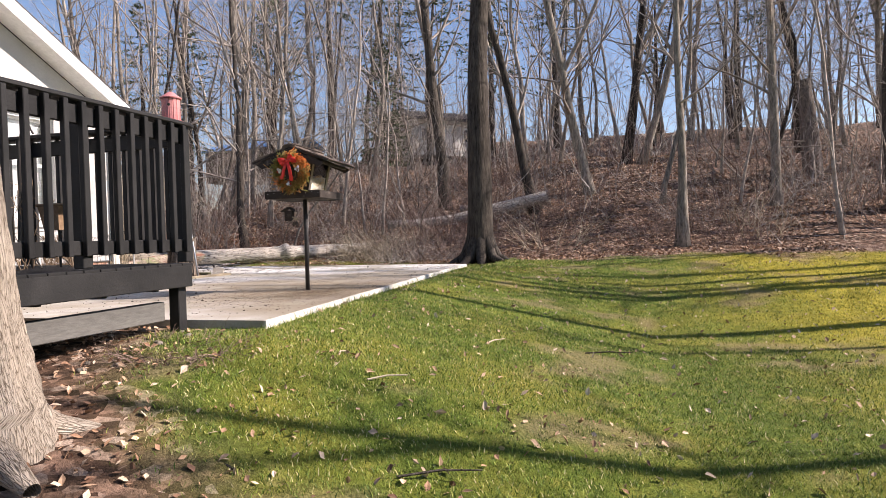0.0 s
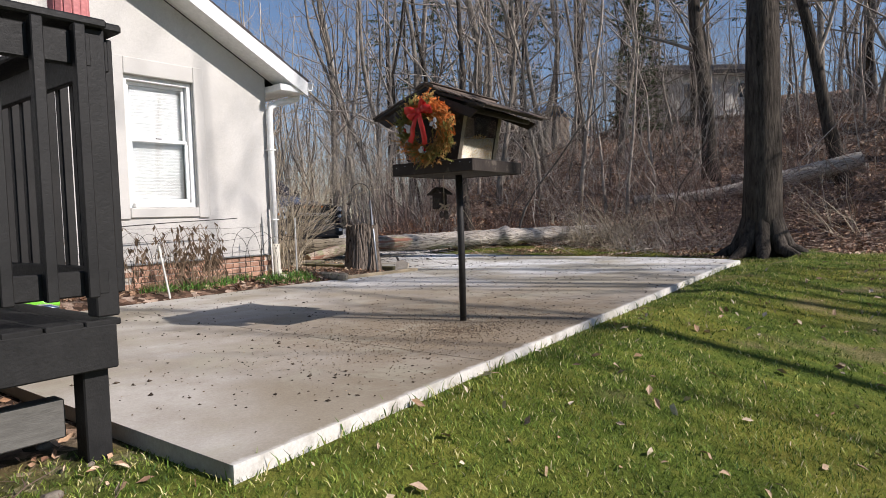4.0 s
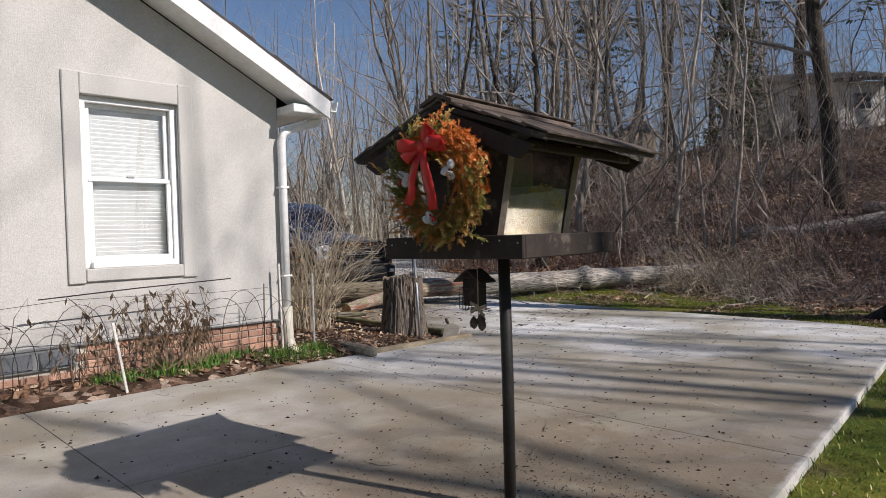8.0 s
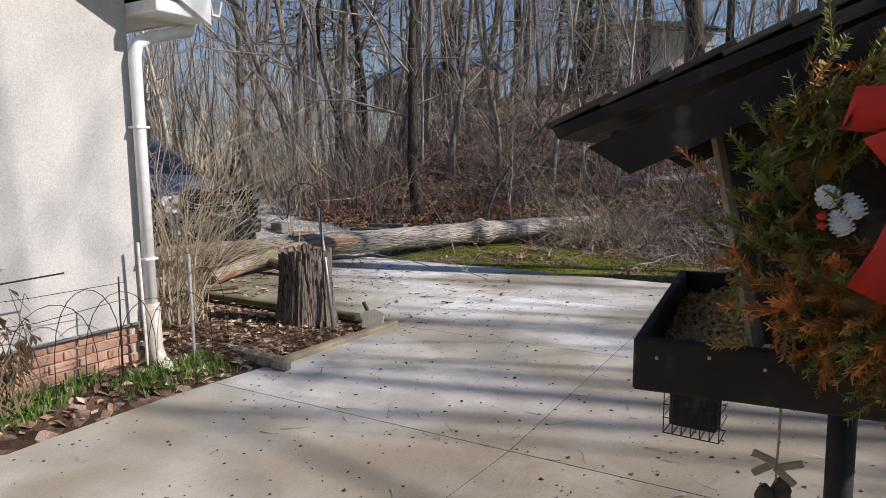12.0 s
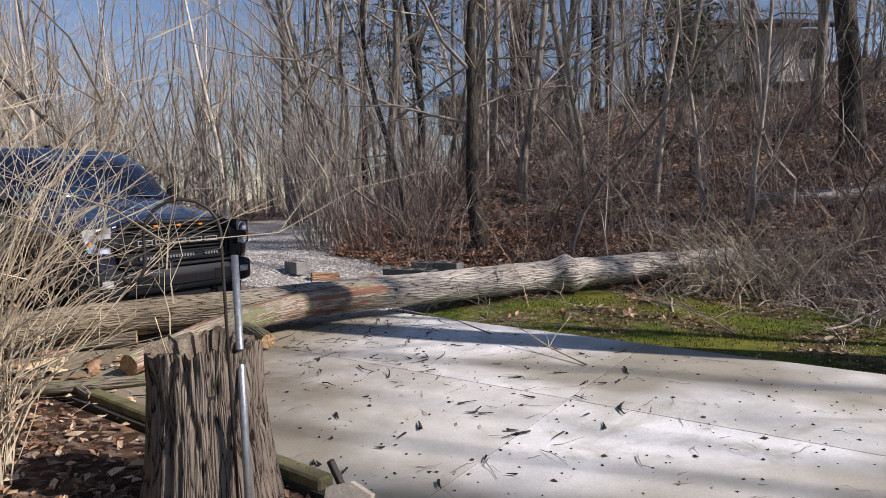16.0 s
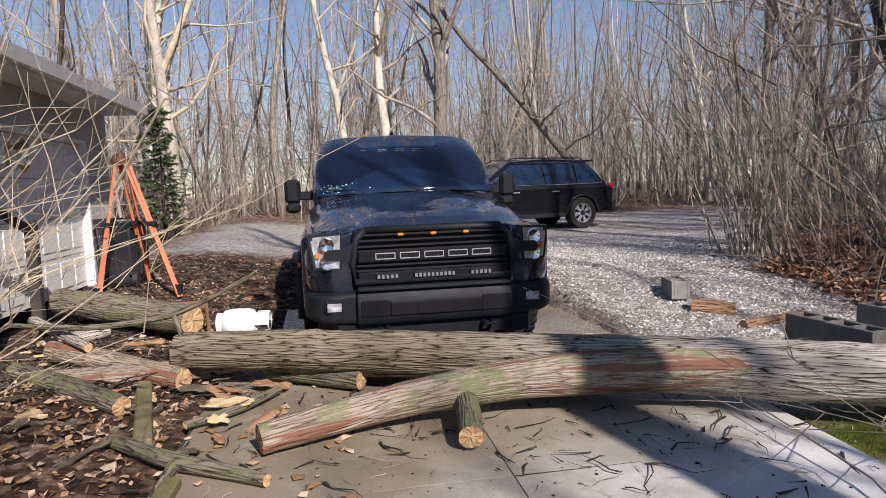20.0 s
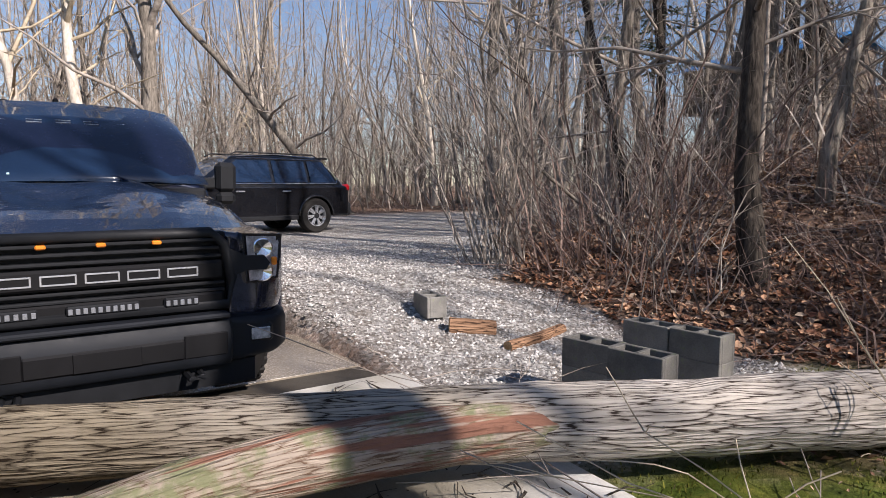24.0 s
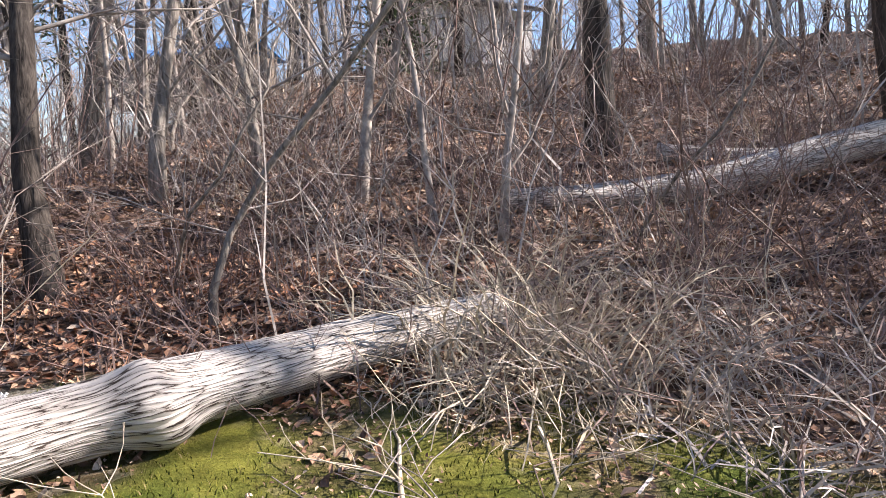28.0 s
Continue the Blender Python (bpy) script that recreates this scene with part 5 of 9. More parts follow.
    for k in range(5):
        y = 0.37 - 0.185 * k
        bars = Geo()
        for dz in (0.022, -0.022):
            bars.box((0.044, y, 0.98 + dz), (0.008, 0.15, 0.009), 0.002)
        for dy in (0.072, -0.072):
            bars.box((0.044, y + dy, 0.98), (0.008, 0.009, 0.05), 0.002)
        part("badge_mark", bars, SILVER, gr, "outlined silver mark")
    part("lamp_shelf", Geo().box((0.01, 0, 0.82), (0.05, 1.16, 0.07), 0.01), GRILLE_BLACK, gr)
    for y, w in ((-0.36, 0.17), (0.0, 0.32), (0.36, 0.17)):
        lb = part("light_bar", Geo().box((0.035, y, 0.82), (0.05, w, 0.052), 0.008), TRIM, gr)
        n = int(w / 0.03)
        for k in range(n):
            part("diode", Geo().box((0.063, y - w / 2 + w * (k + .5) / n, 0.82), (0.008, 0.02, 0.03), 0.003), DIODE, lb)
    for y in (-0.25, 0.0, 0.25):
        part("marker_lamp", Geo().box((0.03, y, 1.145), (0.04, 0.045, 0.022), 0.006), AMBER, gr)
    # bed and bits
    soften(part("bed_rail", Geo().box((-4.98, 0, 1.20), (1.7, 1.95, 0.14), 0.03), NAVY, tr), 0.02)
    part("antenna_fin", Geo().box((-3.0, 0.0, 2.03), (0.16, 0.04, 0.05), 0.015), TRIM, tr)
    part("roof_mark", Geo().box((-2.52, -0.36, 1.985), (0.05, 0.06, 0.02), 0.006), TRIM, tr)
    seat = Geo().box((-2.9, 0.4, 1.45), (0.15, 0.5, 0.6), 0.05).box((-2.9, -0.4, 1.45), (0.15, 0.5, 0.6), 0.05)
    part("seats", seat, TRIM, tr)
    return tr


TRUCK = build_truck()


def build_suv():
    ang = math.degrees(math.atan2(-0.985, 0.17))
    fx, fy = 0.17, -0.985
    # rear wheel on the near side stands at (-22.65, 18.92)
    at = Vector((-22.65, 18.92)) + Vector((fx, fy)) * 1.45 + Vector((-fy, fx)) * -0.80
    car = thing("sport_utility_car", label="black sport utility car parked on the gravel", category="car", m=pose(at.x, at.y, 0.42, 0, 0, ang))
    wx = (1.45, -1.45)
    for s in (1, -1):
        y0, y1 = (0.74, 0.95) if s > 0 else (-0.95, -0.74)
        soften(part("side_panel", Geo().prism(arch_profile(-2.32, 2.30, 0.36, 1.05, wx, 0.42), y0, y1, "y"), BLACKCAR, car), 0.06, 3)
        for x in wx:
            wheel(car, x, s * 0.82, 0.385, 0.385, 0.26, 7, SILVER, False)
            pts = [(x + 0.44 * math.cos(a), 0.955 * s, 0.39 + 0.44 * math.sin(a)) for a in [math.pi * (k / 10) for k in range(11)]]
            part("arch_trim", Geo().tube(pts, [0.025] * 11, 6), BLACKCAR, car, smooth=True)
        part("sill", Geo().box((0, s * 0.93, 0.36), (2.0, 0.06, 0.10), 0.02), TRIM, car)
        part("door_line", Geo().box((0.62, s * 0.952, 0.75), (0.008, 0.01, 0.55), 0.002), TRIM, car)
        part("door_line", Geo().box((-0.45, s * 0.952, 0.75), (0.008, 0.01, 0.55), 0.002), TRIM, car)
        for x in (0.35, -0.70):
            part("door_handle", Geo().box((x, s * 0.97, 0.93), (0.20, 0.03, 0.03), 0.01), SILVER, car)
        part("mirror", Geo().box((0.95, s * 1.06, 1.12), (0.14, 0.20, 0.15), 0.04), BLACKCAR, car)
        part("tail_light", Geo().box((-2.28, s * 0.80, 1.00), (0.16, 0.30, 0.16), 0.04), REDLENS, car, "red tail light")
        part("headlight", Geo().box((2.2, s * 0.72, 0.86), (0.2, 0.36, 0.15), 0.04), LENS, car)
        part("roof_rail", Geo().tube([(0.4, s * 0.60, 1.68), (0.25, s * 0.60, 1.745), (-1.55, s * 0.60, 1.73), (-1.7, s * 0.60, 1.66)], [0.016] * 4, 6), TRIM, car)
    part("underbody", Geo().box((0, 0, 0.62), (4.5, 1.5, 0.5), 0.08), TRIM, car)
    soften(part("hood", Geo().prism([(1.05, 0.95), (2.28, 0.80), (2.30, 0.92), (2.0, 1.02), (1.05, 1.12)], -0.90, 0.90, "y"), BLACKCAR, car), 0.05, 3)
    def ring(x, wb, zb, wt, zt):
        return mirror_y([(x, 0, zb), (x, wb, zb), (x, wb, zb + 0.08), (x, wt, zt - 0.07), (x, wt - 0.1, zt), (x, 0, zt + 0.02)])
    cab = loft([ring(1.15, 0.92, 0.95, 0.86, 1.12), ring(0.35, 0.94, 0.95, 0.68, 1.66), ring(-0.6, 0.94, 0.95, 0.68, 1.72), ring(-1.7, 0.93, 0.95, 0.66, 1.68), ring(-2.15, 0.92, 0.95, 0.76, 1.25), ring(-2.34, 0.90, 0.90, 0.84, 1.02)])
    soften(part("cabin", cab, BLACKCAR, car), 0.03, 2, 30)
    for s in (1, -1):
        for k, (xa, xb, xc, xd) in enumerate(((0.92, -0.38, -0.38, 0.32), (-0.46, -1.25, -1.25, -0.46), (-1.33, -1.98, -1.72, -1.33))):
            part("side_window", Geo().add([(xa, s * 0.925, 1.11), (xb, s * 0.925, 1.12), (xc, s * 0.735, 1.58), (xd, s * 0.735, 1.58)], [(0, 1, 2, 3)]), CARGLASS, car)
        part("window_trim", Geo().tube([(0.95, s * 0.938, 1.09), (-1.98, s * 0.935, 1.10), (-2.02, s * 0.90, 1.18), (-1.74, s * 0.735, 1.61), (0.30, s * 0.735, 1.62)], [0.011] * 5, 5), CHROME, car)
    soften(part("rear_bumper", Geo().box((-2.30, 0, 0.52), (0.26, 1.82, 0.34), 0.06), TRIM, car), 0.03)
    part("tailgate", Geo().box((-2.30, 0, 0.88), (0.10, 1.35, 0.42), 0.05), BLACKCAR, car)
    soften(part("front_bumper", Geo().box((2.30, 0, 0.56), (0.24, 1.82, 0.44), 0.08), BLACKCAR, car), 0.03)
    part("spoiler", Geo().box((-1.84, 0, 1.655), (0.26, 1.22, 0.045), 0.02, pose(0, 0, 0)), BLACKCAR, car)
    return car


SUV = build_suv()

# ---- bulk scatter ----
NR = np.random.RandomState(11)


def bulk(name, verts, faces, mat, label, category, kind="stuff", parent=None, smooth=False):
    me = bpy.data.meshes.new(name)
    me.from_pydata(verts.tolist(), [], faces.tolist())
    if smooth:
        me.polygons.foreach_set("use_smooth", [True] * len(me.polygons))
    me.materials.append(mat)
    ob = new(name, me)
    if parent:
        ob.parent = parent
        if label:
            ob["label"] = label
        return tagged(ob, kind=kind)
    return tagged(ob, label, category, "", kind)


def canes(base, az, el, length, droop, rad, steps=5, wob=0.08, sides=3):
    """Many thin stems at once: verts and faces. el: radians above level; droop: how far the tip bends down."""
    n = len(base)
    u = np.linspace(0, 1, steps + 1)
    h = np.stack((np.cos(az), np.sin(az)), 1)
    ang = el[:, None] - droop[:, None] * u[None, :]
    ds = (length / steps)[:, None]
    dxy, dz = np.cos(ang) * ds, np.sin(ang) * ds
    r_ = np.concatenate((np.zeros((n, 1)), np.cumsum(dxy[:, :-1], 1)), 1)
    z_ = np.concatenate((np.zeros((n, 1)), np.cumsum(dz[:, :-1], 1)), 1)
    p = np.empty((n, steps + 1, 3))
    p[..., 0] = base[:, 0, None] + r_ * h[:, 0, None]
    p[..., 1] = base[:, 1, None] + r_ * h[:, 1, None]
    p[..., 2] = base[:, 2, None] + z_
    p[:, 1:] += NR.normal(0, 1, (n, steps, 3)) * (wob * length[:, None, None] / steps)
    rr = rad[:, None] * (1 - 0.75 * u[None, :])
    side = np.stack((-h[:, 1], h[:, 0], np.zeros(n)), 1)[:, None, :]
    upv = np.array((0.25, 0.2, 0.95))[None, None, :]
    v = np.empty((n, steps + 1, sides, 3))
    for k in range(sides):
        a = 2 * math.pi * k / sides
        v[:, :, k] = p + (side * math.cos(a) + (upv * 0.6 + np.stack((h[:, 0], h[:, 1], np.zeros(n)), 1)[:, None, :] * -0.6) * math.sin(a)) * rr[..., None]
    idx = np.arange(n * (steps + 1) * sides).reshape(n, steps + 1, sides)
    f = [np.stack((idx[:, i, k], idx[:, i, (k + 1) % sides], idx[:, i + 1, (k + 1) % sides], idx[:, i + 1, k]), -1).reshape(-1, 4) for i in range(steps) for k in range(sides)]
    return v.reshape(-1, 3), np.concatenate(f), p


def join(*sets):
    vs, fs, n = [], [], 0
    for v, f in sets:
        vs.append(v)
        fs.append(f + n)
        n += len(v)
    return np.concatenate(vs), np.concatenate(fs)


def leaves(pos, size, tilt=0.5):
    """Curled dead leaves: two folded quads each."""
    n = len(pos)
    a = NR.uniform(0, 2 * math.pi, n)
    t1, t2 = NR.normal(0, tilt, n), NR.normal(0, tilt, n)
    ex = np.stack((np.cos(a) * np.cos(t1), np.sin(a) * np.cos(t1), np.sin(t1)), 1)
    ey = np.stack((-np.sin(a) * np.cos(t2), np.cos(a) * np.cos(t2), np.sin(t2)), 1)
    nz = np.cross(ex, ey)
    s = size[:, None]
    w = s * NR.uniform(0.35, 0.75, n)[:, None]
    curl = s * NR.uniform(0.05, 0.4, n)[:, None]
    pts = [pos - ex * s, pos - ex * s * 0.2 + ey * w + nz * curl, pos + ex * s * 0.3 + ey * w * 0.6 + nz * curl, pos + ex * s + nz * curl * 0.5, pos + ex * s * 0.2 - ey * w + nz * curl, pos - ex * s * 0.4 - ey * w * 0.7 + nz * curl]
    v = np.stack(pts, 1).reshape(-1, 3)
    b = np.arange(n)[:, None] * 6
    return v, np.concatenate((b + np.array([[0, 5, 4, 3]]), b + np.array([[0, 3, 2, 1]])))


def stones(pos, size, flat=0.7):
    """Small angular grains."""
    n = len(pos)
    d = np.array(((1, 0, 0), (0, 1, 0), (-1, 0, 0), (0, -1, 0), (0, 0, 1), (0, 0, -1)), float)
    j = NR.uniform(0.6, 1.25, (n, 6, 1))
    a = NR.uniform(0, 6.28, n)
    c, s = np.cos(a), np.sin(a)
    dd = np.repeat(d[None], n, 0) * j * np.array((1, 1, flat)) + NR.normal(0, 0.12, (n, 6, 3))
    v = np.empty_like(dd)
    v[..., 0] = dd[..., 0] * c[:, None] - dd[..., 1] * s[:, None]
    v[..., 1] = dd[..., 0] * s[:, None] + dd[..., 1] * c[:, None]
    v[..., 2] = dd[..., 2]
    v = v * size[:, None, None] + pos[:, None]
    t = np.array(((0, 1, 4), (1, 2, 4), (2, 3, 4), (3, 0, 4), (1, 0, 5), (2, 1, 5), (3, 2, 5), (0, 3, 5)))
    return v.reshape(-1, 3), (np.arange(n)[:, None, None] * 6 + t[None]).reshape(-1, 3)


def ground_points(n, x0, x1, y0, y1, keep=None, lift=0.0):
    xs, ys = NR.uniform(x0, x1, n), NR.uniform(y0, y1, n)
    out = [(x, y, height(x, y) + lift) for x, y in zip(xs, ys) if keep is None or keep(x, y)]
    return np.array(out)


# ---- bird feeder ----
FEED_WOOD = varied("dark_stained_wood", (0.020, 0.016, 0.014), (0.055, 0.043, 0.036), 3, 40, 0.7, 0, 0.5, 0.006, (1, 1, 1), (0.09, 0.075, 0.06))
FEED_ROOF = varied("weathered_roof_wood", (0.05, 0.038, 0.032), (0.15, 0.12, 0.10), 5, 60, 0.9, 0, 0.7, 0.008, rnd_mix=0.35)
FEED_GREY = varied("bare_grey_wood", (0.20, 0.17, 0.13), (0.36, 0.31, 0.25), 5, 60, 0.9, 0, 0.5, 0.006)
SEED = islands("bird_seed", [(0, (0.55, 0.36, 0.13)), (0.5, (0.72, 0.55, 0.27)), (0.85, (0.62, 0.34, 0.12)), (1, (0.10, 0.08, 0.06))], 0.6)
POLE = varied("black_pole", (0.018, 0.018, 0.018), (0.05, 0.046, 0.043), 4, 50, 0.55, 0.2)


def build_feeder():
    fd = thing("bird_feeder", (-4.24, 8.13, 0), "dark weathered wooden bird feeder on a black pole", "bird feeder", rz=5)
    part("pole", Geo().tube([(0, 0, -0.02), (0.005, 0, 0.6), (0, 0, 1.2)], [0.028, 0.028, 0.028], 14), POLE, fd, smooth=True)
    W, D, Z = 0.362, 0.39, 1.20
    tray = part("tray", Geo().box((0, 0, Z + 0.012), (2 * W - 0.03, 2 * D - 0.03, 0.022), 0.003), FEED_WOOD, fd)
    for c, s in (((0, -D, Z + 0.045), (2 * W + 0.02, 0.02, 0.095)), ((0, D, Z + 0.045), (2 * W + 0.02, 0.02, 0.095)), ((-W, 0, Z + 0.045), (0.02, 2 * D - 0.021, 0.095)), ((W, 0, Z + 0.045), (0.02, 2 * D - 0.021, 0.095))):
        part("tray_side", Geo().box(c, s, 0.004), FEED_WOOD, tray)
    for k in range(9):
        part("nail", Geo().lathe([(0.0035, 0), (0.003, 0.003), (0.0005, 0.004)], 6, pose(-W + 0.03 + 0.085 * k, -D - 0.0095, Z + 0.06 + 0.01 * (k % 2), 90, 0, 0)), SILVER, tray)
    body = part("hopper", Geo().prism([(-0.15, Z + 0.03), (0.15, Z + 0.03), (0.255, 1.68), (0, 1.775), (-0.255, 1.68)], -0.285, -0.265, "y"), FEED_WOOD, fd)
    part("end_board", Geo().prism([(-0.15, Z + 0.03), (0.15, Z + 0.03), (0.255, 1.68), (0, 1.775), (-0.255, 1.68)], 0.265, 0.285, "y"), FEED_WOOD, body)
    for s in (1, -1):
        for y in (-0.27, 0.27):
            part("batten", Geo().tube([(s * 0.165, y, Z + 0.03), (s * 0.262, y, 1.70)], [0.018, 0.018], 4), FEED_GREY, body)
        g = part("pane", Geo().add([(s * 0.155, -0.26, Z + 0.06), (s * 0.155, 0.26, Z + 0.06), (s * 0.250, 0.26, 1.68), (s * 0.250, -0.26, 1.68), (s * 0.159, -0.26, Z + 0.06), (s * 0.159, 0.26, Z + 0.06), (s * 0.254, 0.26, 1.68), (s * 0.254, -0.26, 1.68)], [(0, 1, 2, 3), (4, 5, 6, 7), (0, 1, 5, 4), (2, 3, 7, 6), (0, 3, 7, 4), (1, 2, 6, 5)]), GLASS, body)
        g.visible_shadow = False
        part("seed_backing", Geo().add([(s * 0.150, -0.255, Z + 0.05), (s * 0.150, 0.255, Z + 0.05), (s * 0.196, 0.255, Z + 0.30), (s * 0.196, -0.255, Z + 0.255), (s * 0.03, -0.255, Z + 0.05), (s * 0.03, 0.255, Z + 0.05), (s * 0.03, 0.255, Z + 0.33), (s * 0.03, -0.255, Z + 0.29)], [(0, 1, 2, 3), (4, 5, 6, 7), (0, 1, 5, 4), (2, 3, 7, 6), (0, 3, 7, 4), (1, 2, 6, 5)]), varied("seed_dust", (0.40, 0.36, 0.29), (0.62, 0.57, 0.48), 9, 120, 0.85, 0, 0.8, 0.01), body, "pale dusty seed filling the hopper")
    part("inner_board", Geo().box((0, 0, 1.45), (0.02, 0.52, 0.48), 0.004), FEED_GREY, body)
    # seed in the tray and behind the panes
    pts, sz = [], []
    rg = random.Random(2)
    for s in (1, -1):
        for k in range(3000 if s > 0 else 700):
            x, y = rg.uniform(0.15, W - 0.015), rg.uniform(-D + 0.02, D - 0.02)
            pts.append((s * x, y, Z + 0.028 + rg.uniform(0, 0.012) + 0.045 * smooth01(0.33, 0.15, x)))
            sz.append(rg.uniform(0.0045, 0.0085))
        for k in range(1700):
            v = rg.uniform(-0.25, 0.25)
            u = rg.random() ** 1.3
            top = 0.23 + 0.03 * math.sin(v * 14 + s)
            z = Z + 0.06 + u * top
            pts.append((s * (0.148 + 0.2 * (z - Z - 0.06)), v, z))
            sz.append(rg.uniform(0.004, 0.007))
    v, f = stones(np.array(pts), np.array(sz), 0.8)
    bulk("seed", v, f, SEED, "golden mixed bird seed", "", parent=tray)
    for s in (1, -1):
        part("seed_bed", Geo().prism([(s * 0.13, Z + 0.025), (s * (W - 0.012), Z + 0.025), (s * (W - 0.012), Z + 0.026), (s * 0.15, Z + 0.06)], -D + 0.012, D - 0.012, "y"), varied("seed_mass", (0.50, 0.36, 0.15), (0.66, 0.50, 0.25), 30, 140, 0.8, 0, 1.0, 0.01), tray)
    # roof
    half, ze, zr = 0.50, 1.64, 1.825
    y0, y1 = -0.445, 0.56
    for s in (1, -1):
        roof = part("roof", Geo().prism([(s * half, ze), (0, zr), (0, zr + 0.02), (s * (half + 0.012), ze + 0.018)], y0, y1, "y"), FEED_WOOD, fd)
        me = Geo().box((0, 0, 0), (0.125, 0.10, 0.010), 0.002).mesh("shingle", FEED_ROOF)
        tilt = math.degrees(math.atan2(zr - ze, half))
        for r in range(6):
            for k in range(11):
                x = half - 0.035 - 0.092 * r
                yy = y0 + 0.05 + 0.0985 * k
                again(me, "shingle", roof, pose(s * x, yy, ze + 0.034 + (half - x) / half * (zr - ze), 0, s * (tilt + 4), rg.uniform(-1.5, 1.5)))
        part("rafter", Geo().prism([(s * (half - 0.05), ze - 0.015), (s * (half - 0.12), ze - 0.06), (0, zr - 0.075), (0, zr - 0.005)], y0 + 0.005, y0 + 0.03, "y"), FEED_WOOD, roof)
        part("rafter", Geo().prism([(s * (half - 0.05), ze - 0.015), (s * (half - 0.12), ze - 0.06), (0, zr - 0.075), (0, zr - 0.005)], y1 - 0.03, y1 - 0.005, "y"), FEED_WOOD, roof)
        part("eave_strip", Geo().box((s * (half - 0.10), 0.03, ze - 0.005), (0.03, y1 - y0 - 0.08, 0.035), 0.004), FEED_WOOD, roof)
    part("ridge_cap", Geo().prism([(-0.085, zr + 0.012), (0, zr + 0.044), (0.085, zr + 0.012), (0.085, zr + 0.026), (0, zr + 0.062), (-0.085, zr + 0.026)], y0 - 0.012, y1 - 0.04, "y"), FEED_ROOF, fd)
    # spilled husks under it
    n = 6500
    a, d = NR.uniform(0, 6.28, n), np.abs(NR.normal(0, 0.75, n))
    pos = np.stack((-4.0 + np.cos(a) * d, 7.75 + np.sin(a) * d * 1.25, np.full(n, 0.003)), 1)
    pos = pos[[in_patio(p[0], p[1], -0.06) for p in pos]]
    v, f = stones(pos, NR.uniform(0.003, 0.0075, len(pos)), 0.5)
    bulk("seed_husks", v, f, islands("husks", [(0, (0.04, 0.03, 0.025)), (0.6, (0.14, 0.10, 0.07)), (1, (0.42, 0.34, 0.23))], 0.8), "scattered dark seed husks on the concrete", "husks")
    return fd


build_feeder()

# ---- wreath ----
def fir(name, c1, c2):
    return varied(name, c1, c2, 8, 60, 0.7, 0, 0.0)


FIR = [fir("fir_green", (0.15, 0.155, 0.035), (0.34, 0.31, 0.09)), fir("fir_rust", (0.62, 0.17, 0.03), (0.85, 0.36, 0.10)), fir("fir_brown", (0.30, 0.15, 0.045), (0.56, 0.31, 0.10)), fir("fir_gold", (0.50, 0.32, 0.08), (0.75, 0.55, 0.22))]
RIBBON = plain("red_ribbon", (0.56, 0.018, 0.012), 0.5, 0, 0.12)


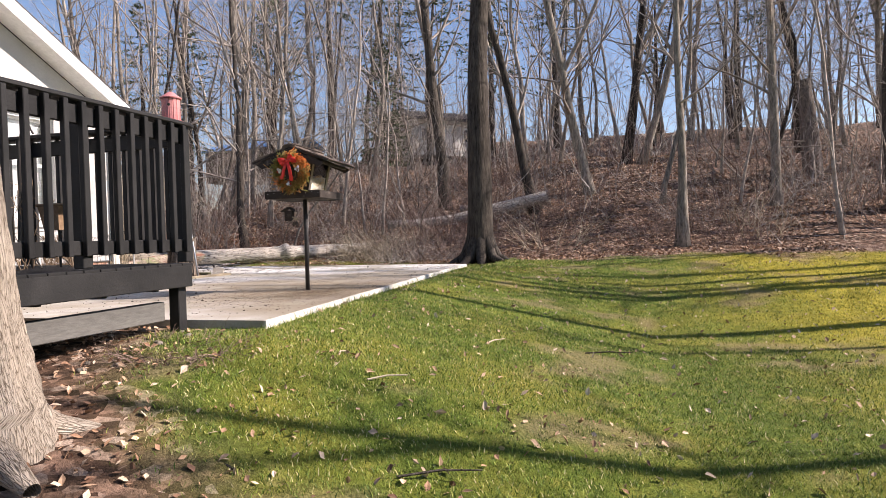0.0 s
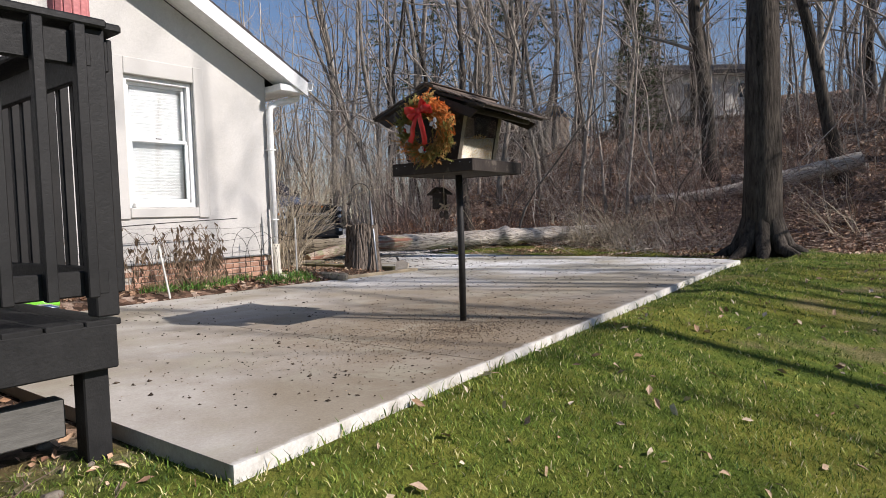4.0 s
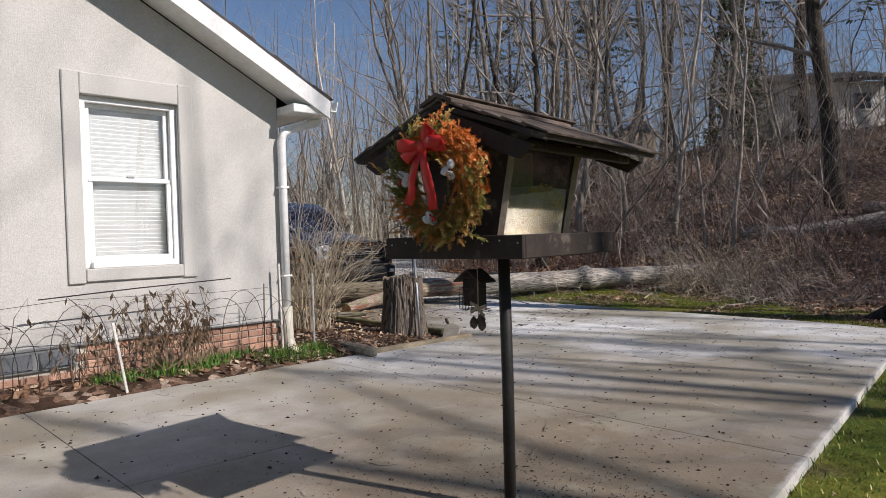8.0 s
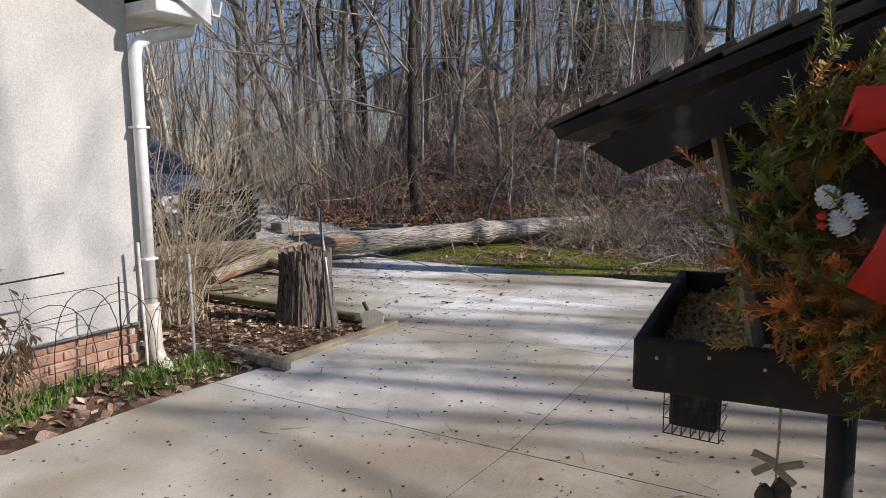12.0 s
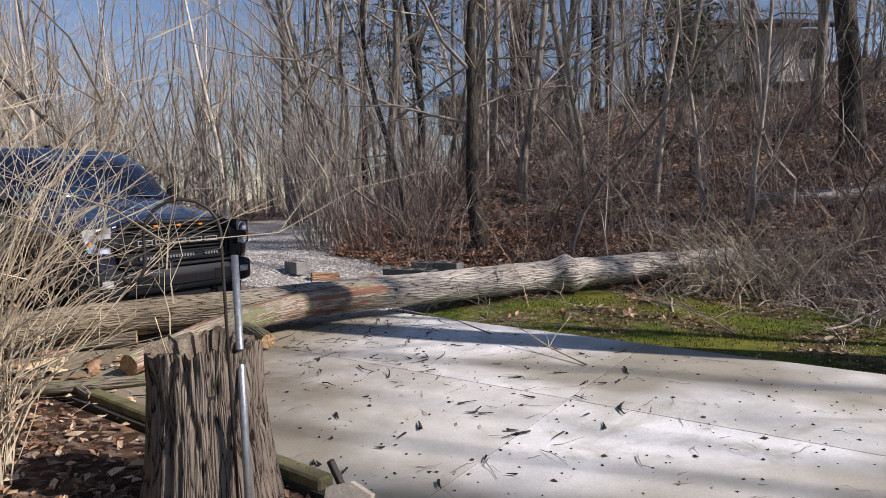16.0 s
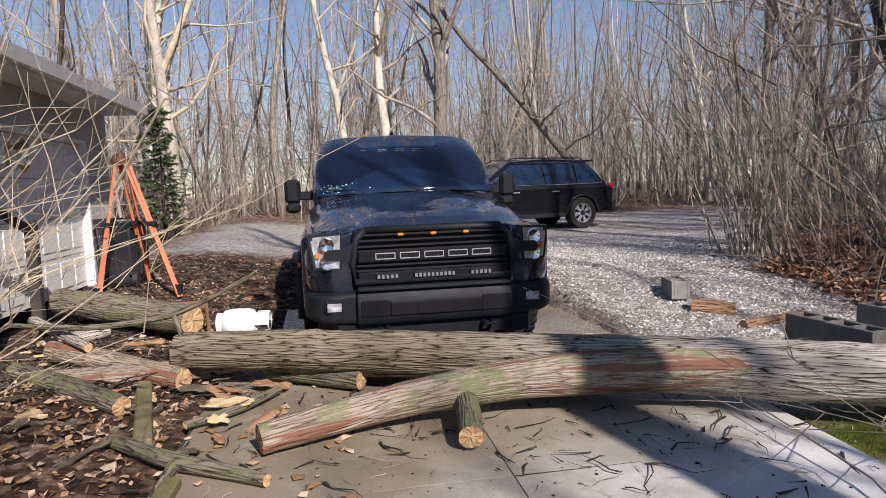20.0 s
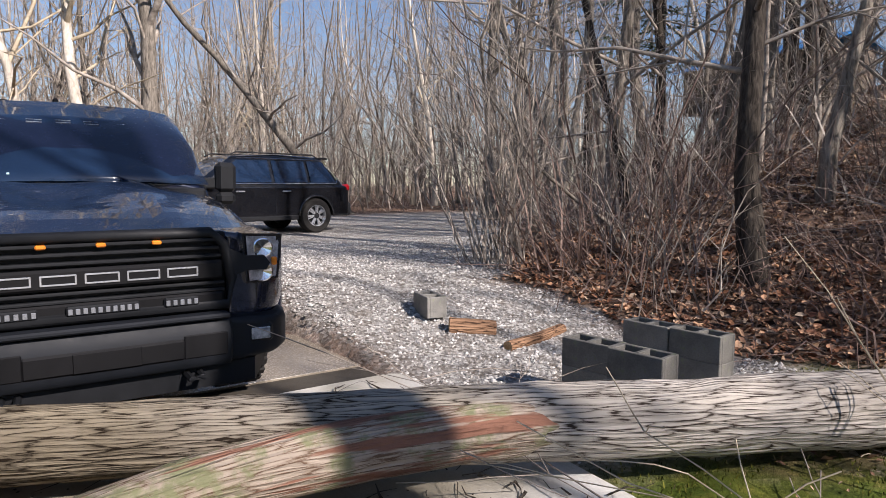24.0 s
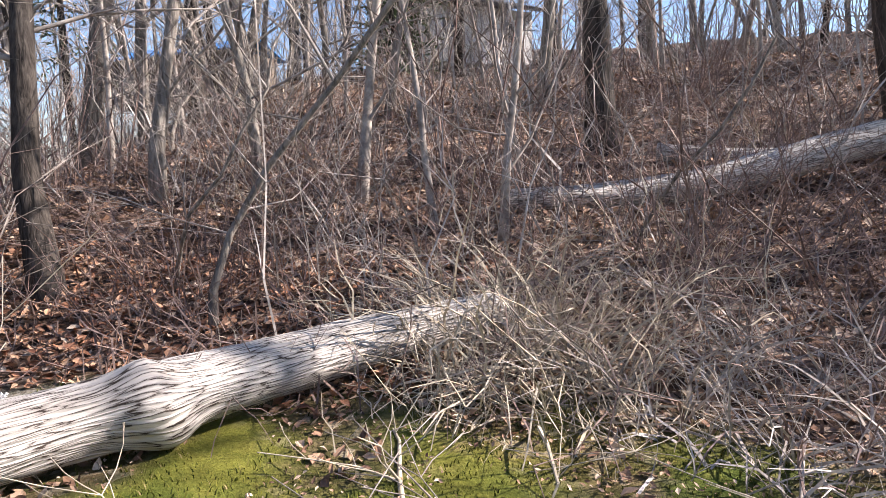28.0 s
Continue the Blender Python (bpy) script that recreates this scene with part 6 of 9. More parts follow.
def build_wreath():
    wr = thing("wreath", m=pose(-4.24, 8.13, 0, 0, 0, 5) @ pose(0.03, -0.475, 1.525, 5, 0, 0), label="faded fir wreath with red bow hung on the feeder", category="wreath")
    rg = random.Random(12)
    sets = [Geo() for _ in FIR]
    part("ring", Geo().tube([(0.165 * math.cos(a), 0.0, 0.165 * math.sin(a)) for a in [2 * math.pi * k / 24 for k in range(25)]], [0.03] * 25, 8), FIR[2], wr)
    for k in range(820):
        a = rg.uniform(0, 2 * math.pi)
        rad = rg.gauss(0.17, 0.036)
        p = Vector((rad * math.cos(a), rg.uniform(-0.055, 0.02), rad * math.sin(a)))
        out = Vector((math.cos(a), 0, math.sin(a)))
        tan = Vector((-math.sin(a), 0, math.cos(a)))
        d = (tan * rg.choice((-1, -1, 1)) * rg.uniform(0.4, 1.1) + out * rg.uniform(-0.1, 1.0) + Vector((0, -rg.uniform(0.0, 0.8), 0)) + Vector((0, 0, -0.25))).normalized()
        L = rg.uniform(0.045, 0.085)
        deg = math.degrees(a) % 360
        if 20 < deg < 80:
            kind = 1 if rg.random() < 0.85 else 2
        elif 80 <= deg < 130:
            kind = rg.choice((0, 0, 3, 1))
        elif 130 <= deg < 200:
            kind = rg.choice((0, 0, 0, 2))
        elif 200 <= deg < 270:
            kind = rg.choice((2, 2, 0, 1))
        elif 270 <= deg < 330:
            kind = rg.choice((2, 3, 0, 2))
        else:
            kind = rg.choice((2, 0, 3, 1))
        g = sets[kind]
        q = p + d * L
        g.tube([p, p.lerp(q, .5) + Vector((0, 0, -0.003)), q], [0.0022, 0.0018, 0.001], 3, False)
        s1 = d.cross(Vector((0.2, 1, 0.1))).normalized()
        s2 = d.cross(s1)
        for j in range(40):
            u = (j + 0.5) / 40
            b = p + d * (L * u)
            th = rg.uniform(0, 6.28)
            nd_ = (s1 * math.cos(th) + s2 * math.sin(th) + d * 0.75).normalized()
            ln = 0.017 * (1 - 0.35 * u)
            w = d.cross(nd_).normalized() * 0.0019
            n = len(g.v)
            e = b + nd_ * ln
            g.v += [tuple(b - w), tuple(b + w), tuple(e + w * .5), tuple(e - w * .5)]
            g.f.append((n, n + 1, n + 2, n + 3))
    for g, mt, nm in zip(sets, FIR, ("green", "rust", "brown", "golden")):
        tagged(part("fir_foliage", g, mt, wr, nm + " dried fir sprigs", fix=False), kind="stuff")
    # bow
    def strip(pts, w, tw=0.0):
        g = Geo()
        n = len(pts)
        for i, p in enumerate(pts):
            p = Vector(p)
            d = (Vector(pts[min(i + 1, n - 1)]) - Vector(pts[max(i - 1, 0)])).normalized()
            s = d.cross(Vector((0, 1, 0)))
            s = (s.normalized() if s.length > 0.1 else Vector((1, 0, 0)))
            wd = w[i] if isinstance(w, list) else w
            g.v += [tuple(p - s * wd / 2), tuple(p + Vector((0, 0.004 * math.sin(i * 2.1), 0))), tuple(p + s * wd / 2)]
        for i in range(n - 1):
            g.f += [(3 * i, 3 * i + 1, 3 * i + 4, 3 * i + 3), (3 * i + 1, 3 * i + 2, 3 * i + 5, 3 * i + 4)]
        return g
    bow = part("bow", Geo().box((0, -0.095, 0.135), (0.045, 0.03, 0.042), 0.012), RIBBON, wr, "red ribbon bow")
    z = 0.135
    for nm, pts, w in (("loop", [(0.01, -0.10, z), (0.06, -0.125, z + 0.014), (0.105, -0.115, z + 0.005), (0.112, -0.09, z), (0.06, -0.085, z - 0.004), (0.01, -0.09, z)], [0.03, 0.048, 0.056, 0.056, 0.045, 0.03]),
                       ("loop", [(-0.01, -0.10, z), (-0.06, -0.125, z + 0.012), (-0.115, -0.115, z + 0.014), (-0.12, -0.09, z + 0.01), (-0.06, -0.085, z), (-0.01, -0.09, z)], [0.03, 0.048, 0.05, 0.05, 0.045, 0.03]),
                       ("loop", [(-0.012, -0.10, z), (-0.05, -0.12, z - 0.025), (-0.085, -0.115, z - 0.045), (-0.075, -0.09, z - 0.05), (-0.01, -0.09, z - 0.01)], [0.03, 0.045, 0.055, 0.05, 0.03]),
                       ("loop", [(0.012, -0.10, z + 0.01), (0.03, -0.115, z + 0.05), (0.045, -0.11, z + 0.075), (0.055, -0.09, z + 0.06), (0.01, -0.09, z + 0.01)], [0.025, 0.03, 0.035, 0.035, 0.03]),
                       ("tail", [(-0.008, -0.10, z - 0.01), (-0.028, -0.115, z - 0.07), (-0.052, -0.118, z - 0.13), (-0.062, -0.108, z - 0.17), (-0.088, -0.112, z - 0.225)], [0.028, 0.036, 0.040, 0.042, 0.046]),
                       ("tail", [(0.008, -0.10, z - 0.01), (0.022, -0.118, z - 0.07), (0.038, -0.122, z - 0.13), (0.04, -0.11, z - 0.19), (0.044, -0.112, z - 0.25)], [0.028, 0.040, 0.045, 0.045, 0.046])):
        ob = part(nm, strip(pts, w), RIBBON, bow, smooth=True)
        so = ob.modifiers.new("thick", "SOLIDIFY")
        so.thickness = 0.0015
    cone_b = varied("cone_scale", (0.07, 0.055, 0.045), (0.15, 0.12, 0.10), 20, 60, 0.8)
    cone_w = plain("frosted_tip", (0.72, 0.71, 0.69), 0.7)
    berry = plain("red_berry", (0.5, 0.012, 0.015), 0.25)
    for c, pale in (((-0.135, 0.035), 1), ((-0.105, 0.022), 1), ((-0.118, 0.0), 1), ((0.098, 0.03), 1), ((0.13, 0.055), 1), ((0.125, 0.012), 0), ((-0.02, -0.155), 1), ((0.012, -0.16), 0), ((-0.002, -0.14), 1)):
        a = rg.uniform(-40, 40)
        m = Matrix.Translation((c[0], -0.085, c[1])) @ pose(0, 0, 0, rg.uniform(-30, 60), a, 0)
        cone = part("pine_cone", Geo().lathe([(0.003, -0.018), (0.010, -0.010), (0.011, 0.002), (0.007, 0.013), (0.002, 0.019)], 10, m), cone_w if pale else cone_b, wr, "white-frosted pine cone" if pale else "brown pine cone with pale tips")
        tips = Geo()
        for r in range(6):
            z2 = -0.0145 + 0.006 * r
            rr = 0.013 * (1 - ((z2 + 0.003) / 0.024) ** 2)
            for k in range(9):
                t = 2 * math.pi * (k + 0.5 * (r % 2)) / 9
                tips.box((rr * math.cos(t), rr * math.sin(t), z2), (0.005, 0.005, 0.0024), 0.0008, m)
        tagged(part("cone_scale", tips, cone_w, cone, fix=False), kind="stuff")
    for k in range(9):
        c = rg.choice(((-0.142, 0.012), (-0.135, 0.006), (0.018, -0.148)))
        part("berry", Geo().lathe([(0.001, -0.006), (0.005, -0.003), (0.006, 0.001), (0.003, 0.005), (0.0005, 0.006)], 8, Matrix.Translation((c[0] + rg.uniform(-.012, .012), -0.092, c[1] + rg.uniform(-.01, .01)))), berry, wr, smooth=True)
    return wr


build_wreath()


def build_suet():
    m = pose(-4.24, 8.13, 0, 0, 0, 5) @ pose(-0.30, 0.16, 1.0, 0, 0, -8) @ Matrix.Scale(1.15, 4)
    su = thing("suet_feeder", m=m, label="small dark house-shaped wire suet feeder hung below the tray", category="bird feeder")
    wire = plain("black_wire", (0.02, 0.02, 0.02), 0.5, 0.3)
    part("back", Geo().box((0, 0.0, 0.0), (0.10, 0.055, 0.12), 0.004), FEED_WOOD, su)
    for s in (1, -1):
        part("roof", Geo().prism([(0, 0.095), (s * 0.085, 0.045), (s * 0.085, 0.053), (0, 0.105)], -0.05, 0.05, "y"), FEED_WOOD, su)
    cage = part("cage", Geo().tube([(-0.058, -0.04, -0.075), (0.058, -0.04, -0.075), (0.058, 0.04, -0.075), (-0.058, 0.04, -0.075), (-0.058, -0.04, -0.075)], [0.0016] * 5, 4), wire, su)
    for k in range(7):
        x = -0.058 + 0.0193 * k
        part("wire", Geo().tube([(x, -0.04, 0.04), (x, -0.04, -0.075), (x, 0.04, -0.075)], [0.0014] * 3, 4), wire, cage)
    for z in (0.02, -0.01, -0.04):
        part("wire", Geo().tube([(-0.06, 0.04, z), (-0.06, -0.04, z), (0.06, -0.04, z), (0.06, 0.04, z)], [0.0014] * 4, 4), wire, cage)
    part("hanger", Geo().tube([(0, 0, 0.10), (0, 0, 0.18)], [0.0018] * 2, 4), wire, su)
    m2 = pose(-4.24, 8.13, 0, 0, 0, 5) @ pose(-0.12, -0.05, 1.205)
    orn = thing("cone_ornament", m=m2, label="hanging ornament of pine cones with a burlap bow", category="ornament")
    burlap = varied("burlap", (0.30, 0.24, 0.17), (0.45, 0.37, 0.27), 20, 90, 0.9)
    part("cord", Geo().tube([(0, 0, 0), (0.002, 0, -0.15), (0, 0, -0.30)], [0.002, 0.003, 0.002], 5), burlap, orn)
    for a in (20, 160, 215, -40):
        part("bow_loop", Geo().box((0.027, 0, -0.005), (0.05, 0.006, 0.016), 0.004, pose(0, 0, -0.255, 0, -a, 0)), burlap, orn)
    cone_b = varied("ornament_cone", (0.06, 0.045, 0.035), (0.14, 0.11, 0.09), 20, 60, 0.8)
    for dx, dz in ((-0.02, -0.325), (0.015, -0.335), (0.012, -0.31)):
        part("pine_cone", Geo().lathe([(0.003, -0.03), (0.016, -0.018), (0.021, 0.0), (0.013, 0.02), (0.003, 0.03)], 11, Matrix.Translation((dx, dx * 0.5, dz))), cone_b, orn)
    return su


build_suet()

# ---- logs, stump ----
def log_bark(name, dark, light, moss=None, peel=None, scale=7.0, aged=None):
    """Furrowed bark that follows the stem by the attribute "stem" (round x, round y, along)."""
    def build(nt, bs):
        at = nt.nodes.new("ShaderNodeAttribute")
        at.attribute_name = "stem"
        mp = nt.nodes.new("ShaderNodeMapping")
        mp.inputs["Scale"].default_value = (1, 1, 0.075)
        nt.links.new(at.outputs["Vector"], mp.inputs["Vector"])
        v = mp.outputs["Vector"]
        warp = nt.nodes.new("ShaderNodeVectorMath")
        warp.operation = "MULTIPLY_ADD"
        wn = nt.nodes.new("ShaderNodeTexNoise")
        wn.inputs["Scale"].default_value = scale * 3
        nt.links.new(v, wn.inputs["Vector"])
        nt.links.new(wn.outputs["Color"], warp.inputs[0])
        warp.inputs[1].default_value = (0.035, 0.035, 0.035)
        nt.links.new(v, warp.inputs[2])
        vor = nt.nodes.new("ShaderNodeTexVoronoi")
        vor.feature = "DISTANCE_TO_EDGE"
        vor.inputs["Scale"].default_value = scale * 6
        nt.links.new(warp.outputs[0], vor.inputs["Vector"])
        fib = noise_node(nt, v, scale * 14, 4, 0.7, 0.2)
        add = nt.nodes.new("ShaderNodeMath")
        add.operation = "MULTIPLY_ADD"
        nt.links.new(fib, add.inputs[0])
        add.inputs[1].default_value = 0.46
        nt.links.new(vor.outputs["Distance"], add.inputs[2])
        rid = add.outputs[0]
        big = noise_node(nt, v, scale * 0.8, 3, 0.5)
        col = ramp(nt, rid, [(0.235, dark), (0.28, tuple(a * 0.4 + b * 0.6 for a, b in zip(dark, light))), (0.38, light)])
        col = mix(nt, 1.0, col, ramp(nt, big, [(0.3, (0.72, 0.70, 0.68)), (0.7, (1.15, 1.15, 1.15))]), "MULTIPLY")
        if moss:
            col = mix(nt, ramp(nt, noise_node(nt, at.outputs["Vector"], 5, 5, 0.7), [(0.5, (0, 0, 0)), (0.62, (0.9, 0.9, 0.9))]), col, moss)
        if peel:
            col = mix(nt, ramp(nt, noise_node(nt, v, 11, 4, 0.55), [(0.55, (0, 0, 0)), (0.59, (1, 1, 1))]), col, peel)
        if aged:
            sep = nt.nodes.new("ShaderNodeSeparateXYZ")
            nt.links.new(at.outputs["Vector"], sep.inputs[0])
            wob = nt.nodes.new("ShaderNodeMath")
            wob.operation = "MULTIPLY_ADD"
            nt.links.new(noise_node(nt, at.outputs["Vector"], 2.5, 4, 0.6), wob.inputs[0])
            wob.inputs[1].default_value = 2.5
            nt.links.new(sep.outputs["Z"], wob.inputs[2])
            span = nt.nodes.new("ShaderNodeMapRange")
            span.inputs["From Min"].default_value, span.inputs["From Max"].default_value = aged
            span.inputs["To Min"].default_value, span.inputs["To Max"].default_value = 1.0, 0.0
            nt.links.new(wob.outputs[0], span.inputs["Value"])
            col = mix(nt, span.outputs[0], col, mix(nt, 1.0, col, (0.50, 0.46, 0.37), "MULTIPLY"))
        nt.links.new(col, bs.inputs["Base Color"])
        bump(nt, bs, rid, 0.8, 0.03)
    return material(name, build, 0.9)


LOG_OLD = log_bark("aging_log_bark", (0.05, 0.038, 0.03), (0.56, 0.515, 0.455), aged=(12.2, 15.4))
LOG_PALE = log_bark("pale_log_bark", (0.06, 0.047, 0.037), (0.56, 0.515, 0.455))
LOG_GREEN = log_bark("lichen_log_bark", (0.045, 0.037, 0.027), (0.24, 0.21, 0.165), (0.19, 0.20, 0.095))
LOG_PEEL = log_bark("peeling_log_bark", (0.14, 0.09, 0.06), (0.42, 0.35, 0.28), (0.20, 0.21, 0.11), (0.25, 0.125, 0.085))
LOG_BROWN = log_bark("brown_log_bark", (0.06, 0.034, 0.022), (0.36, 0.215, 0.13))
STUMP_BARK = log_bark("stump_bark", (0.025, 0.02, 0.016), (0.23, 0.19, 0.155), None, None, 9.0)
CUT = varied("cut_wood", (0.42, 0.25, 0.12), (0.60, 0.42, 0.24), 14, 80, 0.9, 0, 0.5, 0.006)
INNER_RED = varied("peeled_wood", (0.30, 0.13, 0.08), (0.48, 0.25, 0.15), 6, 60, 0.8, 0, 0.4, 0.006)


def stem_mesh(name, pts, radii, mat, step=0.05, sides=36, ridge=0.10, seed=0, knots=(), cap=True, hole=None):
    """A log or trunk with furrowed relief along a curved axis."""
    P = [Vector(p) for p in pts]
    acc = [0.0]
    for a, b in zip(P, P[1:]):
        acc.append(acc[-1] + (b - a).length)
    n = max(4, int(acc[-1] / step))
    def sample(s):
        for i in range(len(P) - 1):
            if s <= acc[i + 1] or i == len(P) - 2:
                u = (s - acc[i]) / max(acc[i + 1] - acc[i], 1e-6)
                p0, p1, p2, p3 = P[max(i - 1, 0)], P[i], P[i + 1], P[min(i + 2, len(P) - 1)]
                q = 0.5 * ((2 * p1) + (p2 - p0) * u + (2 * p0 - 5 * p1 + 4 * p2 - p3) * u * u + (3 * p1 - p0 - 3 * p2 + p3) * u ** 3)
                return q, radii[i] * (1 - u) + radii[i + 1] * u
    ref = Vector((0.13, 0.05, 1)).normalized()
    V, F, A = [], [], []
    for i in range(n + 1):
        s = acc[-1] * i / n
        c, r = sample(s)
        c2, _ = sample(min(s + 0.02, acc[-1]))
        c1, _ = sample(max(s - 0.02, 0))
        d = (c2 - c1).normalized()
        a = d.cross(ref)
        if a.length < 0.2:
            a = d.cross(Vector((1, 0, 0)))
        a.normalize()
        b = a.cross(d)
        for j in range(sides):
            t = 2 * math.pi * j / sides
            ct, st = math.cos(t), math.sin(t)
            rd = noise.noise((ct * r * 44 + seed, st * r * 44, s * 3.6)) * ridge + 0.07 * noise.noise((ct + seed, st, s * 1.4))
            rr = r * (1 + rd)
            for ks, kt, kr, kh in knots:
                dt = (t - kt + math.pi) % (2 * math.pi) - math.pi
                rr += kh * math.exp(-((s - ks) / kr) ** 2 - (dt * r / kr) ** 2)
            V.append(tuple(c + a * (ct * rr) + b * (st * rr)))
            A += [ct * r, st * r, s + seed * 3]
    for i in range(n):
        for j in range(sides):
            k = (j + 1) % sides
            F.append((i * sides + j, i * sides + k, (i + 1) * sides + k, (i + 1) * sides + j))
    me = bpy.data.meshes.new(name)
    me.from_pydata(V, [], F)
    at = me.attributes.new("stem", "FLOAT_VECTOR", "POINT")
    at.data.foreach_set("vector", A)
    me.polygons.foreach_set("use_smooth", [True] * len(me.polygons))
    me.materials.append(mat)
    ends = []
    for i0 in (0, n * sides):
        ring = [Vector(V[i0 + j]) for j in range(sides)]
        c = sum(ring, Vector()) / sides
        g = Geo()
        rg = random.Random(seed + i0)
        axis = (Vector(V[sides]) - Vector(V[0])).normalized() * (-1 if i0 == 0 else 1)
        for f_ in (0.995, 0.7, 0.35):
            g.v += [tuple(c + (q - c) * f_ + axis * rg.uniform(-0.012, 0.004)) for q in ring]
        g.v.append(tuple(c))
        for k in range(2):
            g.f += [(k * sides + j, k * sides + (j + 1) % sides, (k + 1) * sides + (j + 1) % sides, (k + 1) * sides + j) for j in range(sides)]
        g.f += [(2 * sides + j, 2 * sides + (j + 1) % sides, 3 * sides) for j in range(sides)]
        ends.append(g)
    return me, ends


def build_log(name, pts, radii, mat, label, seed=0, cut=(True, True), knots=(), step=0.05, sides=36, ridge=0.10, category="log", cutmat=None, group=""):
    pts = [(p[0] - 0.35, p[1] - 0.08, p[2]) for p in pts]
    ob = thing(name, (0, 0, 0), label, category, group)
    me, ends = stem_mesh("bark", pts, radii, mat, step, sides, ridge, seed, knots)
    b = new("bark", me)
    b.parent = ob
    for e, yes in zip(ends, cut):
        if yes:
            part("cut_end", e, cutmat or CUT, ob, "sawn end grain")
    return ob


MAIN = [(x + 0.35, y + 0.08, z) for x, y, z in ((-13.05, 11.6, 0.27), (-12.75, 12.4, 0.28), (-12.45, 13.15, 0.28), (-12.1, 13.95, 0.28), (-11.7, 14.7, 0.28), (-11.4, 15.3, 0.28), (-11.08, 15.85, 0.28), (-10.75, 16.5, 0.28), (-10.38, 17.2, 0.29), (-9.96, 17.85, 0.30), (-9.5, 18.6, 0.31), (-8.95, 19.4, 0.33), (-8.4, 20.05, 0.34))]
build_log("fallen_tree", MAIN, [0.15, 0.165, 0.17, 0.175, 0.185, 0.19, 0.195, 0.195, 0.20, 0.205, 0.19, 0.18, 0.165], LOG_OLD, "long fallen grey-barked trunk with a swollen knot across the drive", 3, knots=((6.78, 0.35, 0.16, 0.13), (6.92, -0.5, 0.15, 0.09), (6.82, 1.2, 0.13, 0.07), (1.2, 1.2, 0.08, 0.03), (5.2, 1.0, 0.1, 0.03)))
build_log("fallen_limb", [(-10.98, 12.47, 0.10), (-11.16, 13.0, 0.14), (-11.25, 13.5, 0.19), (-11.26, 14.1, 0.24), (-11.15, 14.75, 0.27), (-10.97, 15.38, 0.28), (-10.74, 15.86, 0.27)], [0.088, 0.10, 0.115, 0.13, 0.15, 0.15, 0.11], LOG_PEEL, "forked fallen limb with peeling bark and a sawn end", 9, cut=(True, False))
build_log("limb_stub", [(-11.2, 13.75, 0.16), (-10.95, 13.72, 0.13), (-10.72, 13.68, 0.09)], [0.07, 0.075, 0.075], LOG_GREEN, "short sawn stub on the concrete", 14, sides=20)
build_log("fallen_tree", [(x, y, max(z, height(x, y) + 0.1)) for x, y, z in ((-8.3, 22.8, 0.80), (-7.0, 23.2, 1.02), (-5.7, 23.6, 1.32), (-4.1, 24.1, 1.70), (-2.7, 24.5, 2.0))], [0.14, 0.17, 0.20, 0.22, 0.23], LOG_PALE, "pale fallen trunk lying up the wooded slope", 21, step=0.09, sides=28)
build_log("mossy_log", [(-13.9, 11.55, 0.30), (-14.4, 10.8, 0.36), (-14.95, 9.95, 0.42)], [0.15, 0.155, 0.15], LOG_GREEN, "thick lichen-covered log beside the garage", 31)
build_log("mossy_piece", [(-12.52, 12.4, 0.10), (-12.3, 12.75, 0.10), (-12.05, 13.12, 0.09)], [0.075, 0.08, 0.075], LOG_GREEN, "short mossy log under the fallen trunk", 33, sides=24)
build_log("peeled_log", [(-12.75, 11.9, 0.10), (-12.68, 11.4, 0.10), (-12.6, 10.7, 0.12)], [0.09, 0.10, 0.085], LOG_PEEL, "red peeling log among wood chips", 35, sides=24)
build_log("cut_log", [(-13.75, 10.2, 0.15), (-14.2, 10.65, 0.2)], [0.075, 0.07], LOG_PALE, "short sawn log among the debris", 37, sides=20)
build_log("lichen_branch", [(-11.35, 11.55, 0.05), (-10.95, 11.95, 0.055), (-10.78, 12.2, 0.05), (-10.55, 12.55, 0.04)], [0.045, 0.05, 0.045, 0.036], LOG_GREEN, "pale lichen-crusted sawn branch on the concrete", 39, sides=16, category="branch")
build_log("lichen_branch", [(-10.88, 12.02, 0.05), (-10.62, 12.0, 0.03)], [0.035, 0.025], LOG_GREEN, "forked offshoot of a lichen-crusted branch", 40, sides=12, category="branch")
build_log("thin_branch", [(-13.6, 10.0, 0.42), (-13.0, 10.9, 0.46), (-12.75, 11.6, 0.56), (-12.55, 12.1, 0.78), (-12.45, 12.35, 0.92)], [0.022, 0.026, 0.024, 0.018, 0.012], LOG_GREEN, "slim green-grey branch leaning over the log", 41, sides=10, category="branch")
build_log("thin_branch", [(-12.72, 11.65, 0.56), (-12.62, 11.72, 0.40), (-12.6, 11.75, 0.30)], [0.02, 0.016, 0.014], LOG_GREEN, "slim green-grey side branch resting on the log", 42, sides=8, category="branch")
build_log("log_round", [(x, y, height(x, y) + 0.085) for x, y in ((-13.44, 16.68), (-13.22, 17.05))], [0.085, 0.08], LOG_BROWN, "short brown log on the gravel", 43, sides=22, group="cut wood on the gravel")
build_log("log_round", [(x, y, height(x, y) + 0.055) for x, y in ((-12.82, 16.87), (-12.92, 17.3), (-13.05, 17.73))], [0.05, 0.058, 0.05], LOG_BROWN, "slim reddish log on the gravel", 45, sides=18, group="cut wood on the gravel")
build_log("slope_log", [(x, y, height(x, y) + 0.12) for x, y in ((-6.2, 25.5), (-4.5, 25.1), (-2.6, 25.2))], [0.14, 0.16, 0.13], LOG_PALE, "fallen log lying on the leafy slope", 47, sides=18, step=0.12)
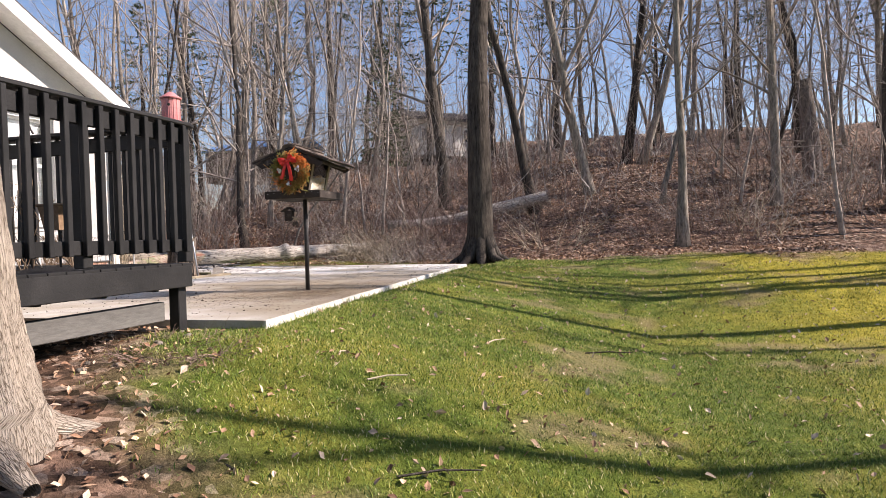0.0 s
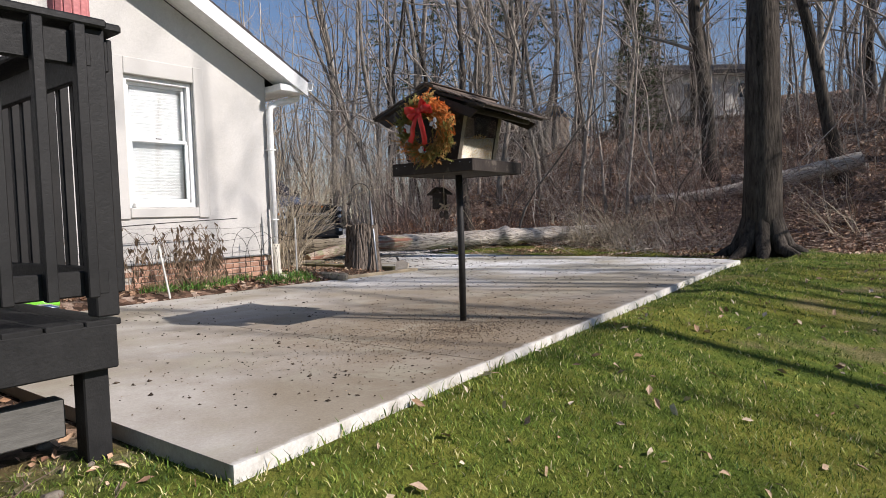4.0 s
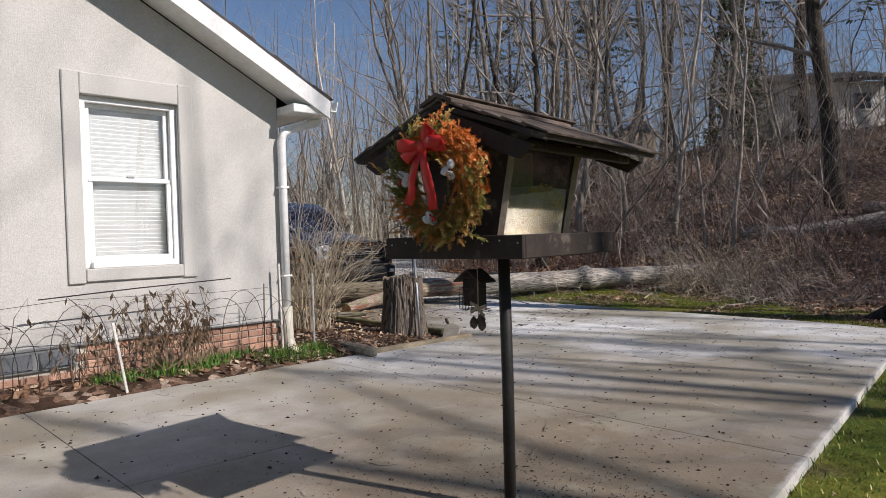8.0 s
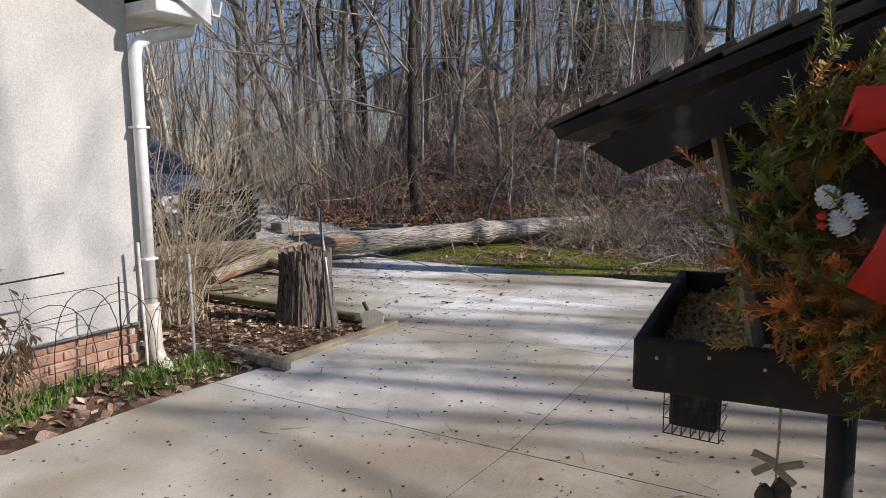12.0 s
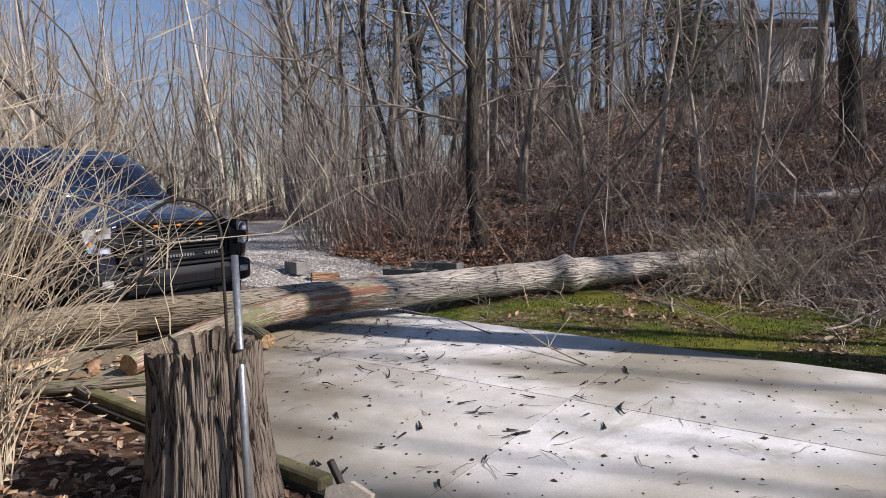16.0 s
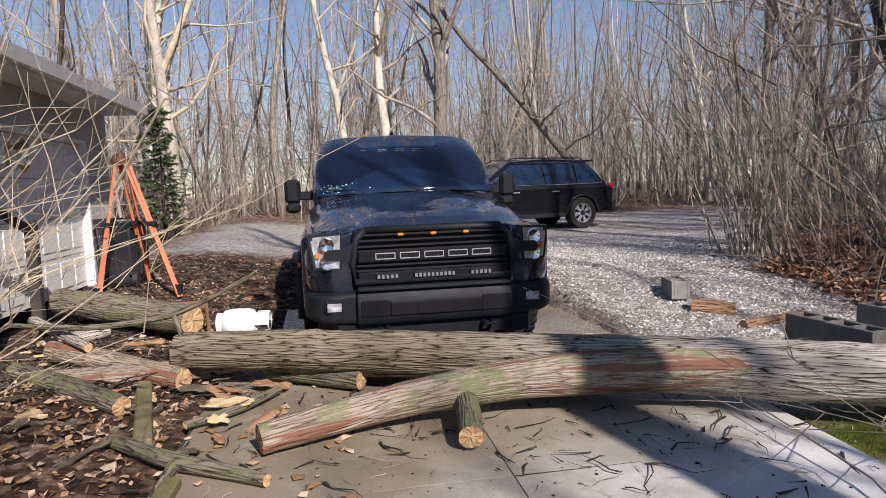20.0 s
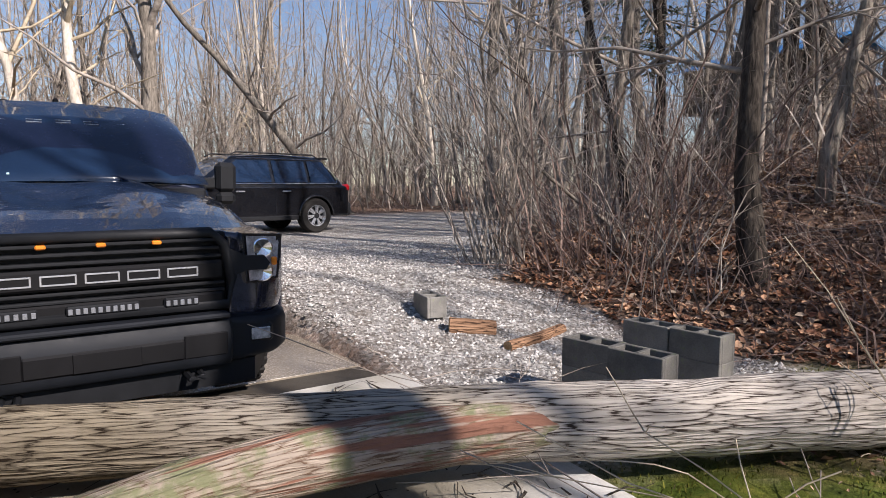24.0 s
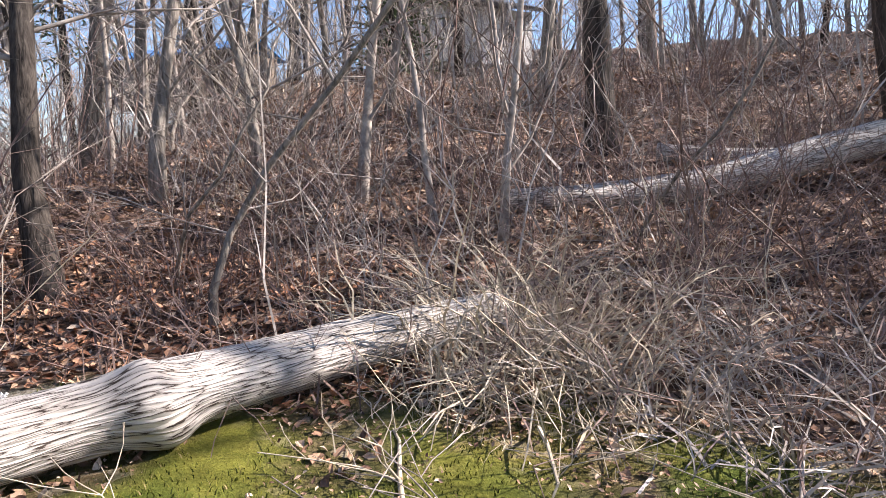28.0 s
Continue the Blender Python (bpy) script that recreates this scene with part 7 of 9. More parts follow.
build_log("snag", [(7.3, 29.6, 2.4), (7.2, 29.6, 4.4), (7.0, 29.55, 6.5)], [0.40, 0.33, 0.24], log_bark("snag_bark", (0.05, 0.04, 0.035), (0.2, 0.17, 0.15)), "broken dead trunk standing on the slope", 49, sides=20, step=0.12, cut=(False, True), category="tree")

build_log("peeled_log", [(-12.45, 11.75, 0.10), (-12.9, 11.1, 0.16), (-13.4, 10.45, 0.20)], [0.085, 0.10, 0.09], LOG_PEEL, "reddish log with lifting bark beside the trunk", 51, sides=24)
build_log("mossy_log", [(-11.9, 11.45, 0.09), (-12.35, 11.0, 0.11), (-12.9, 10.35, 0.15)], [0.07, 0.085, 0.08], LOG_GREEN, "mossy log lying in wood chips", 53, sides=22)
build_log("bare_limb", [(-12.95, 10.9, 0.30), (-13.4, 10.5, 0.36), (-13.9, 10.1, 0.40)], [0.04, 0.05, 0.045], LOG_PALE, "pale limb across the felled wood", 55, sides=14, category="branch")
build_log("lichen_branch", [(-11.5, 11.95, 0.05), (-11.75, 12.25, 0.05), (-12.1, 12.5, 0.06)], [0.03, 0.035, 0.03], LOG_GREEN, "lichen-covered branch on the concrete", 57, sides=12, category="branch")


def bark_slabs():
    """Curved slabs of bark that came off the trunk."""
    rg = random.Random(31)
    inner = varied("bark_inside", (0.22, 0.11, 0.06), (0.46, 0.29, 0.17), 8, 60, 0.85, 0, 0.5, 0.008)
    pale = varied("fresh_wood", (0.55, 0.38, 0.18), (0.72, 0.56, 0.34), 8, 60, 0.8, 0, 0.4, 0.006)
    for k in range(46):
        x, y = rg.uniform(-14.6, -10.9), rg.uniform(10.0, 12.5)
        if y > 11.7 and x > -11.4:
            continue
        L, W, R = rg.uniform(0.10, 0.38), rg.uniform(0.05, 0.13), rg.uniform(0.08, 0.2)
        g = Geo()
        for s_ in (0.0, 0.012):
            for i in range(6):
                for j in range(5):
                    a = (j / 4 - 0.5) * W / R * (1 + 0.25 * math.sin(i * 2.3 + k))
                    g.v.append(((i / 5 - 0.5) * L + 0.02 * math.sin(j * 3 + k), math.sin(a) * (R - s_), (math.cos(a) - 1) * (R - s_) - s_ + 0.006 * math.sin(i * 1.7 + j)))
        for i in range(5):
            for j in range(4):
                q = i * 5 + j
                g.f += [(q, q + 1, q + 6, q + 5), (q + 30, q + 35, q + 36, q + 31)]
        for i in range(5):
            g.f += [(i * 5, i * 5 + 5, i * 5 + 35, i * 5 + 30), (i * 5 + 4, i * 5 + 34, i * 5 + 39, i * 5 + 9)]
        for j in range(4):
            g.f += [(j, j + 30, j + 31, j + 1), (25 + j, 26 + j, 56 + j, 55 + j)]
        ob = solid("bark_piece", g, (inner, LOG_DARKBARK, pale, LOG_DARKBARK)[k % 4], "torn slab of bark among the felled wood", "bark", group="bark pieces", fix=True)
        ob.matrix_basis = pose(x, y, max(height(x, y), 0.0) + 0.03 + R * 0.12, rg.uniform(-14, 14), rg.uniform(-14, 14), rg.uniform(0, 360)) @ (pose(0, 0, 0, 180, 0, 0) if k % 3 == 0 else pose(0, 0, 0))


LOG_DARKBARK = varied("loose_bark", (0.055, 0.042, 0.032), (0.22, 0.18, 0.13), 8, 60, 0.95, 0, 0.8, 0.015)
bark_slabs()


def build_stump():
    st = thing("stump", (-8.78, 11.46, 0.0), "tall hollow tree stump with deeply furrowed bark", "stump")
    V, A, F = [], [], []
    sides, rows = 150, 30
    H = 0.77
    for i in range(rows + 1):
        u = i / rows
        r = 0.262 + 0.075 * (1 - u) ** 2.4
        for j in range(sides):
            t = 2 * math.pi * j / sides
            ct, st_ = math.cos(t), math.sin(t)
            crack = noise.noise((ct * 9.5, st_ * 9.5, u * 1.5 + 4)) + 0.4 * noise.noise((ct * 21, st_ * 21, u * 3.5 + 9))
            rid = noise.noise((ct * 3, st_ * 3, u * 1.1)) * 0.05 - 0.11 * math.exp(-(crack / 0.13) ** 2)
            lobes = 0.05 * (1 - u) ** 2 * math.sin(5 * t + 1)
            rr = r * (1 + rid + lobes)
            top = 0.05 * noise.noise((ct * 2.2, st_ * 2.2, 7.7)) + 0.03 * noise.noise((ct * 8, st_ * 8, 2.7))
            V.append((ct * rr, st_ * rr, -0.06 + u * (H + 0.06 + top)))
            A += [ct * 0.3, st_ * 0.3, u * H]
    for i in range(rows):
        for j in range(sides):
            k = (j + 1) % sides
            F.append((i * sides + j, i * sides + k, (i + 1) * sides + k, (i + 1) * sides + j))
    me = bpy.data.meshes.new("bark")
    me.from_pydata(V, [], F)
    me.attributes.new("stem", "FLOAT_VECTOR", "POINT").data.foreach_set("vector", A)
    me.polygons.foreach_set("use_smooth", [True] * len(me.polygons))
    me.materials.append(STUMP_BARK)
    b = new("bark", me)
    b.parent = st
    g = Geo()
    rim = [Vector(V[rows * sides + j]) for j in range(sides)]
    for f_, dz in ((0.999, 0.0), (0.86, -0.015), (0.72, -0.10), (0.55, -0.30)):
        g.v += [(q.x * f_, q.y * f_, q.z + dz + 0.012 * noise.noise((q.x * 20, q.y * 20, f_ * 9))) for q in rim]
    g.v.append((0, 0, H - 0.34))
    for k in range(3):
        g.f += [(k * sides + j, k * sides + (j + 1) % sides, (k + 1) * sides + (j + 1) % sides, (k + 1) * sides + j) for j in range(sides)]
    g.f += [(3 * sides + j, 3 * sides + (j + 1) % sides, 4 * sides) for j in range(sides)]
    part("hollow", g, varied("rotten_wood", (0.10, 0.075, 0.055), (0.30, 0.25, 0.19), 9, 60, 0.95, 0, 0.8, 0.02), st, "rotten hollow top")
    return st


build_stump()


def deckside_tree():
    x, y = -3.16, 2.62
    z = height(x, y)
    ob = thing("tree", (0, 0, 0), "furrowed grey-brown tree trunk beside the deck", "tree")
    mat = log_bark("furrowed_bark", (0.12, 0.095, 0.07), (0.37, 0.32, 0.26), None, None, 12.0)
    me, _ = stem_mesh("trunk", [(x + 0.03, y, z - 0.25), (x + 0.02, y, z + 0.12), (x - 0.03, y, z + 0.6), (x - 0.10, y, z + 1.4), (x - 0.25, y, z + 3.2), (x - 0.5, y, z + 7)], [0.44, 0.36, 0.295, 0.265, 0.24, 0.2], mat, 0.05, 64, 0.07, 61)
    b = new("trunk", me)
    b.parent = ob
    for k, (a, L) in enumerate(((-0.3, 0.35), (0.9, 0.3), (2.4, 0.4), (3.6, 0.4))):
        c, s = math.cos(a), math.sin(a)
        me, _ = stem_mesh("root", [(x + c * q[0], y + s * q[0], z + q[1]) for q in ((0.16, 0.22), (0.34, 0.03), (0.36 + L * 0.5, -0.03), (0.36 + L, -0.08))], [0.13, 0.09, 0.06, 0.035], mat, 0.05, 18, 0.05, 70 + k)
        r = new("root", me)
        r.parent = ob
    t, c = tree_geo(102, h=9, r=0.19, first=0.05, limbs=10, depth=2, flare=1.0)
    o = part("crown", c, TWIG, ob, fix=False)
    o.matrix_basis = pose(x - 0.5, y, z + 6.8)


deckside_tree()

# ---- undergrowth ----
LEAF = islands("dead_leaf", [(0, (0.15, 0.08, 0.05)), (0.35, (0.30, 0.17, 0.10)), (0.7, (0.45, 0.29, 0.18)), (1, (0.64, 0.50, 0.36))], 0.75)
LEAF_PALE = islands("pale_leaf", [(0, (0.26, 0.16, 0.09)), (0.5, (0.42, 0.30, 0.20)), (1, (0.60, 0.50, 0.38))], 0.75)
GRASS = islands("grass_blade", [(0, (0.035, 0.075, 0.010)), (0.4, (0.11, 0.18, 0.022)), (0.75, (0.24, 0.31, 0.045)), (0.88, (0.46, 0.42, 0.14)), (1, (0.70, 0.61, 0.38))], 0.6)
GRASS_YELLOW = islands("mossy_blade", [(0, (0.12, 0.13, 0.012)), (0.5, (0.30, 0.27, 0.022)), (1, (0.52, 0.42, 0.06))], 0.7)
GRASS_MOSS = islands("moss_tuft", [(0, (0.028, 0.036, 0.006)), (0.5, (0.085, 0.095, 0.013)), (0.85, (0.20, 0.19, 0.03)), (1, (0.32, 0.24, 0.12))], 0.8)
GRASS_LUSH = islands("lush_blade", [(0, (0.04, 0.11, 0.012)), (0.6, (0.08, 0.20, 0.02)), (1, (0.16, 0.28, 0.04))], 0.5)


def blades(pos, h, w, lean=0.5):
    n = len(pos)
    a, b = NR.uniform(0, 6.28, n), NR.uniform(0, 6.28, n)
    side = np.stack((np.cos(a), np.sin(a), np.zeros(n)), 1) * w[:, None]
    tip = np.stack((np.cos(b) * lean, np.sin(b) * lean, np.ones(n)), 1) * h[:, None]
    mid = tip * np.array((0.35, 0.35, 0.62))
    v = np.stack((pos - side, pos + side, pos + mid + side * 0.7, pos + mid - side * 0.7, pos + tip), 1).reshape(-1, 3)
    i = np.arange(n)[:, None] * 5
    f4 = (i + np.array([[0, 1, 2, 3]]))
    f3 = (i + np.array([[3, 2, 4, 4]]))
    return v, f4, f3[:, :3]


def lawn_blades(name, n, box, keep, mat, h0, h1, w, label, lean=0.6):
    pos = ground_points(n, *box, keep=keep)
    v, f4, f3 = blades(pos, NR.uniform(h0, h1, len(pos)), NR.uniform(w * 0.6, w * 1.3, len(pos)), lean)
    me = bpy.data.meshes.new(name)
    me.from_pydata(v.tolist(), [], f4.tolist() + f3.tolist())
    me.materials.append(mat)
    return tagged(new(name, me), label, "grass", "", "stuff")


def on_lawn(x, y):
    if in_patio(x, y, -0.015):
        return False
    return NR.random_sample() < lawn_mask(x, y) * (1.0 - 0.93 * worn(x, y)) * (1.0 - 0.8 * golden(x, y))


def grow_lawn():
    lawn_blades("lawn_grass", 120000, (-3.9, 2.6, 2.4, 8.5), on_lawn, GRASS, 0.010, 0.034, 0.0024, "short mown grass with straw-coloured blades", 0.9)
    lawn_blades("lawn_grass", 60000, (-4.0, 6.0, 8.5, 17.5), on_lawn, GRASS, 0.012, 0.036, 0.004, "short mown grass toward the wood", 0.9)
    lawn_blades("lawn_moss", 26000, (-1.0, 6.5, 6.5, 17.5), lambda x, y: not in_patio(x, y) and NR.random_sample() < 0.7 * golden(x, y) * lawn_mask(x, y), GRASS_YELLOW, 0.02, 0.05, 0.004, "golden-green moss in the lawn", 0.9)
    lawn_blades("moss_strip", 32000, (-11.5, -3.5, 15.4, 18.9), lambda x, y: not in_patio(x, y, -0.01) and lawn_mask(x, y) * 0.75 > NR.random_sample() and noise.noise((x * 1.3, y * 1.3, 3)) > -0.25, GRASS_MOSS, 0.012, 0.035, 0.004, "yellow-green moss and grass beside the slab")
    lawn_blades("edge_grass", 2600, (-3.95, -2.85, 5.0, 14.8), lambda x, y: abs(x - (-3.03 - 0.082 * (y - 5.15))) < 0.07, GRASS, 0.04, 0.09, 0.004, "longer grass along the patio edge")
    lawn_blades("bed_grass", 3600, (-8.8, -8.1, 7.4, 10.0), lambda x, y: not in_patio(x, y, 0.05) and noise.noise((x * 2, y * 1.6, 2)) > -0.15 - 0.2 * smooth01(8.6, 7.6, y) * -1, GRASS_LUSH, 0.04, 0.11, 0.004, "fresh green grass tufts in the house bed", 0.5)


grow_lawn()


def scatter_leaves():
    def hill(x, y):
        return (not in_patio(x, y, 0.1)) and lawn_mask(x, y) < 0.4 and gravel_mask(x, y) < 0.35 and not (-19 < x < -8.8 and y < 9.75)
    pos = ground_points(17000, -17, 5, 16.2, 24.5, hill, 0.012)
    v, f = leaves(pos, NR.uniform(0.025, 0.06, len(pos)), 0.55)
    bulk("leaf_litter", v, f, LEAF, "brown dead leaves covering the wooded slope", "leaves")
    pos = ground_points(5200, -17, -8.5, 18.3, 21.5, hill, 0.02)
    v, f = leaves(pos, NR.uniform(0.03, 0.06, len(pos)), 0.5)
    bulk("leaf_drift", v, f, islands("rust_leaf", [(0, (0.12, 0.05, 0.03)), (0.5, (0.34, 0.16, 0.085)), (1, (0.58, 0.36, 0.22))], 0.75), "red-brown dead leaves at the foot of the slope", "leaves")
    pos = ground_points(9000, -20, 14, 22, 36, hill, 0.02)
    v, f = leaves(pos, NR.uniform(0.05, 0.11, len(pos)), 0.5)
    bulk("leaf_litter", v, f, LEAF, "brown dead leaves farther up the slope", "leaves")
    pos = ground_points(1500, -9, -7.95, 4.8, 12.2, lambda x, y: (not in_patio(x, y, 0.0) and x > -8.83 and y < 9.9) or (y > 9.8 and NR.random_sample() < 0.25), 0.012)
    v, f = leaves(pos, NR.uniform(0.02, 0.055, len(pos)), 0.5)
    bulk("bed_leaves", v, f, LEAF, "dead leaves in the bed beside the house", "leaves")
    def near_deck(x, y):
        return y < 5.1 and (x < -2.2 or y < 3.6) and NR.random_sample() < (1.2 - 0.9 * lawn_mask(x, y))
    pos = ground_points(3400, -7.0, 0.2, 1.6, 5.1, near_deck, 0.012)
    v, f = leaves(pos, NR.uniform(0.014, 0.036, len(pos)), 0.5)
    bulk("deck_leaves", v, f, LEAF, "pale dead leaves below and beside the deck", "leaves")
    pos = ground_points(1100, -3.2, 4.5, 2.6, 16.0, lambda x, y: not in_patio(x, y, 0.02), 0.02)
    v, f = leaves(pos, NR.uniform(0.015, 0.045, len(pos)), 0.6)
    bulk("lawn_leaves", v, f, LEAF_PALE, "single dead leaves lying on the lawn", "leaves")
    pos = ground_points(2600, -3.2, 3.2, 2.3, 6.5, lambda x, y: not in_patio(x, y, 0.02) and NR.random_sample() < 0.10 + 0.9 * worn(x, y), 0.012)
    v, f = leaves(pos, NR.uniform(0.008, 0.032, len(pos)), 0.6)
    bulk("worn_patch_leaves", v, f, LEAF, "broken dead leaves on the bare patches of lawn", "leaves")
    pos = ground_points(7000, -18.4, -8.2, 9.75, 12.9, lambda x, y: (y < 11.75 or x < -13.3) and not (x > -8.0), 0.015)
    v, f = leaves(pos, NR.uniform(0.012, 0.034, len(pos)), 0.6)
    bulk("yard_litter", v, f, LEAF, "dark wet leaves and bark between garage and truck", "leaves")
    pos = ground_points(3600, -10.5, -4.0, 15.6, 18.6, lambda x, y: not in_patio(x, y, 0.05) and noise.noise((x * 1.4, y * 1.4, 3.0)) < 0.15, 0.02)
    v, f = leaves(pos, NR.uniform(0.008, 0.022, len(pos)), 0.45)
    bulk("moss_leaves", v, f, LEAF, "dead leaves lying on the mossy strip", "leaves")
    # wood chips
    pos = ground_points(560, -15.5, -8.6, 9.8, 13.0, lambda x, y: not (x > -10.2 and y > 11.8), 0.03)
    pos[:, 2] = np.maximum(pos[:, 2], 0.015)
    v, f = stones(pos, NR.uniform(0.015, 0.055, len(pos)), 0.3)
    bulk("wood_chips", v, f, islands("wood_chip", [(0, (0.22, 0.12, 0.055)), (0.5, (0.42, 0.29, 0.165)), (1, (0.62, 0.52, 0.38))], 0.85), "pale wood chips round the sawn logs", "wood chips")
    # gravel
    pos = ground_points(26000, -20, -11, 15.5, 21, lambda x, y: gravel_mask(x, y) > 0.45, 0.004)
    v, f = stones(pos, NR.uniform(0.008, 0.024, len(pos)), 0.7)
    bulk("gravel", v, f, islands("gravel_stone", [(0, (0.24, 0.22, 0.20)), (0.5, (0.44, 0.42, 0.39)), (1, (0.72, 0.70, 0.66))], 0.85), "pale grey gravel of the drive", "gravel")


scatter_leaves()


def twig_litter():
    # twigs on the patio
    n = 1150
    xs, ys = NR.uniform(-12.8, -3.4, n), NR.uniform(6.2, 15.3, n)
    ok = np.array([in_patio(x, y, -0.08) and (y > 9.6 or NR.random_sample() < 0.35) for x, y in zip(xs, ys)])
    b = np.stack((xs, ys, np.full(n, 0.008)), 1)[ok]
    n = len(b)
    v, f, _ = canes(b, NR.uniform(0, 6.28, n), np.zeros(n), np.abs(NR.normal(0.03, 0.10, n)) + 0.02, NR.uniform(-.15, .15, n) * 0, NR.uniform(0.0025, 0.006, n), 3, 0.12)
    v[:, 2] = np.maximum(v[:, 2], 0.001)
    bulk("patio_twigs", v, f, TWIG, "small dark twigs scattered on the concrete", "twigs")
    pos = np.stack((NR.uniform(-12.8, -3.2, 3400), NR.uniform(5.3, 15.3, 3400), np.full(3400, 0.003)), 1)
    pos = pos[[in_patio(p[0], p[1], -0.05) for p in pos]]
    v, f = stones(pos, np.abs(NR.normal(0.002, 0.006, len(pos))) + 0.003, 0.5)
    bulk("patio_crumbs", v, f, islands("dark_crumb", [(0, (0.02, 0.016, 0.013)), (1, (0.10, 0.075, 0.055))], 0.9), "dark crumbs of bark and soil on the concrete", "debris")
    # heavier debris round the fallen trunk
    n = 450
    b = np.stack((NR.uniform(-13.2, -9.0, n), NR.uniform(11.2, 15.6, n), NR.uniform(0.008, 0.02, n)), 1)
    keep = NR.random_sample(n) < np.clip((-9.2 - b[:, 0]) / 2.5, 0.1, 1)
    b = b[keep]
    n = len(b)
    v, f, _ = canes(b, NR.uniform(0, 6.28, n), NR.uniform(0, .05, n), np.abs(NR.normal(0.12, 0.12, n)) + 0.03, np.zeros(n), NR.uniform(0.003, 0.012, n), 3, 0.12)
    v[:, 2] = np.maximum(v[:, 2], 0.001)
    bulk("bark_debris", v, f, BARK_DARK, "broken dark bark and twigs round the trunk", "debris")
    n = 90
    b = np.stack((-7.6 - np.abs(NR.normal(0, 1.9, n)), NR.uniform(11.9, 15.2, n), np.full(n, 0.012)), 1)
    v, f, _ = canes(b, NR.uniform(0, 6.28, n), np.zeros(n), np.abs(NR.normal(0.05, 0.05, n)) + 0.03, np.zeros(n), NR.uniform(0.006, 0.014, n), 2, 0.03, 5)
    v[:, 2] = np.maximum(v[:, 2], 0.001)
    bulk("bark_bits", v, f, BARK_DARK, "dark chunks of bark lying on the concrete", "debris")
    b = ground_points(1500, -9.4, -8.0, 9.7, 11.9, lambda x, y: not in_patio(x, y, 0.02), 0.012)
    n = len(b)
    v, f, _ = canes(b, NR.uniform(0, 6.28, n), NR.uniform(-.1, .2, n), NR.uniform(0.03, 0.10, n), NR.uniform(0, .3, n), NR.uniform(0.004, 0.009, n), 2, 0.12)
    bulk("mulch", v, f, islands("mulch_chip", [(0, (0.03, 0.022, 0.017)), (0.6, (0.10, 0.07, 0.05)), (1, (0.30, 0.22, 0.15))], 0.9), "dark shredded bark mulch round the stump", "mulch")
    # dark broken sticks between garage and truck
    n = 1500
    b = ground_points(n, -18.2, -12.6, 9.8, 12.6, None, 0.02)
    n = len(b)
    v, f, _ = canes(b, NR.uniform(0, 6.28, n), NR.uniform(0, .2, n), np.abs(NR.normal(0.25, 0.2, n)) + 0.05, NR.uniform(0, .3, n), NR.uniform(0.004, 0.018, n), 3, 0.12)
    bulk("yard_sticks", v, f, BARK_DARK, "dark broken sticks in the yard", "sticks")


twig_litter()


def thicket(name, centre, spread, n, length, mat, label, el=(0.9, 1.5), droop=(0.2, 1.1), rad=(0.004, 0.009), twigs=3, steps=6, category="shrub", z=None):
    """A many-stemmed shrub."""
    a, d = NR.uniform(0, 6.28, n), np.sqrt(NR.uniform(0, 1, n))
    bx, by = d * np.cos(a) * spread[0], d * np.sin(a) * spread[1]
    az = np.arctan2(by, bx) + NR.normal(0, 0.9, n)
    ln = NR.uniform(length[0], length[1], n)
    base = np.stack((bx, by, np.full(n, -0.05)), 1)
    v, f, p = canes(base, az, NR.uniform(*el, n), ln, NR.uniform(*droop, n), NR.uniform(*rad, n), steps, 0.10)
    sets = [(v, f)]
    for k in range(twigs):
        i = NR.randint(steps // 3, steps + 1, n)
        st = p[np.arange(n), i]
        L2 = ln * NR.uniform(0.15, 0.45, n)
        v2, f2, p2 = canes(st, az + NR.normal(0, 1.2, n), NR.uniform(0.2, 1.4, n), L2, NR.uniform(-.3, 0.9, n), NR.uniform(rad[0] * 0.4, rad[1] * 0.5, n), 3, 0.12)
        sets.append((v2, f2))
        st3 = p2[np.arange(n), NR.randint(1, 3, n)]
        v3, f3, _ = canes(st3, NR.uniform(0, 6.28, n), NR.uniform(0, 1.4, n), L2 * 0.6, NR.uniform(-.3, 0.8, n), np.full(n, rad[0] * 0.4), 2, 0.12)
        sets.append((v3, f3))
    if name is None:
        return join(*sets)
    ob = thing(name, (*centre, height(*centre) if z is None else z), label, category)
    blocks = []
    for v, f in sets:
        per = len(v) // n
        st_ = per // 3 - 1
        blocks.append((v.reshape(n, per, 3), [(3 * i + k, 3 * i + (k + 1) % 3, 3 * i + 3 + (k + 1) % 3, 3 * i + 3 + k) for i in range(st_) for k in range(3)]))
    for i in range(n):
        g = Geo()
        for v, f in blocks:
            g.add(v[i].tolist(), f)
        part("cane", g, mat, ob, fix=False)
    return ob


class Pieces:
    """Takes tubes as grow() makes them and keeps each as a piece of its own."""

    def __init__(self, flat=1.0):
        self.all, self.flat = [], flat

    def tube(self, pts, *a, **k):
        self.all.append(Geo().tube([(p.x, p.y, p.z * self.flat) for p in pts], *a, **k))

    def parts(self, ob, mat):
        for i, g in enumerate(self.all):
            part("twig" if i else "stem", g, mat, ob, smooth=True, fix=False)


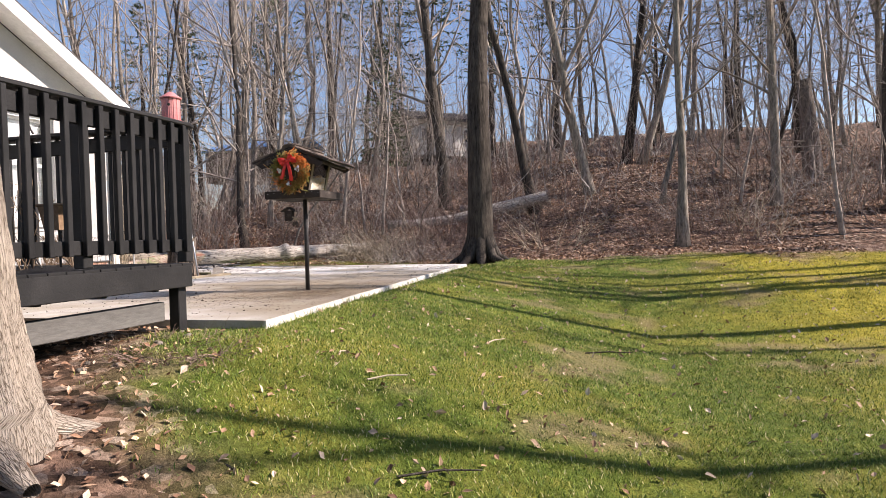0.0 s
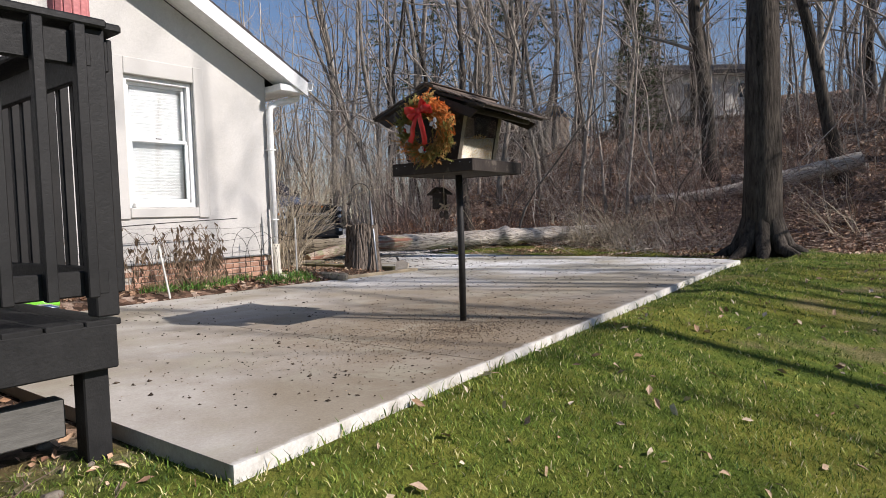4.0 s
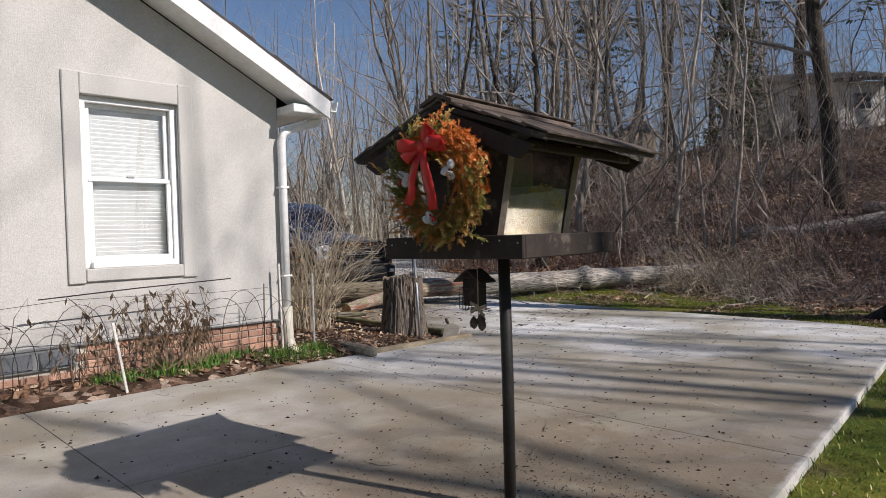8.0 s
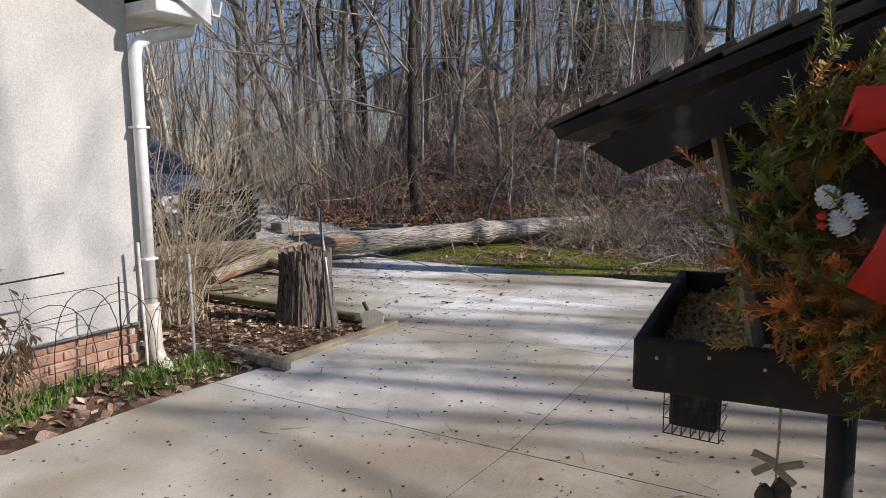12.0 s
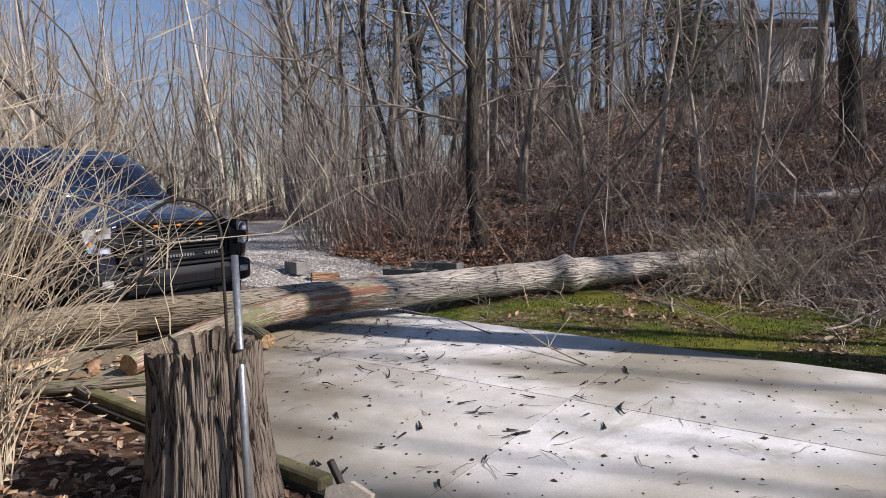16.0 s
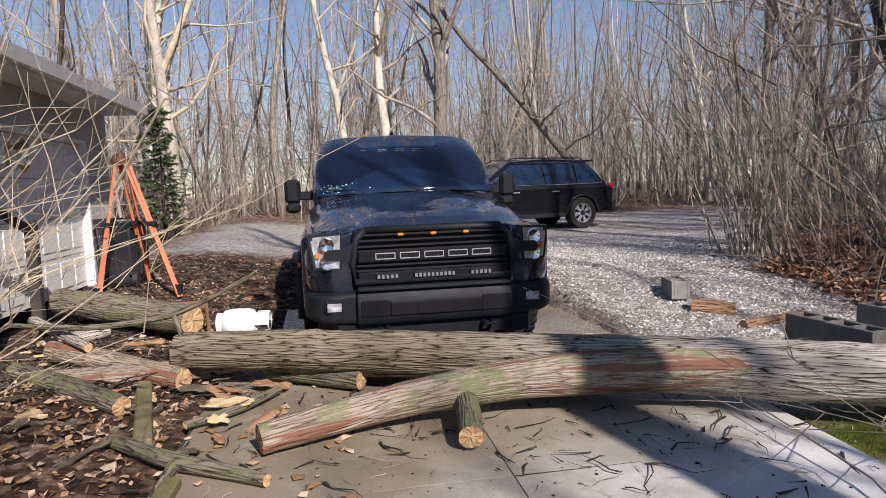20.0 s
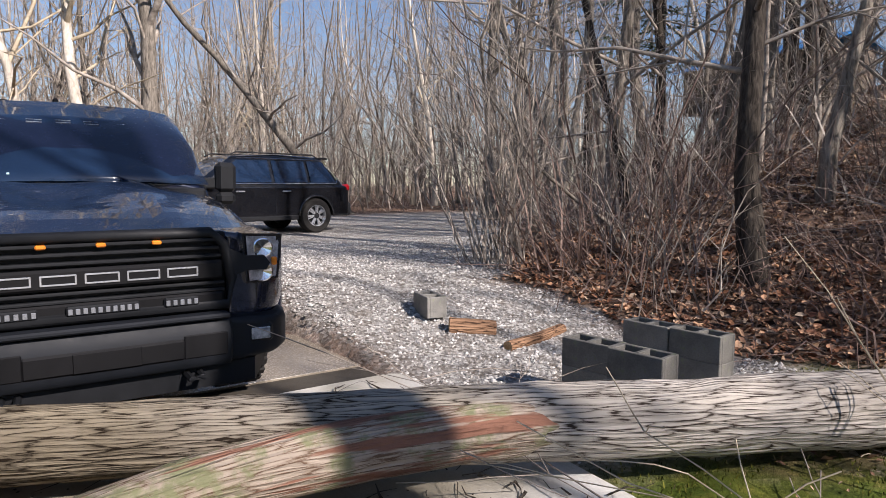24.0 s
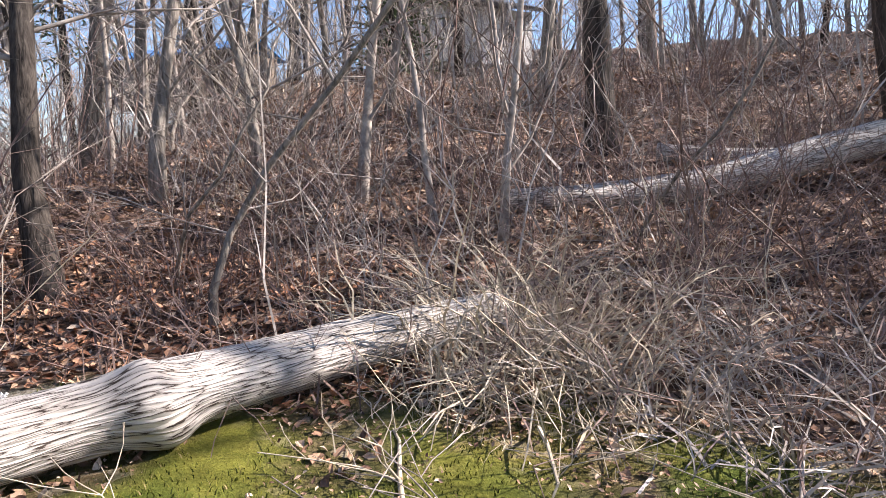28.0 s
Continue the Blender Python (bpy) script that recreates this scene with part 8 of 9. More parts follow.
def plant_shrubs():
    thicket("shrub", (-9.95, 10.65), (0.42, 0.38), 125, (1.3, 2.5), TWIG_PALE, "tan bare shrub beside the house corner", (1.0, 1.5), (0.1, 1.3), (0.005, 0.011), 4)
    thicket("shrub", (-10.55, 10.4), (0.4, 0.35), 60, (0.9, 1.6), TWIG_PALE, "tan bare shrub along the garage wall", (0.9, 1.5), (0.2, 1.5), (0.005, 0.011), 4)
    thicket("shrub", (-15.8, 18.75), (0.5, 0.42), 58, (2.2, 3.9), CROWN, "tall dark multi-stemmed bare shrub beside the gravel", (1.15, 1.53), (-0.1, 0.4), (0.009, 0.02), 6)
    thicket("shrub", (-14.6, 20.4), (0.7, 0.5), 34, (1.6, 3.2), CROWN, "bare brown shrub beside the gravel", (1.0, 1.5), (0.0, 0.6), (0.006, 0.014), 4)
    # brush over the trunk's top end
    for x, y, n, mt, L in ((-8.55, 19.75, 120, TWIG_PALE, 1.6), (-8.0, 19.1, 110, TWIG_PALE, 1.3), (-7.7, 19.8, 110, TWIG_PALE, 1.8), (-7.1, 19.2, 60, TWIG, 1.5), (-6.4, 19.0, 44, TWIG_RED, 1.2), (-8.6, 20.4, 80, TWIG, 1.8), (-7.4, 20.6, 50, TWIG_RED, 1.7), (-6.2, 20.2, 40, TWIG, 1.5), (-5.3, 19.4, 36, TWIG_RED, 1.2), (-6.7, 18.5, 50, STEM_PALE, 1.2), (-5.8, 18.5, 40, TWIG, 1.1), (-5.0, 18.9, 30, TWIG, 1.1)):
        thicket("brush_pile", (x, y), (0.75, 0.7), n, (0.5, L), mt, "tangled brush at the top of the fallen trunk", (0.0, 1.25), (0.4, 2.6), (0.005, 0.017), 3, 5, category="brush")
    # low growth along the slope, joined by colour
    kinds = []
    for mt, L, n, el in ((1, (0.8, 2.0), 34, (0.6, 1.5)), (0, (1.2, 2.8), 26, (0.9, 1.5)), (2, (0.6, 1.5), 30, (0.3, 1.4)), (1, (1.5, 3.2), 24, (1.0, 1.5)), (0, (0.6, 1.6), 34, (0.2, 1.3)), (1, (0.5, 1.3), 40, (0.1, 1.2))):
        kinds.append((mt, thicket(None, (0, 0), (0.8, 0.8), n, L, None, "", el, (0.1, 1.4), (0.005, 0.013), 2, 4)))
    rg = random.Random(77)
    heap = [[], [], []]
    c = 0
    while c < 130:
        x, y = rg.uniform(-30, 18), 18.4 + abs(rg.gauss(0, 7.5))
        if y > 44 or not clear_of(x, y) or gravel_mask(x, y) > 0.2 or (x > -6 and y < 19.4) or (-9.5 < x < -8 and y < 20):
            continue
        if y < toe(x) + 0.9 or (-7.5 < x < 2 and y < 23 and rg.random() < 0.25) or (x > -4 and rg.random() < 0.4):
            continue
        mt, (v, f) = rg.choice(kinds)
        s, a = rg.uniform(0.7, 1.5), rg.uniform(0, 6.28)
        rot = np.array(((math.cos(a), math.sin(a), 0), (-math.sin(a), math.cos(a), 0), (0, 0, rg.uniform(0.8, 1.2)))) * s
        heap[mt].append((v @ rot + np.array((x, y, height(x, y) - 0.03)), f))
        c += 1
    for sets, mt, words in zip(heap, (TWIG, TWIG_RED, TWIG_PALE), ("grey bare", "reddish brown", "pale straw-coloured")):
        v, f = join(*sets)
        bulk("brambles", v, f, mt, words + " brambles and young growth on the slope", "undergrowth")
    # fine tangle close to the ground
    for n, box, L in ((2300, (-16, 4, 18.3, 25), (0.4, 1.6)), (1900, (-26, 16, 22, 36), (0.7, 2.2)), (600, (-34, -20, 8, 30), (0.8, 2.2))):
        b = ground_points(n, *box, keep=lambda x, y: not (x > -4 and NR.random_sample() < 0.45) and clear_of(x, y) and gravel_mask(x, y) < 0.2 and y > toe(x) + 0.2 if x > -20 else gravel_mask(x, y) < 0.1 and lawn_mask(x, y) < .5, lift=-0.02)
        n = len(b)
        v, f, p = canes(b, NR.uniform(0, 6.28, n), NR.uniform(0.2, 1.5, n), NR.uniform(*L, n), NR.uniform(0.0, 2.4, n), NR.uniform(0.004, 0.011, n), 5, 0.2)
        v2, f2, _ = canes(p[:, 3], NR.uniform(0, 6.28, n), NR.uniform(0, 1.4, n), NR.uniform(L[0], L[1], n) * 0.5, NR.uniform(-.2, 1.2, n), NR.uniform(0.003, 0.006, n), 3, 0.12)
        v, f = join((v, f), (v2, f2))
        bulk("undergrowth", v, f, (TWIG_PALE, STEM_PALE, TWIG_RED)[box[0] % 3], "bare tangled undergrowth of the wood", "undergrowth")
    # thin whips and young stems of the hillside
    n = 800
    b = ground_points(n, -30, 15, 19.2, 46, keep=lambda x, y: clear_of(x, y) and y > toe(x) + 0.8 and gravel_mask(x, y) < 0.1 and noise.noise((x * 0.3, y * 0.3, 4.4)) > -0.3 and not (-7.5 < x < 3 and y < 23) and not (x > -3 and NR.random_sample() < 0.3), lift=-0.03)
    n = len(b)
    far = np.clip((b[:, 1] - 20) / 25, 0, 1)
    ln = NR.uniform(1.5, 4.5, n) * (0.8 + 0.7 * far)
    az = NR.uniform(0, 6.28, n)
    v, f, p = canes(b, az, np.where(NR.uniform(0, 1, n) < 0.4, NR.uniform(0.6, 1.3, n), NR.uniform(1.2, 1.57, n)), ln, NR.uniform(-0.3, 0.9, n), NR.uniform(0.010, 0.027, n) * (0.8 + 0.9 * far), 4, 0.18)
    sets = [(v, f)]
    for k in (1, 2, 2, 3):
        v2, f2, _ = canes(p[:, k], NR.uniform(0, 6.28, n), NR.uniform(0.3, 1.3, n), ln * NR.uniform(0.15, 0.4, n), NR.uniform(-.5, .5, n), NR.uniform(0.006, 0.011, n) * (0.8 + 0.9 * far), 2, 0.16)
        sets.append((v2, f2))
    v, f = join(*sets)
    bulk("young_stems", v, f, STEM_PALE, "thin bare young stems crowding the hillside", "undergrowth")
    # the same beyond the gravel, taller
    b = ground_points(1150, -80, -29, -10, 50, keep=lambda x, y: gravel_mask(x, y) < 0.1 and not (x > -33 and y < 14) and y < 60, lift=-0.05)
    n = len(b)
    ln = NR.uniform(2.5, 8, n)
    v, f, p = canes(b, NR.uniform(0, 6.28, n), NR.uniform(0.55, 1.57, n), ln, NR.uniform(-0.7, 0.7, n), NR.uniform(0.014, 0.042, n), 4, 0.2)
    sets = [(v, f)]
    for k in (1, 1, 2, 2, 3, 3):
        v2, f2, _ = canes(p[:, k], NR.uniform(0, 6.28, n), NR.uniform(0.0, 1.3, n), ln * NR.uniform(0.2, 0.55, n), NR.uniform(-.8, .8, n), NR.uniform(0.008, 0.014, n), 2, 0.1)
        sets.append((v2, f2))
    v, f = join(*sets)
    bulk("young_stems", v, f, TWIG, "thin bare stems of the wood beyond the drive", "undergrowth")
    # fallen branches on the moss strip
    rgb = random.Random(6)
    for k, (x, y, a, L) in enumerate(((-8.4, 17.2, 1.9, 1.9), (-7.6, 16.6, 2.6, 2.0), (-9.3, 16.9, 2.9, 1.6), (-6.9, 17.3, 1.2, 1.7), (-6.0, 17.0, 2.3, 1.8), (-8.9, 16.1, 3.3, 1.3), (-7.0, 16.2, 0.6, 1.5), (-9.6, 15.2, 2.6, 2.2), (-8.3, 14.6, 2.9, 2.0), (-5.6, 17.7, 2.8, 1.7))):
        g = Pieces(0.4)
        grow(g, rgb, Vector((0, 0, 0.03)), Vector((math.cos(a), math.sin(a), 0.18)), L, 0.018 if k in (0, 3) else 0.009, 2, 6, 0.14, -0.02, 4, 0.6)
        ob = thing("fallen_branch", (x, y, max(height(x, y), 0.0 if in_patio(x, y) else -1)), "bare fallen branch lying on moss and concrete", "branch", "fallen branches")
        g.parts(ob, (TWIG_PALE, TWIG)[k % 2])
    # tall wands in front of the trunk
    for k, (x, y, h) in enumerate(((-10.0, 16.7, 1.5),)):
        g = Pieces()
        grow(g, rgb, Vector((0, 0, -0.02)), Vector((-0.35, 0.1, 1)).normalized(), h, 0.007, 2, 5, 0.10, 0.0, 2, 0.55)
        ob = thing("sapling_wand", (x, y, height(x, y)), "thin bare wand beside the fallen trunk", "branch", "fallen branches")
        g.parts(ob, TWIG_PALE)


plant_shrubs()


# ---- evergreens ----
def evergreen(seed, h, r, first=0.05, dense=1.0):
    rg = random.Random(seed)
    tr, nd_ = Geo(), Geo()
    tr.tube([(0, 0, -0.3), (0.03, 0, h * 0.5), (0, 0, h)], [h * 0.014, h * 0.009, 0.01], 7)
    z = h * first
    while z < h * 0.99:
        u = (z - h * first) / (h * (1 - first))
        R = (r * (1 - u) ** 0.6 * rg.uniform(0.35, 1.1) if first < 0.2 else r * min(1.0, 2.2 * (1 - u)) * rg.uniform(0.45, 1.1)) * rg.uniform(0.75, 1.1) + 0.1
        for k in range(int(9 * dense)):
            a = rg.uniform(0, 6.28)
            p = Vector((0, 0, z))
            d = Vector((math.cos(a), math.sin(a), rg.uniform(-0.25, 0.25)))
            L = R * rg.uniform(0.6, 1.1)
            tr.tube([p, p + d * L], [0.012, 0.004], 3, False)
            for j in range(int(24 * dense)):
                q = p + d * (L * rg.uniform(0.25, 1.0))
                s = (0.07 + 0.07 * rg.random()) * (0.7 + h * 0.03)
                e1 = Vector((rg.gauss(0, 1), rg.gauss(0, 1), rg.gauss(0, .5))).normalized() * s
                e2 = (d * 0.8 + Vector((rg.gauss(0, .5), rg.gauss(0, .5), rg.gauss(-.2, .4)))).normalized() * s * 1.6
                n = len(nd_.v)
                nd_.v += [tuple(q - e1 * 0.35), tuple(q + e2 * 0.6 - e1 * 0.3), tuple(q + e2), tuple(q + e2 * 0.5 + e1 * 0.35), tuple(q + e1 * 0.3)]
                nd_.f.append((n, n + 1, n + 2, n + 3, n + 4))
        z += h * 0.028 / dense
    return tr, nd_


NEEDLE = varied("evergreen_needles", (0.035, 0.06, 0.022), (0.10, 0.135, 0.055), 2, 30, 0.7, 0, 0.0)


def plant_evergreens():
    kinds = [evergreen(900, 5.2, 1.9, 0.04, 0.9), evergreen(901, 18, 3.7, 0.40, 0.9), evergreen(902, 15, 3.3, 0.32, 0.9)]
    ms = [(a.mesh("trunk", BARK_DARK, True, False), b.mesh("needles", NEEDLE, False, False)) for a, b in kinds]
    for x, y, k, s in ((-13.9, 36.5, 0, 1.4), (-25.8, 5.0, 0, 1.0), (-28.2, 8.0, 0, 0.8), (-12.5, 41, 1, 1.0), (-16.5, 43, 2, 1.1), (-20, 42, 1, 1.05), (-9, 44, 2, 1.1), (-23, 39, 2, 1.0), (-26, 44, 1, 1.1), (-5, 47, 1, 0.95), (7, 48, 1, 1.0), (14, 44, 2, 1.1), (18, 48, 1, 1.1), (-30, 40, 2, 1.0), (10, 52, 2, 1.0), (2, 52, 2, 0.9), (-28, 33, 1, .8)):
        ob = thing("evergreen_tree", label="dark green evergreen among the bare trees", category="tree", group="evergreens", m=pose(x, y, height(x, y) - 0.1, 0, 0, rnd.uniform(0, 360)))
        for nm, me in zip(("trunk", "needles"), ms[k]):
            o = new(nm, me)
            o.parent = ob
            o.matrix_basis = Matrix.Scale(s, 4)


plant_evergreens()


def sunward_trees():
    """Bare trees on the sunny side, whose shadows cross lawn, patio and wall."""
    tall = [tree_meshes(700 + k, BARK_DARK, CROWN, h=h_, r=r_, first=0.42, limbs=15, depth=2, wig=0.08, split=3, forks=1) for k, (h_, r_) in enumerate(((17, .13), (19, .17), (15, .11), (18, .15)))]
    for x, y, k, s in ((9.5, 8.0, 1, 0.85), (12.0, 12.5, 5, 0.8), (7.5, 15.5, 0, 0.8), (10.5, 17.0, 6, 1.0), (8.5, 19.8, 2, 1.1), (10.5, 13.3, 1, 1.15), (13.5, 16.2, 1, 1.2), (18.0, 19.0, 1, 1.2), (16.5, 17.5, 3, 1.15), (14.5, 20.5, 1, 1.1)):
        place_tree(tall[k % 4], x, y, s, rnd.uniform(0, 360), "bare tree at the sunny side of the lawn", group="lawn-side trees")


sunward_trees()

# ---- small things round the house ----
STAKE = varied("white_stake", (0.55, 0.53, 0.48), (0.75, 0.73, 0.68), 4, 40, 0.7)
WIRE = plain("dark_wire", (0.05, 0.045, 0.04), 0.6, 0.4)
VINE = varied("dry_vine", (0.10, 0.07, 0.045), (0.25, 0.18, 0.12), 6, 40, 0.9)
TIMBER = varied("weathered_timber", (0.20, 0.165, 0.11), (0.36, 0.30, 0.21), 4, 50, 0.9, 0, 0.5, 0.008)
MOSSY_TIMBER = varied("mossy_timber", (0.12, 0.11, 0.05), (0.30, 0.26, 0.15), 4, 50, 0.9, 0, 0.5, 0.008, c3=(0.12, 0.16, 0.04))


def stake(x, y, h, lean, label):
    ob = thing("garden_stake", (x, y, height(x, y)), label, "stake", "garden stakes")
    part("shaft", Geo().box((0, 0, h / 2 - 0.05), (0.018, 0.022, h + 0.1), 0.003, pose(0, 0, 0, lean[0], lean[1])), STAKE, ob)


stake(-8.25, 7.78, 0.62, (8, -3), "leaning white garden stake in the bed")
stake(-8.62, 9.95, 0.82, (0, 0), "upright white garden stake in the bed")
stake(-8.72, 9.60, 0.95, (1, 0), "thin white stake beside the downspout")


def wire_fence():
    fc = thing("garden_fence", (0, 0, 0), "low arched garden wire hung with dry vines along the house", "fence")
    rg = random.Random(31)
    y = 5.4
    while y < 9.75:
        h = rg.uniform(0.55, 0.72)
        x = -8.52 + rg.uniform(-.05, .05)
        z = height(x, y)
        w = rg.uniform(0.42, 0.6)
        arch = [(x, y + w * (0.5 - 0.5 * math.cos(a)), z + h * math.sin(a) ** 0.6) for a in [math.pi * k / 12 for k in range(13)]]
        part("hoop", Geo().tube(arch, [0.003] * 13, 4, False), WIRE, fc)
        y += rg.uniform(0.2, 0.3)
    for z in (0.32, 0.50, 0.66):
        part("wire", Geo().tube([(-8.50 + rg.uniform(-.03, .03), yy, 0.16 + z + rg.uniform(-.03, .03)) for yy in (5.3, 6.0, 6.7, 7.4, 8.0, 8.7, 9.3)], [0.0025] * 7, 4, False), WIRE, fc)
    part("top_rod", Geo().tube([(-8.55, 7.2, 0.86), (-8.52, 8.0, 0.90), (-8.5, 8.9, 0.93)], [0.006] * 3, 5), WIRE, fc)
    for yy, h in ((9.25, 0.75), (6.6, 0.6), (5.6, 0.65)):
        part("stake", Geo().tube([(-8.5, yy, 0.1), (-8.5, yy + 0.02, 0.1 + h)], [0.008, 0.006], 5), WIRE, fc)
    for k in range(95):
        yy = rg.choice((rg.uniform(5.3, 7.0), rg.uniform(7.3, 8.7), rg.uniform(8.0, 8.6)))
        g = Geo()
        p = Vector((-8.5 + rg.uniform(-.06, .06), yy, 0.12))
        top = rg.uniform(0.35, 0.78)
        pts = [p]
        for j in range(5):
            p = p + Vector((rg.gauss(0, .02), rg.gauss(0, .06), top / 5))
            pts.append(p)
        pts.append(p + Vector((rg.gauss(0, .03), rg.gauss(0, .12), -rg.uniform(0.05, 0.2))))
        g.tube(pts, [0.006, 0.005, 0.0045, 0.004, 0.0035, 0.003, 0.002], 3, False)
        for j in range(rg.randint(2, 6)):
            q = pts[rg.randint(2, 6)]
            L = rg.uniform(0.04, 0.11)
            w = rg.uniform(0.009, 0.02)
            n = len(g.v)
            dy = rg.gauss(0, 0.02)
            g.v += [tuple(q), (q.x + w, q.y + dy + w * .6, q.z - L * .5), (q.x, q.y + dy * 1.5, q.z - L), (q.x - w, q.y + dy - w * .6, q.z - L * .5)]
            g.f.append((n, n + 1, n + 2, n + 3))
        part("vine", g, VINE, fc, fix=False)


wire_fence()


def edging():
    ob = thing("timber_edging", (0, 0, 0), "weathered timber edging between bed and concrete", "edging")
    part("timber", Geo().box((0, 0, 0.0), (0.09, 1.52, 0.09), 0.012, pose(-8.02, 11.12, 0.0, 0, 0, -3)), TIMBER, ob)
    part("timber", Geo().box((0, 0, 0.0), (2.6, 0.10, 0.09), 0.012, pose(-9.75, 11.92, 0.01, 0, 0, -2)), MOSSY_TIMBER, ob)
    part("timber", Geo().box((0, 0, 0.0), (1.5, 0.11, 0.10), 0.012, pose(-12.3, 11.5, 0.03, 0, 0, 14)), MOSSY_TIMBER, ob)
    rg = random.Random(9)
    for k in range(5):
        st = thing("edging_stone", (-8.62 + 0.17 * k, 10.28 - 0.015 * k, 0.05), "rough mossy edging stone across the bed", "stone", "edging stones", rz=rg.uniform(-12, 12))
        part("stone", Geo().box((0, 0, 0), (0.16, 0.10, 0.11), 0.025, pose(0, 0, 0, rg.uniform(-8, 8), rg.uniform(-8, 8))), varied("edge_stone", (0.16, 0.14, 0.11), (0.30, 0.27, 0.22), 8, 60, 0.95, 0, 0.7, 0.01, c3=(0.13, 0.15, 0.06)), st)
    bl = thing("concrete_chunk", (-8.12, 11.68, 0.07), "broken concrete chunk leaning beside the stump", "concrete", rz=25)
    part("chunk", Geo().prism([(-0.10, -0.09), (0.10, -0.08), (0.12, 0.05), (0.02, 0.10), (-0.09, 0.07)], -0.03, 0.03, "y", pose(0, 0, 0.01, -20)), varied("broken_concrete", (0.36, 0.31, 0.25), (0.50, 0.45, 0.38), 6, 60, 0.95, 0, 0.6, 0.01), bl)
    sp = thing("iron_spike", (-8.18, 11.78, 0.0), "short dark iron spike beside the stump", "spike")
    part("shaft", Geo().box((0, 0, 0.12), (0.03, 0.03, 0.26), 0.004, pose(0, 0, 0, 10, -22, 0)), WIRE, sp)


edging()


def poles():
    ob = thing("metal_pole", (0, 0, 0), "grey metal conduit pole leaning on the stump", "pole")
    part("tube", Geo().tube([(-8.33, 11.33, 0.02), (-8.50, 11.45, 0.60), (-8.70, 11.59, 1.17)], [0.017, 0.017, 0.017], 10), varied("galvanised", (0.24, 0.26, 0.28), (0.40, 0.43, 0.46), 4, 50, 0.45, 0.7), ob, smooth=True)
    part("joint", Geo().tube([(-8.535, 11.475, 0.70), (-8.556, 11.49, 0.76)], [0.021, 0.021], 10), WIRE, ob)
    hk = thing("shepherd_hook", (0, 0, 0), "dark iron shepherd hook in front of the stump", "plant hook")
    x, y, ux, uy = -8.485, 11.375, -0.59, -0.80
    pts = [(x + 0.02, y, -0.05), (x, y, 1.2)]
    for k in range(9):
        a = math.pi * k / 8
        d = 0.15 - 0.15 * math.cos(a)
        pts.append((x + ux * d, y + uy * d, 1.30 + 0.14 * math.sin(a)))
    pts += [(x + ux * d, y + uy * d, z) for d, z in ((0.30, 1.18), (0.32, 1.12), (0.36, 1.10), (0.39, 1.13))]
    part("rod", Geo().tube(pts, [0.007] * len(pts), 6), WIRE, hk, smooth=True)


poles()


def birdhouse():
    ob = thing("birdhouse", (-3.80, 5.0, 1.683), "round pink birdhouse with a cone roof on the railing", "birdhouse")
    pink = varied("faded_pink_paint", (0.42, 0.15, 0.15), (0.58, 0.26, 0.25), 5, 40, 0.7, 0, 0.3, 0.004)
    part("floor_plate", Geo().lathe([(0.10, 0.0), (0.10, 0.012), (0.001, 0.014)], 20), pink, ob)
    stave = Geo().box((0.066, 0, 0.105), (0.012, 0.029, 0.185), 0.003).mesh("stave", pink)
    for k in range(14):
        again(stave, "stave", ob, pose(0, 0, 0, 0, 0, 360 * k / 14))
    part("drum", Geo().lathe([(0.064, 0.012), (0.064, 0.2), (0.001, 0.2)], 18), pink, ob)
    part("roof", Geo().lathe([(0.086, 0.197), (0.088, 0.205), (0.02, 0.255), (0.001, 0.262)], 20), pink, ob)
    part("ring", Geo().tube([(0, 0, 0.258), (0.01, 0, 0.275), (0, 0, 0.288), (-0.01, 0, 0.275), (0, 0, 0.258)], [0.002] * 5, 5), WIRE, ob)
    part("entrance", Geo().lathe([(0.012, 0), (0.012, 0.004), (0.001, 0.004)], 12, pose(0.030, -0.062, 0.14, 90, 0, 26)), WIRE, ob)


birdhouse()


